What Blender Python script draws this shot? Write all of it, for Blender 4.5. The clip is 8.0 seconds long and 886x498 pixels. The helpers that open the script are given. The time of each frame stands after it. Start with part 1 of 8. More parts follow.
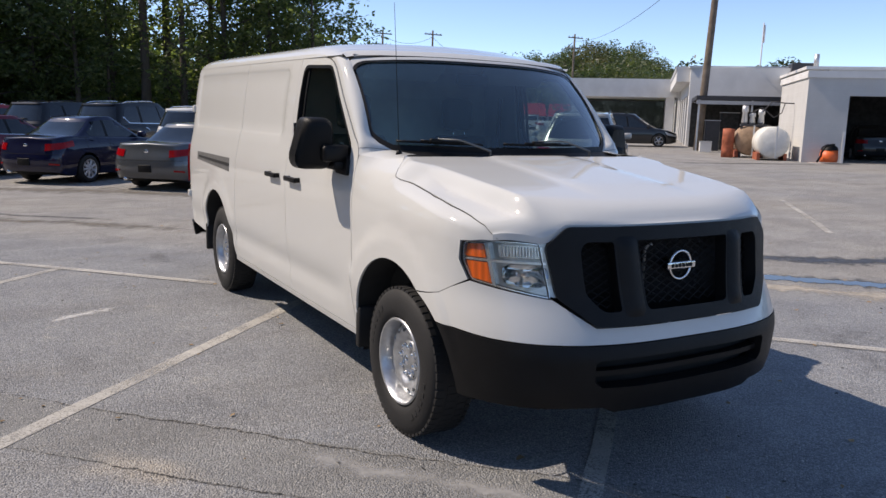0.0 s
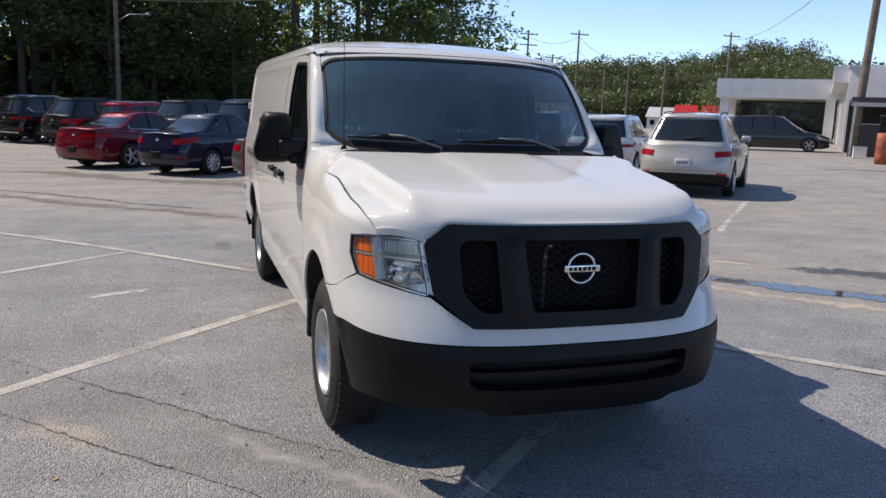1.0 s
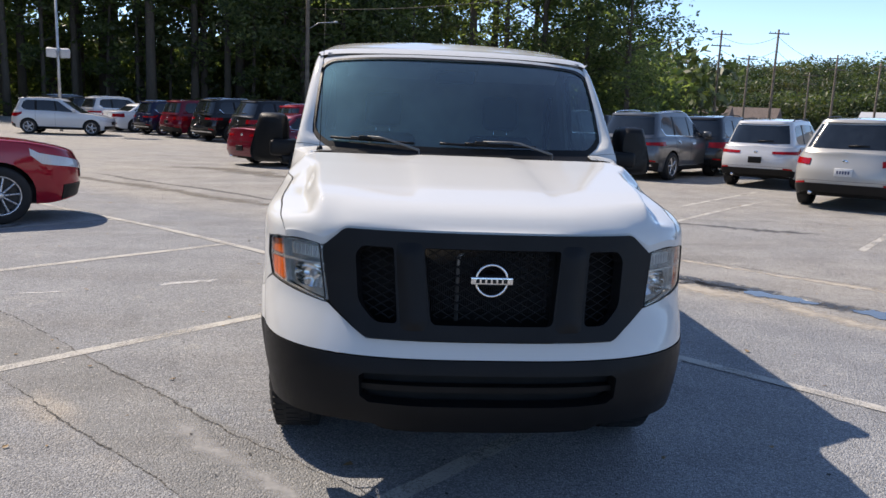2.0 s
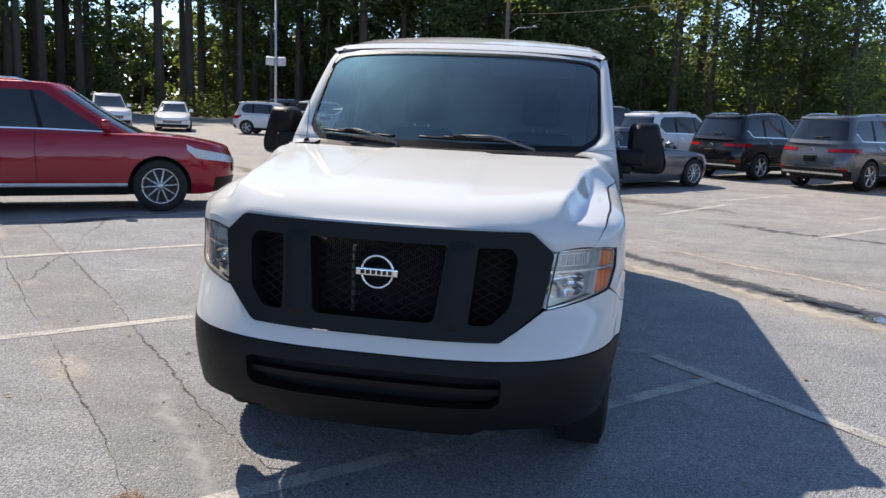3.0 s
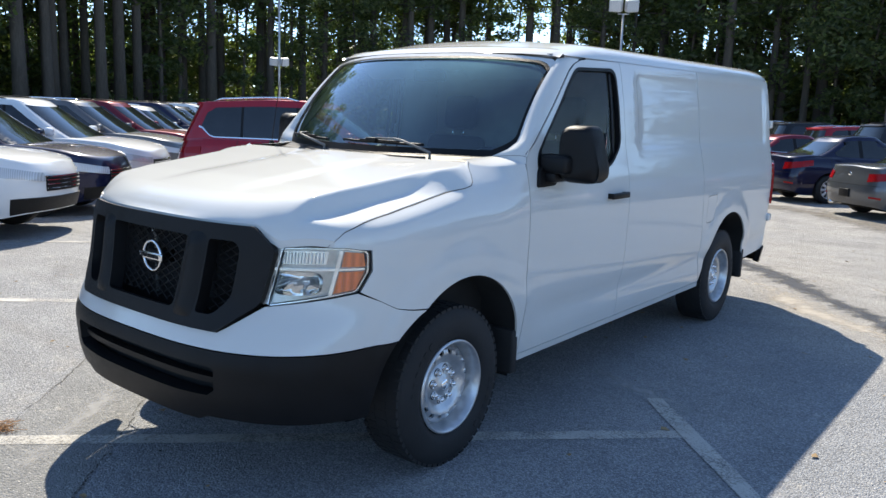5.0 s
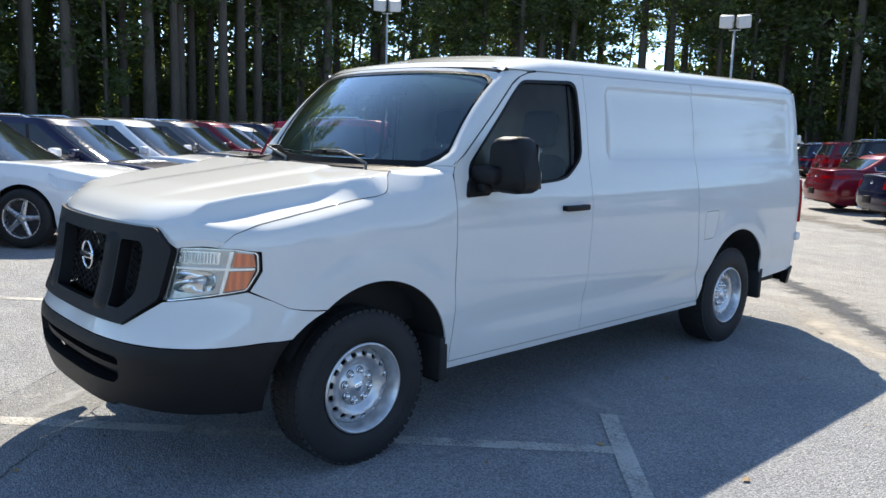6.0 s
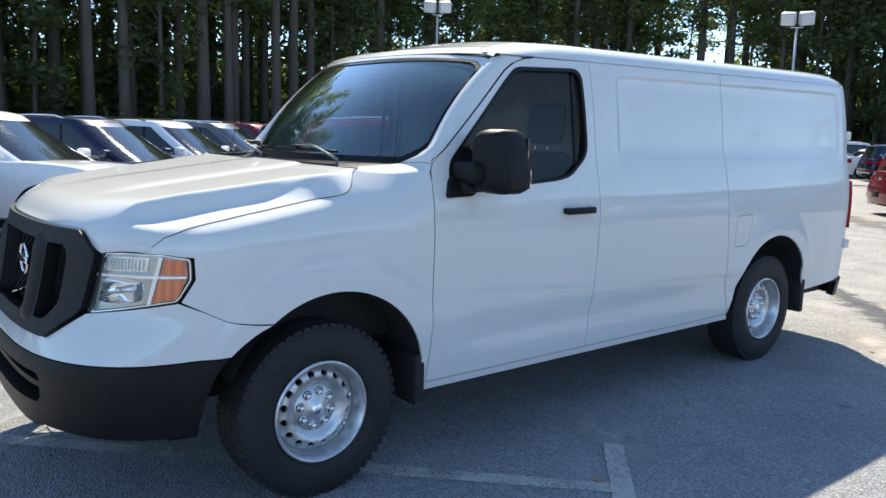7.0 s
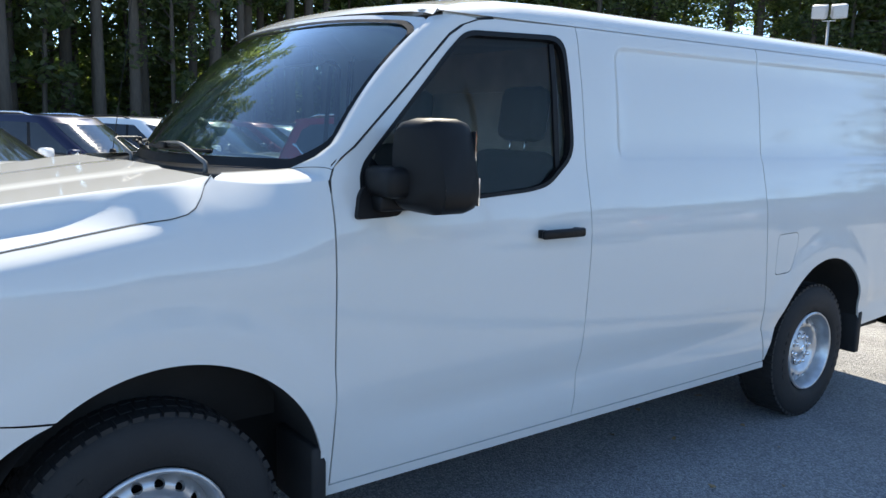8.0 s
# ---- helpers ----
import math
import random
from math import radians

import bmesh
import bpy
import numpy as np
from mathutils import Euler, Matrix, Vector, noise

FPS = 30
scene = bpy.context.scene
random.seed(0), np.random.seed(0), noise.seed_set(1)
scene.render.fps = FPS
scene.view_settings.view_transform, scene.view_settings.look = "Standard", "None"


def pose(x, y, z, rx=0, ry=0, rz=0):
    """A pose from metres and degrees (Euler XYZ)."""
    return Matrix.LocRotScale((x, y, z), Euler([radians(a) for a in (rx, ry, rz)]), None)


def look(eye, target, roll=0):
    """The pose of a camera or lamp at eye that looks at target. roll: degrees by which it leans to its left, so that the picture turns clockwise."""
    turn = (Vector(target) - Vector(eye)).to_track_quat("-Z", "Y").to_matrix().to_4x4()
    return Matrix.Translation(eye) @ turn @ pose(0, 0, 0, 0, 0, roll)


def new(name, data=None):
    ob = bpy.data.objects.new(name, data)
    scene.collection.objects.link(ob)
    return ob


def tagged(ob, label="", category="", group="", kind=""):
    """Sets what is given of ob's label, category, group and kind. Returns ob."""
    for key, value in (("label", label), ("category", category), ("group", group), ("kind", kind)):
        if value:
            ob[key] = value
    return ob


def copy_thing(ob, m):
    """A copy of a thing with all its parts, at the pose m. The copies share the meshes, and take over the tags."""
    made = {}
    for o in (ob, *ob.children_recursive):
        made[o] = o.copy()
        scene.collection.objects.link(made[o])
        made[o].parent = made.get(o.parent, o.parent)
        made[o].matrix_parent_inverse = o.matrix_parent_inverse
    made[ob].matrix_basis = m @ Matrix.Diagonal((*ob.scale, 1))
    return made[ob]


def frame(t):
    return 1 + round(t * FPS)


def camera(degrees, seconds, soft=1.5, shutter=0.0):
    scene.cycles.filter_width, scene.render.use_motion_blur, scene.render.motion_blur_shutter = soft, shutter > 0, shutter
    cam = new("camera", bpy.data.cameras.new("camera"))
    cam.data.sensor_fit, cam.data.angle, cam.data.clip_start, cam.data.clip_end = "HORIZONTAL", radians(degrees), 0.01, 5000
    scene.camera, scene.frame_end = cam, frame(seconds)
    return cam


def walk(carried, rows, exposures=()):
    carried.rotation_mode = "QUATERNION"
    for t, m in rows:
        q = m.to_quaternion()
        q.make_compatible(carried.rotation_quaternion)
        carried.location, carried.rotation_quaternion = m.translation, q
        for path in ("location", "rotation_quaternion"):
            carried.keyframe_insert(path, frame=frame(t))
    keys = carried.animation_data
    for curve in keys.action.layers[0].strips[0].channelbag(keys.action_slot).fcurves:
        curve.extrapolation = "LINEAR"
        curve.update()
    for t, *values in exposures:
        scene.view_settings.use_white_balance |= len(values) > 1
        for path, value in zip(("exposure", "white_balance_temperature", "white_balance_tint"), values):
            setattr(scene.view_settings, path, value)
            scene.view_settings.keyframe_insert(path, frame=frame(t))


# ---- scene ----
cam = camera(59.4, 8.0)
PATH = [
    (0, (-2.682, -3.488, 1.635), (-1.715, -1.769, 1.303), 1.6),
    (0.5, (-2.197, -3.689, 1.635), (-1.385, -1.892, 1.299), 1.8),
    (1, (-1.635, -3.944, 1.645), (-1.013, -2.074, 1.303), 2.1),
    (1.5, (-1.045, -4.013, 1.652), (-0.641, -2.086, 1.302), 2.2),
    (1.7, (-0.813, -4.041, 1.672), (-0.501, -2.097, 1.321), 2.3),
    (2.8, (0.574, -3.952, 1.682), (0.308, -2.002, 1.325), 2.5),
    (3, (0.836, -3.907, 1.665), (0.469, -1.974, 1.304), 2.5),
    (3.5, (1.448, -3.711, 1.639), (0.825, -1.846, 1.275), 2.3),
    (4, (2.052, -3.464, 1.645), (1.201, -1.691, 1.28), 2.1),
    (4.5, (2.601, -3.158, 1.656), (1.545, -1.499, 1.29), 2.2),
    (4.7, (2.8, -2.999, 1.664), (1.671, -1.387, 1.306), 2.1),
    (5.8, (3.784, -2.311, 1.656), (2.369, -0.934, 1.341), 2.0),
    (6, (3.891, -2.201, 1.647), (2.44, -0.858, 1.343), 1.8),
    (6.5, (3.996, -1.975, 1.633), (2.487, -0.696, 1.335), 1.7),
    (7, (3.799, -1.615, 1.608), (2.255, -0.379, 1.307), 1.7),
    (7.5, (3.497, -1.119, 1.578), (1.937, 0.097, 1.281), 1.6),
    (8, (3.104, -0.596, 1.588), (1.525, 0.594, 1.284), 1.6),
]
EXPOSE = [(0, 1.20, 7650, 16), (1.5, 1.46, 7650, 15), (3.0, 1.72, 7600, 13), (4.5, 1.94, 7400, 9), (6.0, 2.12, 7550, 8), (8.0, 2.28, 7500, 7)]
walk(cam, [(t, look(eye, target, roll)) for t, eye, target, roll in PATH], EXPOSE)

# ---- world and sun ----
SUN_AZ, SUN_EL = radians(139.0), radians(47.5)
world = bpy.data.worlds.new("sky")
scene.world = world
world.use_nodes = True
wn = world.node_tree
sky = wn.nodes.new("ShaderNodeTexSky")
sky.sky_type = "NISHITA"
sky.sun_disc = False
sky.sun_elevation = SUN_EL
sky.sun_rotation = math.pi / 2 - SUN_AZ
sky.altitude = 1200
sky.air_density, sky.dust_density, sky.ozone_density = 0.62, 0.0, 2.2
wn.nodes["Background"].inputs["Strength"].default_value = 0.104
clear = wn.nodes.new("ShaderNodeMix")
clear.data_type, clear.blend_type = "RGBA", "MULTIPLY"
clear.inputs[0].default_value = 1.0
clear.inputs[7].default_value = (0.86, 0.95, 1.0, 1)
wn.links.new(sky.outputs[0], clear.inputs[6])
wn.links.new(clear.outputs[2], wn.nodes["Background"].inputs["Color"])
sun_data = bpy.data.lights.new("sun", "SUN")
sun_data.energy, sun_data.angle, sun_data.color = 2.0, radians(0.55), (1.0, 0.97, 0.925)
sun = new("sun", sun_data)
SUN_DIR = Vector((math.cos(SUN_AZ) * math.cos(SUN_EL), math.sin(SUN_AZ) * math.cos(SUN_EL), math.sin(SUN_EL)))
sun.matrix_world = look(SUN_DIR * 60, (0, 0, 0))
scene.view_settings.exposure = 0.0


# ---- materials ----
def shader(name):
    m = bpy.data.materials.new(name)
    m.use_nodes = True
    t = m.node_tree
    return m, t, t.nodes["Principled BSDF"]


def node(t, kind, **values):
    n = t.nodes.new(kind)
    for key, value in values.items():
        n.inputs[key].default_value = value
    return n


def coords(t, space="Object"):
    return t.nodes.new("ShaderNodeTexCoord").outputs[space]


def noise_tex(t, scale, detail=4.0, rough=0.55, vec=None, distort=0.0):
    n = node(t, "ShaderNodeTexNoise", Scale=scale, Detail=detail, Roughness=rough, Distortion=distort)
    t.links.new(vec if vec is not None else coords(t), n.inputs["Vector"])
    return n.outputs["Fac"]


def ramp(t, fac, lo, hi, c0=(0, 0, 0, 1), c1=(1, 1, 1, 1)):
    n = t.nodes.new("ShaderNodeValToRGB")
    n.color_ramp.elements[0].position, n.color_ramp.elements[1].position = lo, hi
    n.color_ramp.elements[0].color, n.color_ramp.elements[1].color = c0, c1
    t.links.new(fac, n.inputs[0])
    return n.outputs[0]


def mix(t, fac, a, b, blend="MIX"):
    n = t.nodes.new("ShaderNodeMix")
    n.data_type, n.blend_type = "RGBA", blend
    for sock, value in ((n.inputs[0], fac), (n.inputs[6], a), (n.inputs[7], b)):
        if isinstance(value, (int, float)):
            sock.default_value = value
        elif isinstance(value, tuple):
            sock.default_value = value if len(value) == 4 else (*value, 1)
        else:
            t.links.new(value, sock)
    return n.outputs[2]


def calc(t, op, a, b=0.0, c=0.0):
    n = t.nodes.new("ShaderNodeMath")
    n.operation = op
    for i, value in enumerate((a, b, c)):
        if isinstance(value, (int, float)):
            n.inputs[i].default_value = value
        else:
            t.links.new(value, n.inputs[i])
    return n.outputs[0]


def bump(t, p, height, strength, distance):
    n = node(t, "ShaderNodeBump", Strength=strength, Distance=distance)
    t.links.new(height, n.inputs["Height"])
    t.links.new(n.outputs[0], p.inputs["Normal"])
    return n


def plain(name, colour, rough=0.5, metal=0.0, vary=0.12, scale=6.0, grain=0.0, grain_scale=200.0, coat=0.0, spec=0.5):
    """A surface with a soft mottling of its colour and gloss, and a fine grain."""
    m, t, p = shader(name)
    p.inputs["Metallic"].default_value = metal
    p.inputs["Coat Weight"].default_value = coat
    p.inputs["Coat Roughness"].default_value = 0.03
    p.inputs["Specular IOR Level"].default_value = spec
    n = noise_tex(t, scale, 5)
    dark = tuple(c * (1 - vary) for c in colour)
    light = tuple(min(1, c * (1 + vary)) for c in colour)
    t.links.new(mix(t, ramp(t, n, 0.3, 0.7), dark, light), p.inputs["Base Color"])
    r = calc(t, "MULTIPLY_ADD", noise_tex(t, scale * 4, 3), 0.16, rough - 0.08)
    t.links.new(r, p.inputs["Roughness"])
    if grain:
        bump(t, p, noise_tex(t, grain_scale, 3), grain, 0.004)
    return m


def paint(name, colour, flake=0.0, rough=0.32, dust=0.12):
    """Car paint: a base under clear coat, with a film of dust."""
    m, t, p = shader(name)
    film = ramp(t, noise_tex(t, 2.3, 6, 0.6), 0.45, 0.8)
    t.links.new(mix(t, calc(t, "MULTIPLY", film, dust), colour, (0.42, 0.40, 0.36)), p.inputs["Base Color"])
    p.inputs["Metallic"].default_value = flake
    p.inputs["Roughness"].default_value = rough
    p.inputs["Specular IOR Level"].default_value = 0.12
    p.inputs["Coat Weight"].default_value = 1.0
    t.links.new(calc(t, "MULTIPLY_ADD", noise_tex(t, 9, 4), 0.06, 0.015), p.inputs["Coat Roughness"])
    bump(t, p, noise_tex(t, 1.6, 1), 0.02, 0.02)
    return m


def glass(name, tint, gloss_rough=0.01, ior=1.5, film_add=0.055, shine_by=1.15):
    """Tinted window glass: part of the light passes, the rest mirrors by its angle."""
    m, t, p = shader(name)
    out = t.nodes["Material Output"]
    see = node(t, "ShaderNodeBsdfTransparent", Color=(*tint, 1))
    shine = node(t, "ShaderNodeBsdfGlossy", Color=(1, 1, 1, 1), Roughness=gloss_rough)
    film = node(t, "ShaderNodeBsdfGlossy", Color=(0.36, 0.76, 0.92, 1), Roughness=0.56)
    f = t.nodes.new("ShaderNodeFresnel")
    f.inputs["IOR"].default_value = ior
    a = t.nodes.new("ShaderNodeMixShader")
    t.links.new(calc(t, "MULTIPLY_ADD", ramp(t, noise_tex(t, 3.0, 5), 0.4, 0.9), film_add, film_add), a.inputs[0])
    t.links.new(see.outputs[0], a.inputs[1])
    t.links.new(film.outputs[0], a.inputs[2])
    b = t.nodes.new("ShaderNodeMixShader")
    t.links.new(calc(t, "MULTIPLY_ADD", f.outputs[0], shine_by, 0.01), b.inputs[0])
    t.links.new(a.outputs[0], b.inputs[1])
    t.links.new(shine.outputs[0], b.inputs[2])
    t.links.new(b.outputs[0], out.inputs["Surface"])
    return m


def lens_mat(name, colour, rough=0.08, coat=1.0):
    m, t, p = shader(name)
    wave = t.nodes.new("ShaderNodeTexWave")
    wave.inputs["Scale"].default_value = 18
    t.links.new(coords(t), wave.inputs["Vector"])
    t.links.new(mix(t, wave.outputs["Fac"], tuple(c * 0.7 for c in colour), colour), p.inputs["Base Color"])
    p.inputs["Roughness"].default_value = rough
    p.inputs["Coat Weight"].default_value = coat
    p.inputs["Specular IOR Level"].default_value = 0.5 * coat
    p.inputs["Coat Roughness"].default_value = 0.02
    return m


def asphalt():
    m, t, p = shader("asphalt")
    v = coords(t)
    xyz = t.nodes.new("ShaderNodeSeparateXYZ")
    t.links.new(v, xyz.inputs[0])
    big = noise_tex(t, 0.22, 5, 0.6, v)
    mid = noise_tex(t, 1.3, 6, 0.65, v)
    fine = noise_tex(t, 55, 3, 0.6, v)
    stone = t.nodes.new("ShaderNodeTexVoronoi")
    stone.inputs["Scale"].default_value = 118
    t.links.new(v, stone.inputs["Vector"])
    chips = t.nodes.new("ShaderNodeSeparateColor")
    t.links.new(stone.outputs["Color"], chips.inputs[0])
    grey = mix(t, ramp(t, mid, 0.3, 0.72), (0.248, 0.260, 0.275), (0.368, 0.379, 0.391))
    worn = mix(t, ramp(t, mid, 0.3, 0.75), (0.325, 0.307, 0.279), (0.50, 0.474, 0.428))
    # the older, browner pour in front of the stalls and along the lane behind them
    d = calc(t, "ADD", xyz.outputs["X"], xyz.outputs["Y"])
    wob = calc(t, "MULTIPLY_ADD", mid, 0.5, -0.25)
    d = calc(t, "ADD", d, wob)
    dd = calc(t, "MULTIPLY_ADD", mid, 0.06, -0.03)
    dd = calc(t, "ADD", calc(t, "ADD", xyz.outputs["X"], xyz.outputs["Y"]), dd)
    trench = calc(t, "MULTIPLY", ramp(t, calc(t, "MULTIPLY_ADD", dd, -1.0, -1.32), 0.0, 0.03), ramp(t, calc(t, "MULTIPLY_ADD", dd, 1.0, 2.17), 0.0, 0.05))
    front = calc(t, "MULTIPLY", ramp(t, calc(t, "MULTIPLY_ADD", d, -1.0, -2.1), 0.0, 0.12), 0.25)
    back = ramp(t, calc(t, "MULTIPLY_ADD", d, 0.25, -1.2), 0.0, 0.3)
    mask = calc(t, "MAXIMUM", front, back)
    patch = ramp(t, big, 0.36, 0.62)
    mask = calc(t, "MULTIPLY", mask, calc(t, "MULTIPLY_ADD", patch, 0.55, 0.45))
    base = mix(t, mask, grey, worn)
    base = mix(t, calc(t, "MULTIPLY", ramp(t, noise_tex(t, 0.9, 6, 0.7, v, 0.6), 0.56, 0.7), 0.3), base, (0.34, 0.33, 0.305))
    base = mix(t, calc(t, "MULTIPLY", ramp(t, noise_tex(t, 0.55, 6, 0.7, v, 1.0), 0.6, 0.72), 0.5), base, (0.05, 0.05, 0.052))
    # the browner filled trench in front of the stalls, smoother, with sandy spots along its edge
    fill_col = mix(t, ramp(t, mid, 0.3, 0.7), (0.215, 0.219, 0.216), (0.30, 0.30, 0.292))
    base = mix(t, calc(t, "MULTIPLY", trench, 0.9), base, fill_col)
    edge = calc(t, "MULTIPLY", ramp(t, calc(t, "MULTIPLY_ADD", dd, -1.0, -1.9), 0.0, 0.15), ramp(t, calc(t, "MULTIPLY_ADD", dd, 1.0, 2.4), 0.0, 0.2))
    base = mix(t, calc(t, "MULTIPLY", edge, ramp(t, noise_tex(t, 1.1, 4, 0.6, v), 0.5, 0.66)), base, (0.43, 0.39, 0.335))
    # streaks of dirt that run along the lane
    st = t.nodes.new("ShaderNodeMapping")
    st.inputs["Rotation"].default_value = (0, 0, radians(44))
    st.inputs["Scale"].default_value = (0.18, 1.6, 1)
    t.links.new(v, st.inputs["Vector"])
    lane = ramp(t, noise_tex(t, 1.0, 6, 0.65, st.outputs[0], 0.4), 0.48, 0.72)
    base = mix(t, calc(t, "MULTIPLY", lane, 0.42), base, (0.185, 0.175, 0.16))
    pale = ramp(t, noise_tex(t, 2.6, 7, 0.7, v, 0.3), 0.60, 0.68)
    base = mix(t, calc(t, "MULTIPLY", pale, 0.35), base, (0.46, 0.43, 0.38))
    chip = mix(t, ramp(t, chips.outputs[0], 0.15, 0.85), (0.10, 0.10, 0.105), (0.92, 0.91, 0.90))
    base = mix(t, calc(t, "MULTIPLY_ADD", trench, -0.12, 0.38), base, chip, "OVERLAY")
    tar = calc(t, "MULTIPLY", ramp(t, stone.outputs["Distance"], 0.30, 0.62), calc(t, "MULTIPLY_ADD", trench, -0.12, 0.27))
    base = mix(t, tar, base, (0.035, 0.036, 0.040))
    bright = calc(t, "MULTIPLY", ramp(t, chips.outputs[1], 0.95, 0.98), 0.75)
    base = mix(t, bright, base, (0.52, 0.50, 0.47))
    t.links.new(base, p.inputs["Base Color"])
    t.links.new(calc(t, "MULTIPLY_ADD", fine, 0.3, 0.62), p.inputs["Roughness"])
    p.inputs["Specular IOR Level"].default_value = 0.4
    h = calc(t, "ADD", calc(t, "MULTIPLY", stone.outputs["Distance"], -0.6), calc(t, "MULTIPLY", fine, 0.5))
    bump(t, p, h, 1.0, 0.016)
    return m


def worn_line():
    """Old line paint: chipped through to the asphalt in grains and in larger bald spots."""
    m, t, p = shader("line paint")
    v = coords(t)
    col = mix(t, ramp(t, noise_tex(t, 5, 5, 0.65, v), 0.3, 0.7), (0.40, 0.385, 0.355), (0.54, 0.52, 0.475))
    t.links.new(col, p.inputs["Base Color"])
    p.inputs["Roughness"].default_value = 0.8
    bump(t, p, noise_tex(t, 70, 3, 0.6, v), 0.6, 0.01)
    grain = noise_tex(t, 75, 4, 0.7, v)
    bald = noise_tex(t, 2.2, 5, 0.65, v)
    left = ramp(t, calc(t, "ADD", calc(t, "MULTIPLY", grain, 0.6), calc(t, "MULTIPLY", bald, 0.55)), 0.53, 0.70)
    t.links.new(calc(t, "MULTIPLY_ADD", left, -0.75, 0.92), p.inputs["Alpha"])
    return m


def damp_mat(name="wet asphalt", rough=0.15, grain=0.5, lo=0.35, hi=0.75, most=0.85):
    """Damp asphalt or a shallow puddle: dark and glossy, its edge broken up by the stones."""
    m, t, p = shader(name)
    v = coords(t)
    n = noise_tex(t, 5, 5, 0.6, v)
    t.links.new(mix(t, n, (0.030, 0.031, 0.034), (0.085, 0.083, 0.080)), p.inputs["Base Color"])
    t.links.new(calc(t, "MULTIPLY_ADD", n, grain, rough), p.inputs["Roughness"])
    bump(t, p, noise_tex(t, 90, 3, 0.6, v), grain, 0.006)
    edge = t.nodes.new("ShaderNodeAttribute")
    edge.attribute_name = "rim"
    grit = calc(t, "ADD", calc(t, "MULTIPLY", noise_tex(t, 4.5, 6, 0.75, v), 1.5), -0.95)
    a = ramp(t, calc(t, "ADD", edge.outputs["Fac"], grit), lo, hi)
    t.links.new(calc(t, "MULTIPLY", a, most), p.inputs["Alpha"])
    return m


def stain_mat(name, c0, c1, most, scale=4.5, rough=0.92):
    """Dust, chalk, sand or dirt on the asphalt: ragged, and thin at its rim."""
    m, t, p = shader(name)
    v = coords(t)
    t.links.new(mix(t, ramp(t, noise_tex(t, scale * 6, 4, 0.65, v), 0.35, 0.65), c0, c1), p.inputs["Base Color"])
    p.inputs["Roughness"].default_value = rough
    bump(t, p, noise_tex(t, 80, 3, 0.6, v), 0.5, 0.006)
    edge = t.nodes.new("ShaderNodeAttribute")
    edge.attribute_name = "rim"
    grit = calc(t, "ADD", calc(t, "MULTIPLY", noise_tex(t, scale, 7, 0.78, v), 1.8), -1.0)
    a = ramp(t, calc(t, "ADD", calc(t, "MULTIPLY", edge.outputs["Fac"], 0.9), grit), 0.25, 0.85)
    t.links.new(calc(t, "MULTIPLY", a, most), p.inputs["Alpha"])
    return m


def crack_mat():
    """A crack in the asphalt, crumbling and partly filled with grit."""
    m, t, p = shader("asphalt crack")
    v = coords(t)
    t.links.new(mix(t, ramp(t, noise_tex(t, 60, 3, 0.6, v), 0.5, 0.62), (0.035, 0.034, 0.033), (0.30, 0.28, 0.25)), p.inputs["Base Color"])
    p.inputs["Roughness"].default_value = 0.95
    edge = t.nodes.new("ShaderNodeAttribute")
    edge.attribute_name = "rim"
    grit = calc(t, "MULTIPLY_ADD", noise_tex(t, 42, 4, 0.7, v), 3.2, -1.75)
    t.links.new(ramp(t, calc(t, "ADD", edge.outputs["Fac"], grit), 0.35, 0.6), p.inputs["Alpha"])
    return m


def leaf_mat(name, c0, c1, glow=0.5, crowns=False):
    m, t, p = shader(name)
    out = t.nodes["Material Output"]
    g = t.nodes.new("ShaderNodeNewGeometry")
    o = t.nodes.new("ShaderNodeObjectInfo")
    col = mix(t, g.outputs["Random Per Island"], c0, c1)
    col = mix(t, calc(t, "MULTIPLY", o.outputs["Random"], 0.5), col, (0.060, 0.078, 0.028))
    if crowns:
        v = coords(t)
        col = mix(t, calc(t, "MULTIPLY", ramp(t, noise_tex(t, 0.11, 2, 0.5, v), 0.45, 0.62), 0.75), col, (0.018, 0.034, 0.014))
        col = mix(t, calc(t, "MULTIPLY", ramp(t, noise_tex(t, 0.07, 2, 0.5, v, 1.0), 0.56, 0.66), 0.5), col, (0.14, 0.095, 0.045))
    t.links.new(col, p.inputs["Base Color"])
    p.inputs["Roughness"].default_value = 0.5
    tr = t.nodes.new("ShaderNodeBsdfTranslucent")
    t.links.new(mix(t, 1.0, col, (2.0, 2.35, 1.1), "MULTIPLY"), tr.inputs["Color"])
    s = t.nodes.new("ShaderNodeMixShader")
    s.inputs[0].default_value = glow
    t.links.new(p.outputs[0], s.inputs[1])
    t.links.new(tr.outputs[0], s.inputs[2])
    t.links.new(s.outputs[0], out.inputs["Surface"])
    return m


def bark_mat():
    m, t, p = shader("bark")
    v = coords(t)
    s = t.nodes.new("ShaderNodeMapping")
    s.inputs["Scale"].default_value = (6, 6, 1.2)
    t.links.new(v, s.inputs["Vector"])
    n = noise_tex(t, 2.0, 6, 0.7, s.outputs[0])
    t.links.new(mix(t, n, (0.035, 0.028, 0.022), (0.16, 0.125, 0.095)), p.inputs["Base Color"])
    p.inputs["Roughness"].default_value = 0.9
    bump(t, p, n, 0.8, 0.05)
    return m


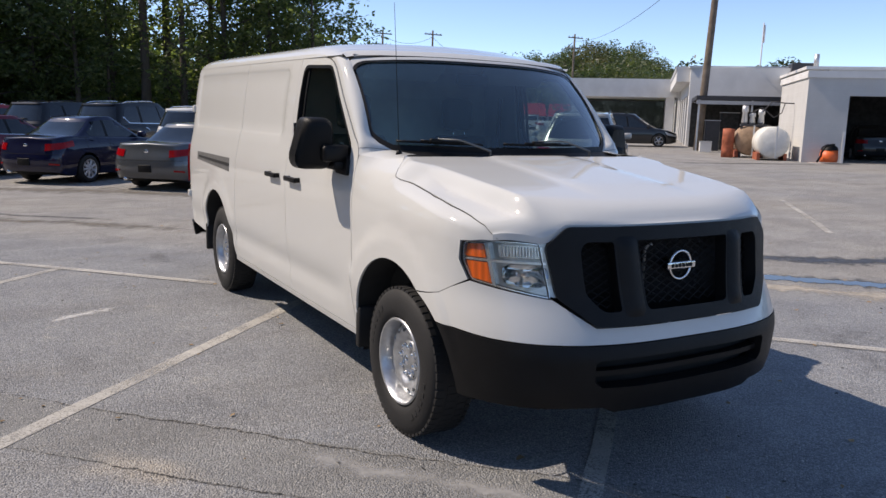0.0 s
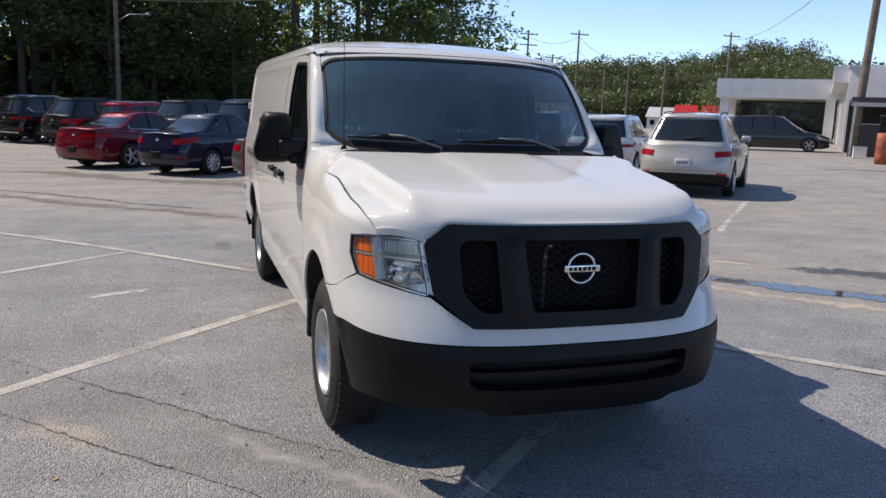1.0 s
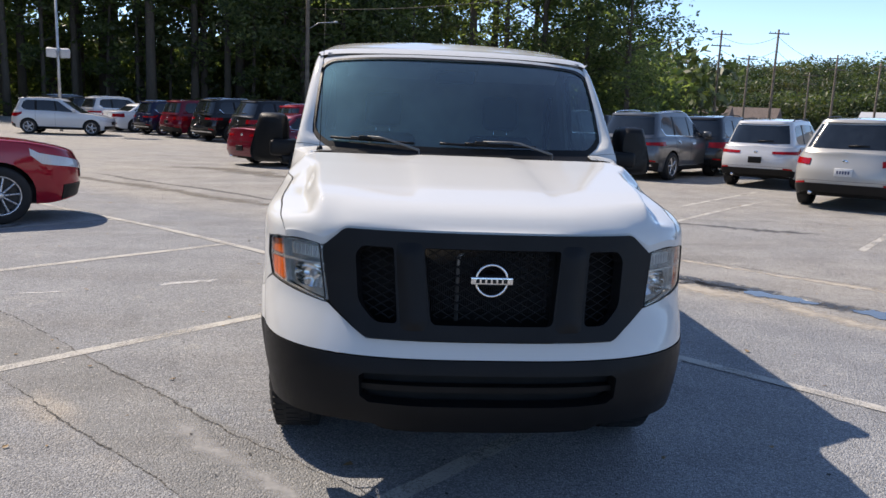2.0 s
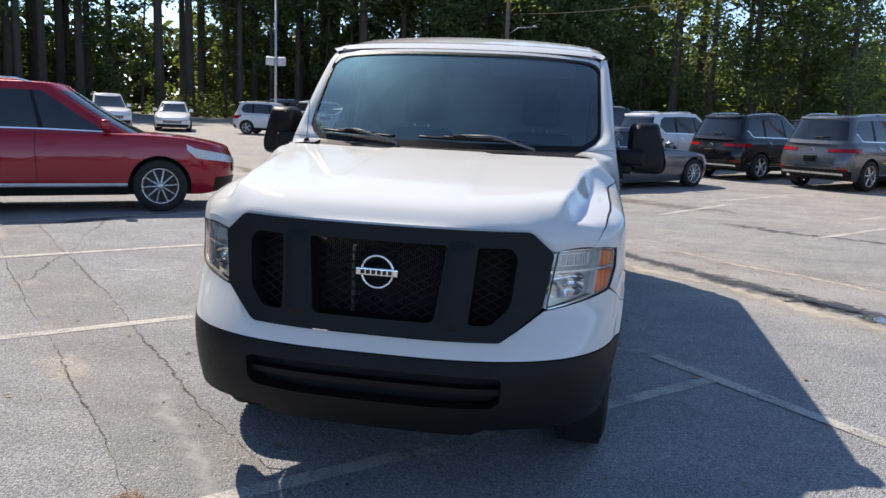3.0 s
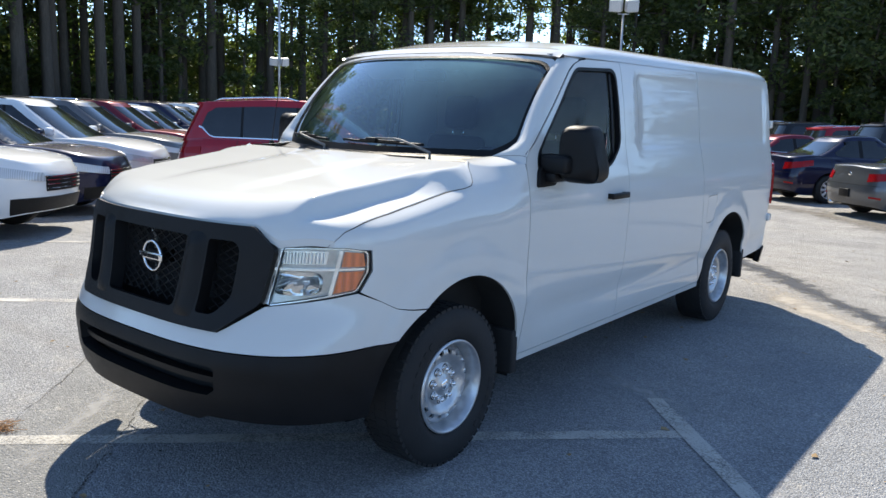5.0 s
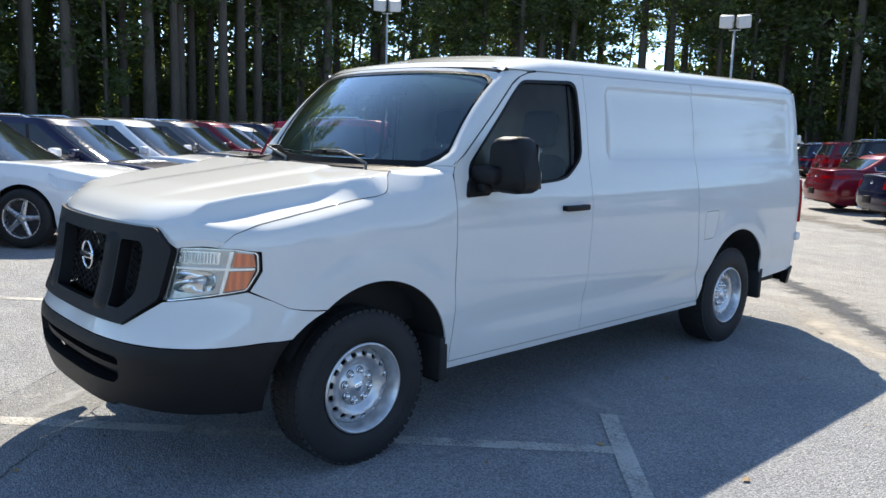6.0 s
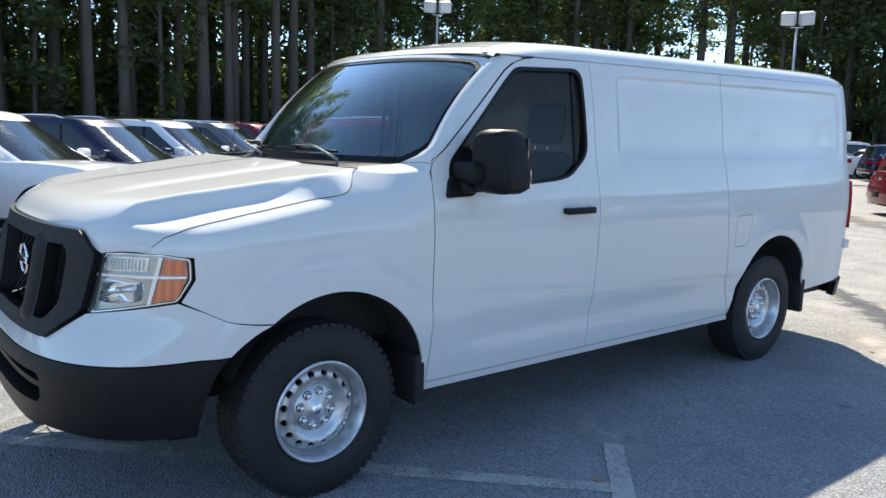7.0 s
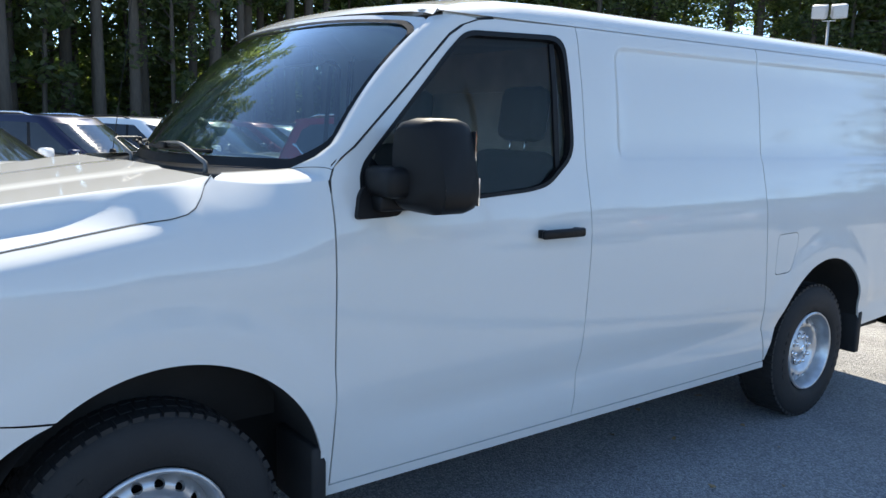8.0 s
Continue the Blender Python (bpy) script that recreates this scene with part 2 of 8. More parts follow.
M = dict(
    asphalt=asphalt(), line=worn_line(),
    white=paint("white paint", (0.62, 0.625, 0.605), 0.0, 0.7, 0.06),
    black_plastic=plain("black plastic", (0.0065, 0.0065, 0.007), 0.45, grain=0.25, grain_scale=420, vary=0.3, spec=0.22),
    dark_plastic=plain("dark grey plastic", (0.009, 0.009, 0.0095), 0.46, grain=0.3, grain_scale=420, vary=0.25, spec=0.22),
    rubber=plain("tyre rubber", (0.012, 0.012, 0.0125), 0.75, grain=0.3, grain_scale=120, vary=0.3),
    steel=plain("silver wheel paint", (0.54, 0.55, 0.56), 0.33, 0.75, vary=0.15, scale=20),
    chrome=plain("chrome", (0.82, 0.83, 0.84), 0.06, 1.0, vary=0.03),
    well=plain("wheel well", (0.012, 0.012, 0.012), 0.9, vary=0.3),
    gap=plain("seam shadow gap", (0.01, 0.01, 0.01), 0.8),
    van_glass=glass("van glass", (0.42, 0.64, 0.69), 0.01, 1.5, 0.036, 2.3),
    side_glass=glass("van side glass", (0.70, 0.68, 0.64), 0.01, 1.30, 0.006, 0.35),
    lamp_glass=glass("headlamp cover", (0.98, 0.97, 0.95), 0.02, 1.4, 0.03),
    car_glass=plain("dark car glass", (0.012, 0.015, 0.018), 0.06, coat=0.35, vary=0.3, spec=0.6),
    reflector=plain("lamp reflector", (0.88, 0.87, 0.85), 0.22, 0.75, vary=0.08, scale=14),
    amber=lens_mat("amber lens", (0.95, 0.20, 0.025)),
    red_lens=lens_mat("red lens", (0.36, 0.004, 0.008), 0.12, 0.35),
    clear_lens=lens_mat("clear lens", (0.62, 0.64, 0.66)),
    seat=plain("seat cloth", (0.022, 0.020, 0.019), 0.9, grain=0.4, grain_scale=300),
    trim_grey=plain("cab trim", (0.055, 0.055, 0.058), 0.7, grain=0.2),
    rail_grey=plain("rail grey", (0.16, 0.16, 0.155), 0.5, 0.2, vary=0.2, scale=12),
    lamp_inner=plain("lamp housing", (0.50, 0.50, 0.49), 0.22, 0.7, vary=0.2, scale=30),
    bulkhead=plain("bulkhead panel", (0.32, 0.27, 0.21), 0.7, vary=0.15),
    headliner=plain("headliner", (0.26, 0.25, 0.24), 0.9),
    bark=bark_mat(),
    leaf=leaf_mat("leaf", (0.042, 0.062, 0.030), (0.19, 0.205, 0.095), 0.55),
    leaf_far=leaf_mat("far leaf", (0.045, 0.066, 0.026), (0.150, 0.160, 0.068), 0.25, True),
)


# ---- helpers ----
def fill(bm, name, material=None, smooth=True):
    me = bpy.data.meshes.new(name)
    bm.to_mesh(me)
    bm.free()
    if smooth:
        me.polygons.foreach_set("use_smooth", [True] * len(me.polygons))
    if material:
        me.materials.append(material)
    return me


def part(name, bm, material, parent=None, label="", smooth=True, auto=None):
    """Links a bmesh as one mesh object under a thing or under a part."""
    if auto:
        bm.normal_update()
        for e in bm.edges:
            if len(e.link_faces) == 2 and e.calc_face_angle(0) > radians(auto):
                e.smooth = False
    ob = new(name, fill(bm, name, material, smooth))
    ob.parent = parent
    if label:
        tagged(ob, label)
    return ob


def thing(name, m, label, category, group="", kind=""):
    ob = new(name)
    ob.empty_display_size = 0.2
    ob.matrix_basis = m
    return tagged(ob, label, category, group, kind)


def box(bm, x0, x1, y0, y1, z0, z1, m=None, bevel=0.0):
    vs = [bm.verts.new((x, y, z)) for x in (x0, x1) for y in (y0, y1) for z in (z0, z1)]
    faces = [bm.faces.new([vs[i] for i in f]) for f in ((0, 1, 3, 2), (4, 6, 7, 5), (0, 4, 5, 1), (2, 3, 7, 6), (0, 2, 6, 4), (1, 5, 7, 3))]
    if bevel:
        es = list({e for f in faces for e in f.edges})
        r = bmesh.ops.bevel(bm, geom=es, offset=bevel, segments=2, affect="EDGES", profile=0.5)
        vs = list({v for f in r["faces"] for v in f.verts} | {v for v in vs if v.is_valid})
    if m is not None:
        for v in vs:
            v.co = m @ v.co
    return vs


def tube(bm, pts, radii, n=8, cap=True):
    """A round bar along points."""
    pts = [Vector(p) for p in pts]
    rings = []
    for i, p in enumerate(pts):
        d = (pts[min(i + 1, len(pts) - 1)] - pts[max(i - 1, 0)]).normalized()
        a = d.orthogonal().normalized() if i == 0 else (rings_a - d * rings_a.dot(d)).normalized()
        rings_a = a
        b = d.cross(a)
        r = radii[i] if isinstance(radii, (list, tuple)) else radii
        rings.append([bm.verts.new(p + (a * math.cos(k * 2 * math.pi / n) + b * math.sin(k * 2 * math.pi / n)) * r) for k in range(n)])
    for u, v in zip(rings, rings[1:]):
        for k in range(n):
            bm.faces.new((u[k], u[(k + 1) % n], v[(k + 1) % n], v[k]))
    if cap:
        bm.faces.new(rings[0][::-1])
        bm.faces.new(rings[-1])
    return rings


def lathe(bm, prof, n=48, axis="X", close=False, m=None):
    """Turns (radius, along) points round an axis."""
    rings = []
    for r, h in prof:
        ring = []
        for k in range(n):
            a = 2 * math.pi * k / n
            c, s = r * math.cos(a), r * math.sin(a)
            v = Vector((h, c, s)) if axis == "X" else Vector((c, s, h)) if axis == "Z" else Vector((c, h, s))
            ring.append(bm.verts.new(m @ v if m is not None else v))
        rings.append(ring)
    pairs = list(zip(rings, rings[1:])) + ([(rings[-1], rings[0])] if close else [])
    for u, v in pairs:
        for k in range(n):
            bm.faces.new((u[k], u[(k + 1) % n], v[(k + 1) % n], v[k]))
    return rings


def lerp_table(table, x):
    if x <= table[0][0]:
        return table[0][1]
    for (x0, y0), (x1, y1) in zip(table, table[1:]):
        if x <= x1:
            return y0 + (y1 - y0) * (x - x0) / (x1 - x0)
    return table[-1][1]


def soft_table(table, x, h=0.03):
    return sum(w * lerp_table(table, x + d * h) for d, w in ((-1.5, .15), (-.75, .22), (0, .26), (.75, .22), (1.5, .15)))


def sstep(a, b, x):
    k = min(1.0, max(0.0, (x - a) / (b - a)))
    return k * k * (3 - 2 * k)


def ground_z(x, y):
    """The yard is level under the van and falls or rises slightly away from it."""
    r = math.hypot(x, y)
    fall = 0.016 * x - 0.003 * y
    return sstep(5, 11, r) * max(-0.16, min(0.5, fall))


# ---- ground ----
def build_ground():
    ticks = sorted({s * v for v in (0, 1, 2, 3, 4, 5, 6, 7, 8, 9, 10, 11, 13, 16, 20, 25, 32, 40, 52, 70, 100, 160, 260, 420, 800, 1500) for s in (-1, 1)})
    bm = bmesh.new()
    vs = {(i, j): bm.verts.new((x, y, ground_z(x, y))) for i, x in enumerate(ticks) for j, y in enumerate(ticks)}
    n = len(ticks)
    for i in range(n - 1):
        for j in range(n - 1):
            bm.faces.new((vs[i, j], vs[i + 1, j], vs[i + 1, j + 1], vs[i, j + 1]))
    g = part("ground", bm, M["asphalt"])
    tagged(g, "worn grey asphalt car park with brownish older patches", "ground", kind="structure")


build_ground()
GU, GV = Vector((0.694, 0.72, 0)), Vector((0.72, -0.694, 0))


def stripe(a, b, width, material, name="parking_line", lift=0.004, label="faded white painted parking line on asphalt"):
    a, b = Vector((*a, 0)), Vector((*b, 0))
    d = (b - a).normalized()
    s = Vector((-d.y, d.x, 0)) * width / 2
    k = max(2, int((b - a).length / 0.25))
    bm = bmesh.new()
    rows = []
    rnd = random.Random(int(a.x * 100) + int(b.y * 10))
    for i in range(k + 1):
        p = a.lerp(b, i / k)
        row = []
        for e in (-1, 1):
            q = p + s * (e * (1 + rnd.uniform(-0.10, 0.06)))
            row.append(bm.verts.new((q.x, q.y, ground_z(q.x, q.y) + lift)))
        rows.append(row)
    for u, v in zip(rows, rows[1:]):
        bm.faces.new((u[0], v[0], v[1], u[1]))
    bmesh.ops.recalc_face_normals(bm, faces=bm.faces)
    ob = part(name, bm, material)
    return tagged(ob, label, "road marking", "parking lines", "structure")


# stall lines of the row in which the van stands: they run up to the cross line
CROSS_A, CROSS_D = Vector((1.70, 1.165, 0)), Vector((0.6936, -0.7203, 0))
STALL_D = Vector((0.7106, 0.7036, 0))
for off, back in ((0.0, 4.2), (-2.82, 6.4), (-5.72, 6.6), (2.86, 6.4), (-8.55, 6.2)):
    end = CROSS_A + CROSS_D * off
    stripe((end - STALL_D * back)[:2], (end - STALL_D * 0.02)[:2], 0.105, M["line"])
for a, b in ((-17, -3.9), (-0.52, 8.0)):
    stripe((CROSS_A + CROSS_D * a)[:2], (CROSS_A + CROSS_D * b)[:2], 0.105, M["line"], lift=0.008)
for off in (0.3, 3.2, -2.6):
    stripe((GU * 8.3 + GV * off)[:2], (GU * 12.9 + GV * off)[:2], 0.105, M["line"])
for off in (-3.4, -6.3, -9.2):
    stripe((GU * 11.0 + GV * off)[:2], (GU * 15.5 + GV * off)[:2], 0.105, M["line"])


# ---- wear of the ground: cracks, wet gutter, litter ----
M["crack"] = crack_mat()
M["dark_grit"] = plain("dark grit", (0.055, 0.052, 0.048), 0.9, vary=0.5, scale=9)
M["wet"] = damp_mat()
M["water"] = damp_mat("standing water", 0.02, 0.0, 0.1, 0.2, 1.0)
M["dry_leaf"] = plain("dry leaf", (0.30, 0.20, 0.10), 0.8, vary=0.5, scale=3)
M["pale_litter"] = plain("pale grit", (0.55, 0.53, 0.49), 0.8, vary=0.3, scale=3)


def ribbon(name, a, b, width, material, label, lift, wob, seed, category="ground", ragged=0.4):
    """An uneven strip along the ground from a to b."""
    rnd = random.Random(seed)
    a, b = Vector((*a, 0)), Vector((*b, 0))
    d = (b - a).normalized()
    s = Vector((-d.y, d.x, 0))
    k = max(3, int((b - a).length / 0.06))
    bm = bmesh.new()
    rim = bm.verts.layers.float.new("rim")
    rows = []
    ph = [rnd.uniform(0, 6.28) for _ in range(4)]
    for i in range(k + 1):
        t = i / k
        l = t * (b - a).length
        off = wob * (0.6 * math.sin(l * 1.3 + ph[0]) + 0.3 * math.sin(l * 3.7 + ph[1])) + wob * 0.35 * rnd.uniform(-1, 1)
        w = width * (1 + ragged * (0.6 * math.sin(l * 2.1 + ph[2]) + rnd.uniform(-0.5, 0.5))) * min(1, 0.1 + 8 * t, 0.1 + 8 * (1 - t))
        p = a.lerp(b, t) + s * off
        row = []
        for e in (-0.5, -0.25, 0.0, 0.25, 0.5):
            q = p + s * (w * e)
            row.append(bm.verts.new((q.x, q.y, ground_z(q.x, q.y) + lift)))
            row[-1][rim] = (1 - 2 * abs(e)) * min(1, 6 * t, 6 * (1 - t))
        rows.append(row)
    for u, v in zip(rows, rows[1:]):
        for e in range(4):
            bm.faces.new((u[e], v[e], v[e + 1], u[e + 1]))
    bmesh.ops.recalc_face_normals(bm, faces=bm.faces)
    if sum(f.normal.z for f in bm.faces) < 0:
        bmesh.ops.reverse_faces(bm, faces=bm.faces)
    return tagged(part(name, bm, material), label, category, kind="structure")


ribbon("crack", (-7.0, 5.66), (1.6, -2.95), 0.022, M["crack"], "dark crack between two asphalt pours", 0.003, 0.035, 1, ragged=0.9)
ribbon("crack", (-6.6, 4.45), (0.6, -2.75), 0.016, M["crack"], "thin crack in the older asphalt", 0.003, 0.025, 2, ragged=0.9)
ribbon("crack", (-6.5, 7.6), (-3.6, 1.0), 0.022, M["crack"], "thin crack in the asphalt", 0.003, 0.08, 3, ragged=0.9)
ribbon("crack", (2.2, 6.2), (7.5, 1.2), 0.022, M["crack"], "thin crack beside the gutter", 0.003, 0.08, 4, ragged=0.9)
ribbon("crack", (-1.0, -3.2), (-3.4, -0.2), 0.018, M["crack"], "hairline crack in the asphalt", 0.003, 0.07, 5, ragged=0.9)
ribbon("wet_gutter", (-0.9, 7.9), (4.1, 2.55), 0.85, M["wet"], "dark damp streak along the gutter", 0.003, 0.05, 6)
ribbon("wet_gutter", (2.0, 4.75), (7.0, -0.30), 0.85, M["wet"], "dark damp streak round the puddle", 0.003, 0.05, 7)
ribbon("puddle", (3.15, 3.40), (3.80, 2.85), 0.26, M["water"], "shallow puddle in the gutter", 0.006, 0.02, 8)
ribbon("puddle", (3.85, 2.80), (5.85, 0.85), 0.46, M["water"], "shallow puddle in the gutter", 0.006, 0.02, 9)
ribbon("asphalt_patch", (4.6, 3.75), (8.9, 0.35), 1.15, M["wet"], "dark repaired asphalt patch", 0.003, 0.1, 10)
ribbon("asphalt_patch", (-6.2, 4.6), (-5.2, 7.0), 0.5, M["wet"], "dark repaired asphalt patch", 0.003, 0.1, 11)


M["dirt"] = stain_mat("brown dirt", (0.12, 0.105, 0.088), (0.22, 0.20, 0.17), 0.75, 2.2)
M["sand"] = stain_mat("washed-out sand", (0.38, 0.34, 0.28), (0.52, 0.47, 0.40), 0.8, 2.0)
M["chalk"] = stain_mat("chalky scuff", (0.48, 0.48, 0.47), (0.66, 0.66, 0.65), 0.8, 9.0)
M["dust"] = stain_mat("pale dust", (0.33, 0.33, 0.33), (0.45, 0.445, 0.43), 0.6, 3.0)
M["oil"] = stain_mat("old oil stain", (0.045, 0.045, 0.047), (0.10, 0.098, 0.095), 0.7, 3.5, 0.6)
ribbon("gutter_dirt", (-9.5, 16.3), (0.4, 6.9), 0.8, M["dirt"], "brown dirt washed along the gutter", 0.0025, 0.10, 31)
ribbon("gutter_dirt", (-8.0, 15.9), (-0.6, 8.6), 0.35, M["oil"], "dark dirt along a seam of the lane", 0.0035, 0.08, 32)
ribbon("lane_dirt", (-7.0, 19.0), (4.2, 9.6), 1.8, M["dirt"], "brown dirt on the lane behind the stalls", 0.0025, 0.25, 33)
ribbon("sand_bank", (0.2, 6.2), (6.4, -0.6), 0.75, M["sand"], "pale sand washed up beside the gutter", 0.0020, 0.12, 34)
ribbon("sand_bank", (1.4, 6.6), (5.2, 3.1), 0.35, M["sand"], "pale sand along the gutter", 0.0022, 0.08, 35)
ribbon("chalk_mark", (-2.5, 3.0), (-1.9, 3.33), 0.20, M["chalk"], "white chalky scuff on the asphalt", 0.004, 0.07, 36)
ribbon("chalk_mark", (-3.6, 2.6), (-3.1, 2.75), 0.14, M["chalk"], "white chalky scuff on the asphalt", 0.004, 0.03, 37)
ribbon("dust_smear", (0.7, 1.85), (1.75, 1.5), 0.42, M["dust"], "pale dust smeared beside the van", 0.0035, 0.05, 38)
ribbon("dust_smear", (-1.7, 0.1), (-0.2, -1.6), 0.28, M["dust"], "sandy patch along the filled trench", 0.0035, 0.08, 39)
ribbon("oil_stain", (2.6, 9.2), (6.4, 6.8), 0.5, M["oil"], "dark oil stain on the lane", 0.0030, 0.15, 40)
ribbon("oil_stain", (18.5, 17.8), (24.0, 14.4), 1.3, M["oil"], "oily dark asphalt before the workshop", 0.006, 0.2, 41)
stripe((2.0, 9.75), (3.6, 12.2), 0.105, M["line"])


def straw_tuft(x, y):
    """A tuft of dry grass pulled loose on the ground."""
    rnd = random.Random(44)
    t = thing("dry_grass_tuft", pose(x, y, 0.002), "tuft of dry orange-brown grass on the asphalt", "grass")
    bm = bmesh.new()
    for _ in range(90):
        a, l = rnd.uniform(0, 6.28), rnd.uniform(0.03, 0.11)
        c = Vector((rnd.gauss(0, 0.045), rnd.gauss(0, 0.03), rnd.uniform(0.002, 0.018)))
        d = Vector((math.cos(a), math.sin(a), rnd.uniform(-0.05, 0.25))) * l
        tube(bm, [c - d * 0.5, c + Vector((0, 0, 0.006)), c + d * 0.5], [0.0012, 0.0016, 0.0008], 3, False)
    part("straw", bm, M["dry_straw"], t)


M["dry_straw"] = plain("dry straw", (0.34, 0.19, 0.09), 0.85, vary=0.5, scale=40)
straw_tuft(-0.93, -1.25)


def litter(name, material, label, n, seed, lo, hi, area):
    rnd = random.Random(seed)
    verts, faces = [], []
    for _ in range(n):
        x, y = rnd.uniform(*area[0]), rnd.uniform(*area[1])
        z = ground_z(x, y) + 0.004
        s, a = rnd.uniform(lo, hi), rnd.uniform(0, 6.28)
        k = 5
        i = len(verts)
        for j in range(k):
            r = s * rnd.uniform(0.35, 1.0) * (1.0 if j % 2 else 0.6)
            verts.append((x + r * math.cos(a + j * 6.283 / k), y + r * math.sin(a + j * 6.283 / k), z + rnd.uniform(0, 0.4) * s))
        faces.append(tuple(range(i, i + k)))
    me = bpy.data.meshes.new(name)
    me.from_pydata(verts, [], faces)
    me.materials.append(material)
    tagged(new(name, me), label, "litter", kind="stuff")


litter("dry_leaves", M["dry_leaf"], "dry brown leaves scattered over the asphalt", 420, 21, 0.012, 0.038, ((-9, 9), (-3.2, 11)))
litter("grit", M["pale_litter"], "pale grit and leaf scraps on the asphalt", 700, 22, 0.005, 0.018, ((-9, 9), (-3.5, 11)))
litter("dark_grit", M["dark_grit"], "dark grit on the asphalt", 500, 23, 0.005, 0.02, ((-8, 8), (-3.5, 9)))

# ---- the van: faces -y, driver's side on +x; front axle at the origin ----
from mathutils.geometry import delaunay_2d_cdt

SIDE_W = [(0.30, 0.925), (0.40, 0.955), (0.55, 0.978), (0.80, 0.995), (1.10, 1.0), (1.22, 0.995), (1.30, 0.985), (1.44, 0.957), (1.50, 0.947),
          (1.75, 0.917), (1.96, 0.880), (2.02, 0.86), (2.07, 0.81)]
NOSE_Y = [(0.30, -0.98), (0.36, -1.03), (0.48, -1.06), (0.64, -1.068), (0.69, -1.048), (0.76, -1.022), (0.86, -0.992), (1.0, -0.965), (1.12, -0.945), (1.2, -0.925)]
YC, YR, REAR_Y = -0.26, 4.76, 5.0
NF, NR = 2.5, 3.2


def side_w(z):
    return soft_table(SIDE_W, z, 0.025)


def nose_n(z):
    """How square the nose is in plan: squarer at the bumper."""
    return 2.95 - 0.45 * sstep(0.68, 0.92, z)


def q_front(x, z=1.0):
    """The body coordinate of a place on the nose, x from the middle as a share of the half width."""
    return YC - 1.45 * (1 - math.asin(min(1, abs(x) / 1.0) ** (nose_n(z) / 2)) / (math.pi / 2))


def recess(y, z):
    """Depth of the pressed panels in the upper sides."""
    cy, hy, cz, hz, r = 3.30, 1.37, 1.708, 0.237, 0.07
    a, b = abs(y - cy) - hy + r, abs(z - cz) - hz + r
    d = r - math.hypot(max(a, 0), max(b, 0)) - min(max(a, b), 0)
    return 0.009 * sstep(0.0, 0.03, d)


def pressed_lines(y0, y1):
    """Lines of the pressed panel's edge that lie between y0 and y1."""
    out = []
    for k, r in ((0.0, 0.07), (0.015, 0.055), (0.03, 0.04)):
        a, b, c, e = 1.93 + k, 4.67 - k, 1.471 + k, 1.945 - k
        if y0 < 1.93:
            out.append([(y1, e)] + rounded([(y1, e), (a, e), (a, c), (y1, c)], [0, r, r, 0])[1:-1] + [(y1, c)])
        else:
            out.append([(y0, e)] + rounded([(y0, e), (b, e), (b, c), (y0, c)], [0, r, r, 0])[1:-1] + [(y0, c)])
    return out


def flare(y, z):
    """Pressed brow over the wheel arches."""
    out = 0.0
    for c in (0.05, 3.73):
        r = math.hypot(y - c, (z - 0.42) * 1.0)
        a = z - 0.42
        if a > 0.05:
            out += 0.014 * (1 - sstep(0.60, 0.66, r)) * sstep(0.05, 0.3, a)
    return out


def roof_rise(y):
    """The roof climbs a little towards the tail."""
    return 0.05 * max(0.0, min(1.0, (y - 1.1) / 3.2))


def hood_cut(y):
    return lerp_table([(-0.74, 1.105), (-0.70, 1.125), (-0.64, 1.18), (-0.55, 1.213), (-0.34, 1.255), (-0.06, 1.30), (0.08, 1.322), (0.125, 1.334), (0.155, 1.350), (0.18, 1.375), (0.205, 1.41), (0.235, 1.436)], y)


def body(q, z, side=1, off=0.0):
    """A place on the outside of the body: q runs from the nose's middle round the side to the tail's middle."""
    w = side_w(z)
    if q < YC:
        phi = max(0.0, (1 - (YC - q) / 1.45)) * math.pi / 2
        n = nose_n(z)
        x = w * max(0, math.sin(phi)) ** (2 / n)
        front = soft_table(NOSE_Y, z, 0.02)
        y = front + (YC - front) * (1 - max(0, math.cos(phi)) ** (2 / n))
    elif q > YR:
        phi = max(0.0, 1 - (q - YR) / 0.95) * math.pi / 2
        x = w * max(0, math.sin(phi)) ** (2 / NR)
        y = YR + (REAR_Y - 0.12 * sstep(1.3, 2.1, z) - YR) * max(0, math.cos(phi)) ** (2 / NR)
    else:
        x, y = w, q
    if y < 0.62:
        k = 1 - sstep(0.25, 0.62, y)
        # the wing leans in, and rolls over to a ledge below the front half of the bonnet's edge
        roll = max(0.0, min(1.0, (z - hood_cut(y) + 0.05) / 0.05)) ** 2 * (1 - sstep(-0.02, 0.13, y))
        x -= k * (0.14 - 0.075 * sstep(-0.6, 0.1, y)) * sstep(1.14, 1.48, z) ** 1.1 + 0.05 * roll * sstep(-0.7, -0.45, y) * (z < hood_cut(y) + 0.02)
        x -= 0.62 * max(0.0, z - 1.335) * sstep(-0.05, 0.15, y) * (1 - sstep(0.40, 0.575, y))
    if 1.9 < y < 4.75:
        x -= recess(y, z)
    if z < 1.15:
        x += flare(y, z) * sstep(0.3, 0.9, x)
    # the pressed hollow along the lower sides
    if 0.5 < y < 4.8:
        x -= 0.016 * sstep(0.5, 1.0, y) * math.exp(-((z - 0.60) / 0.07) ** 2)
    return Vector(((x + off) * side, y, z + roof_rise(y) * sstep(1.42, 1.9, z)))


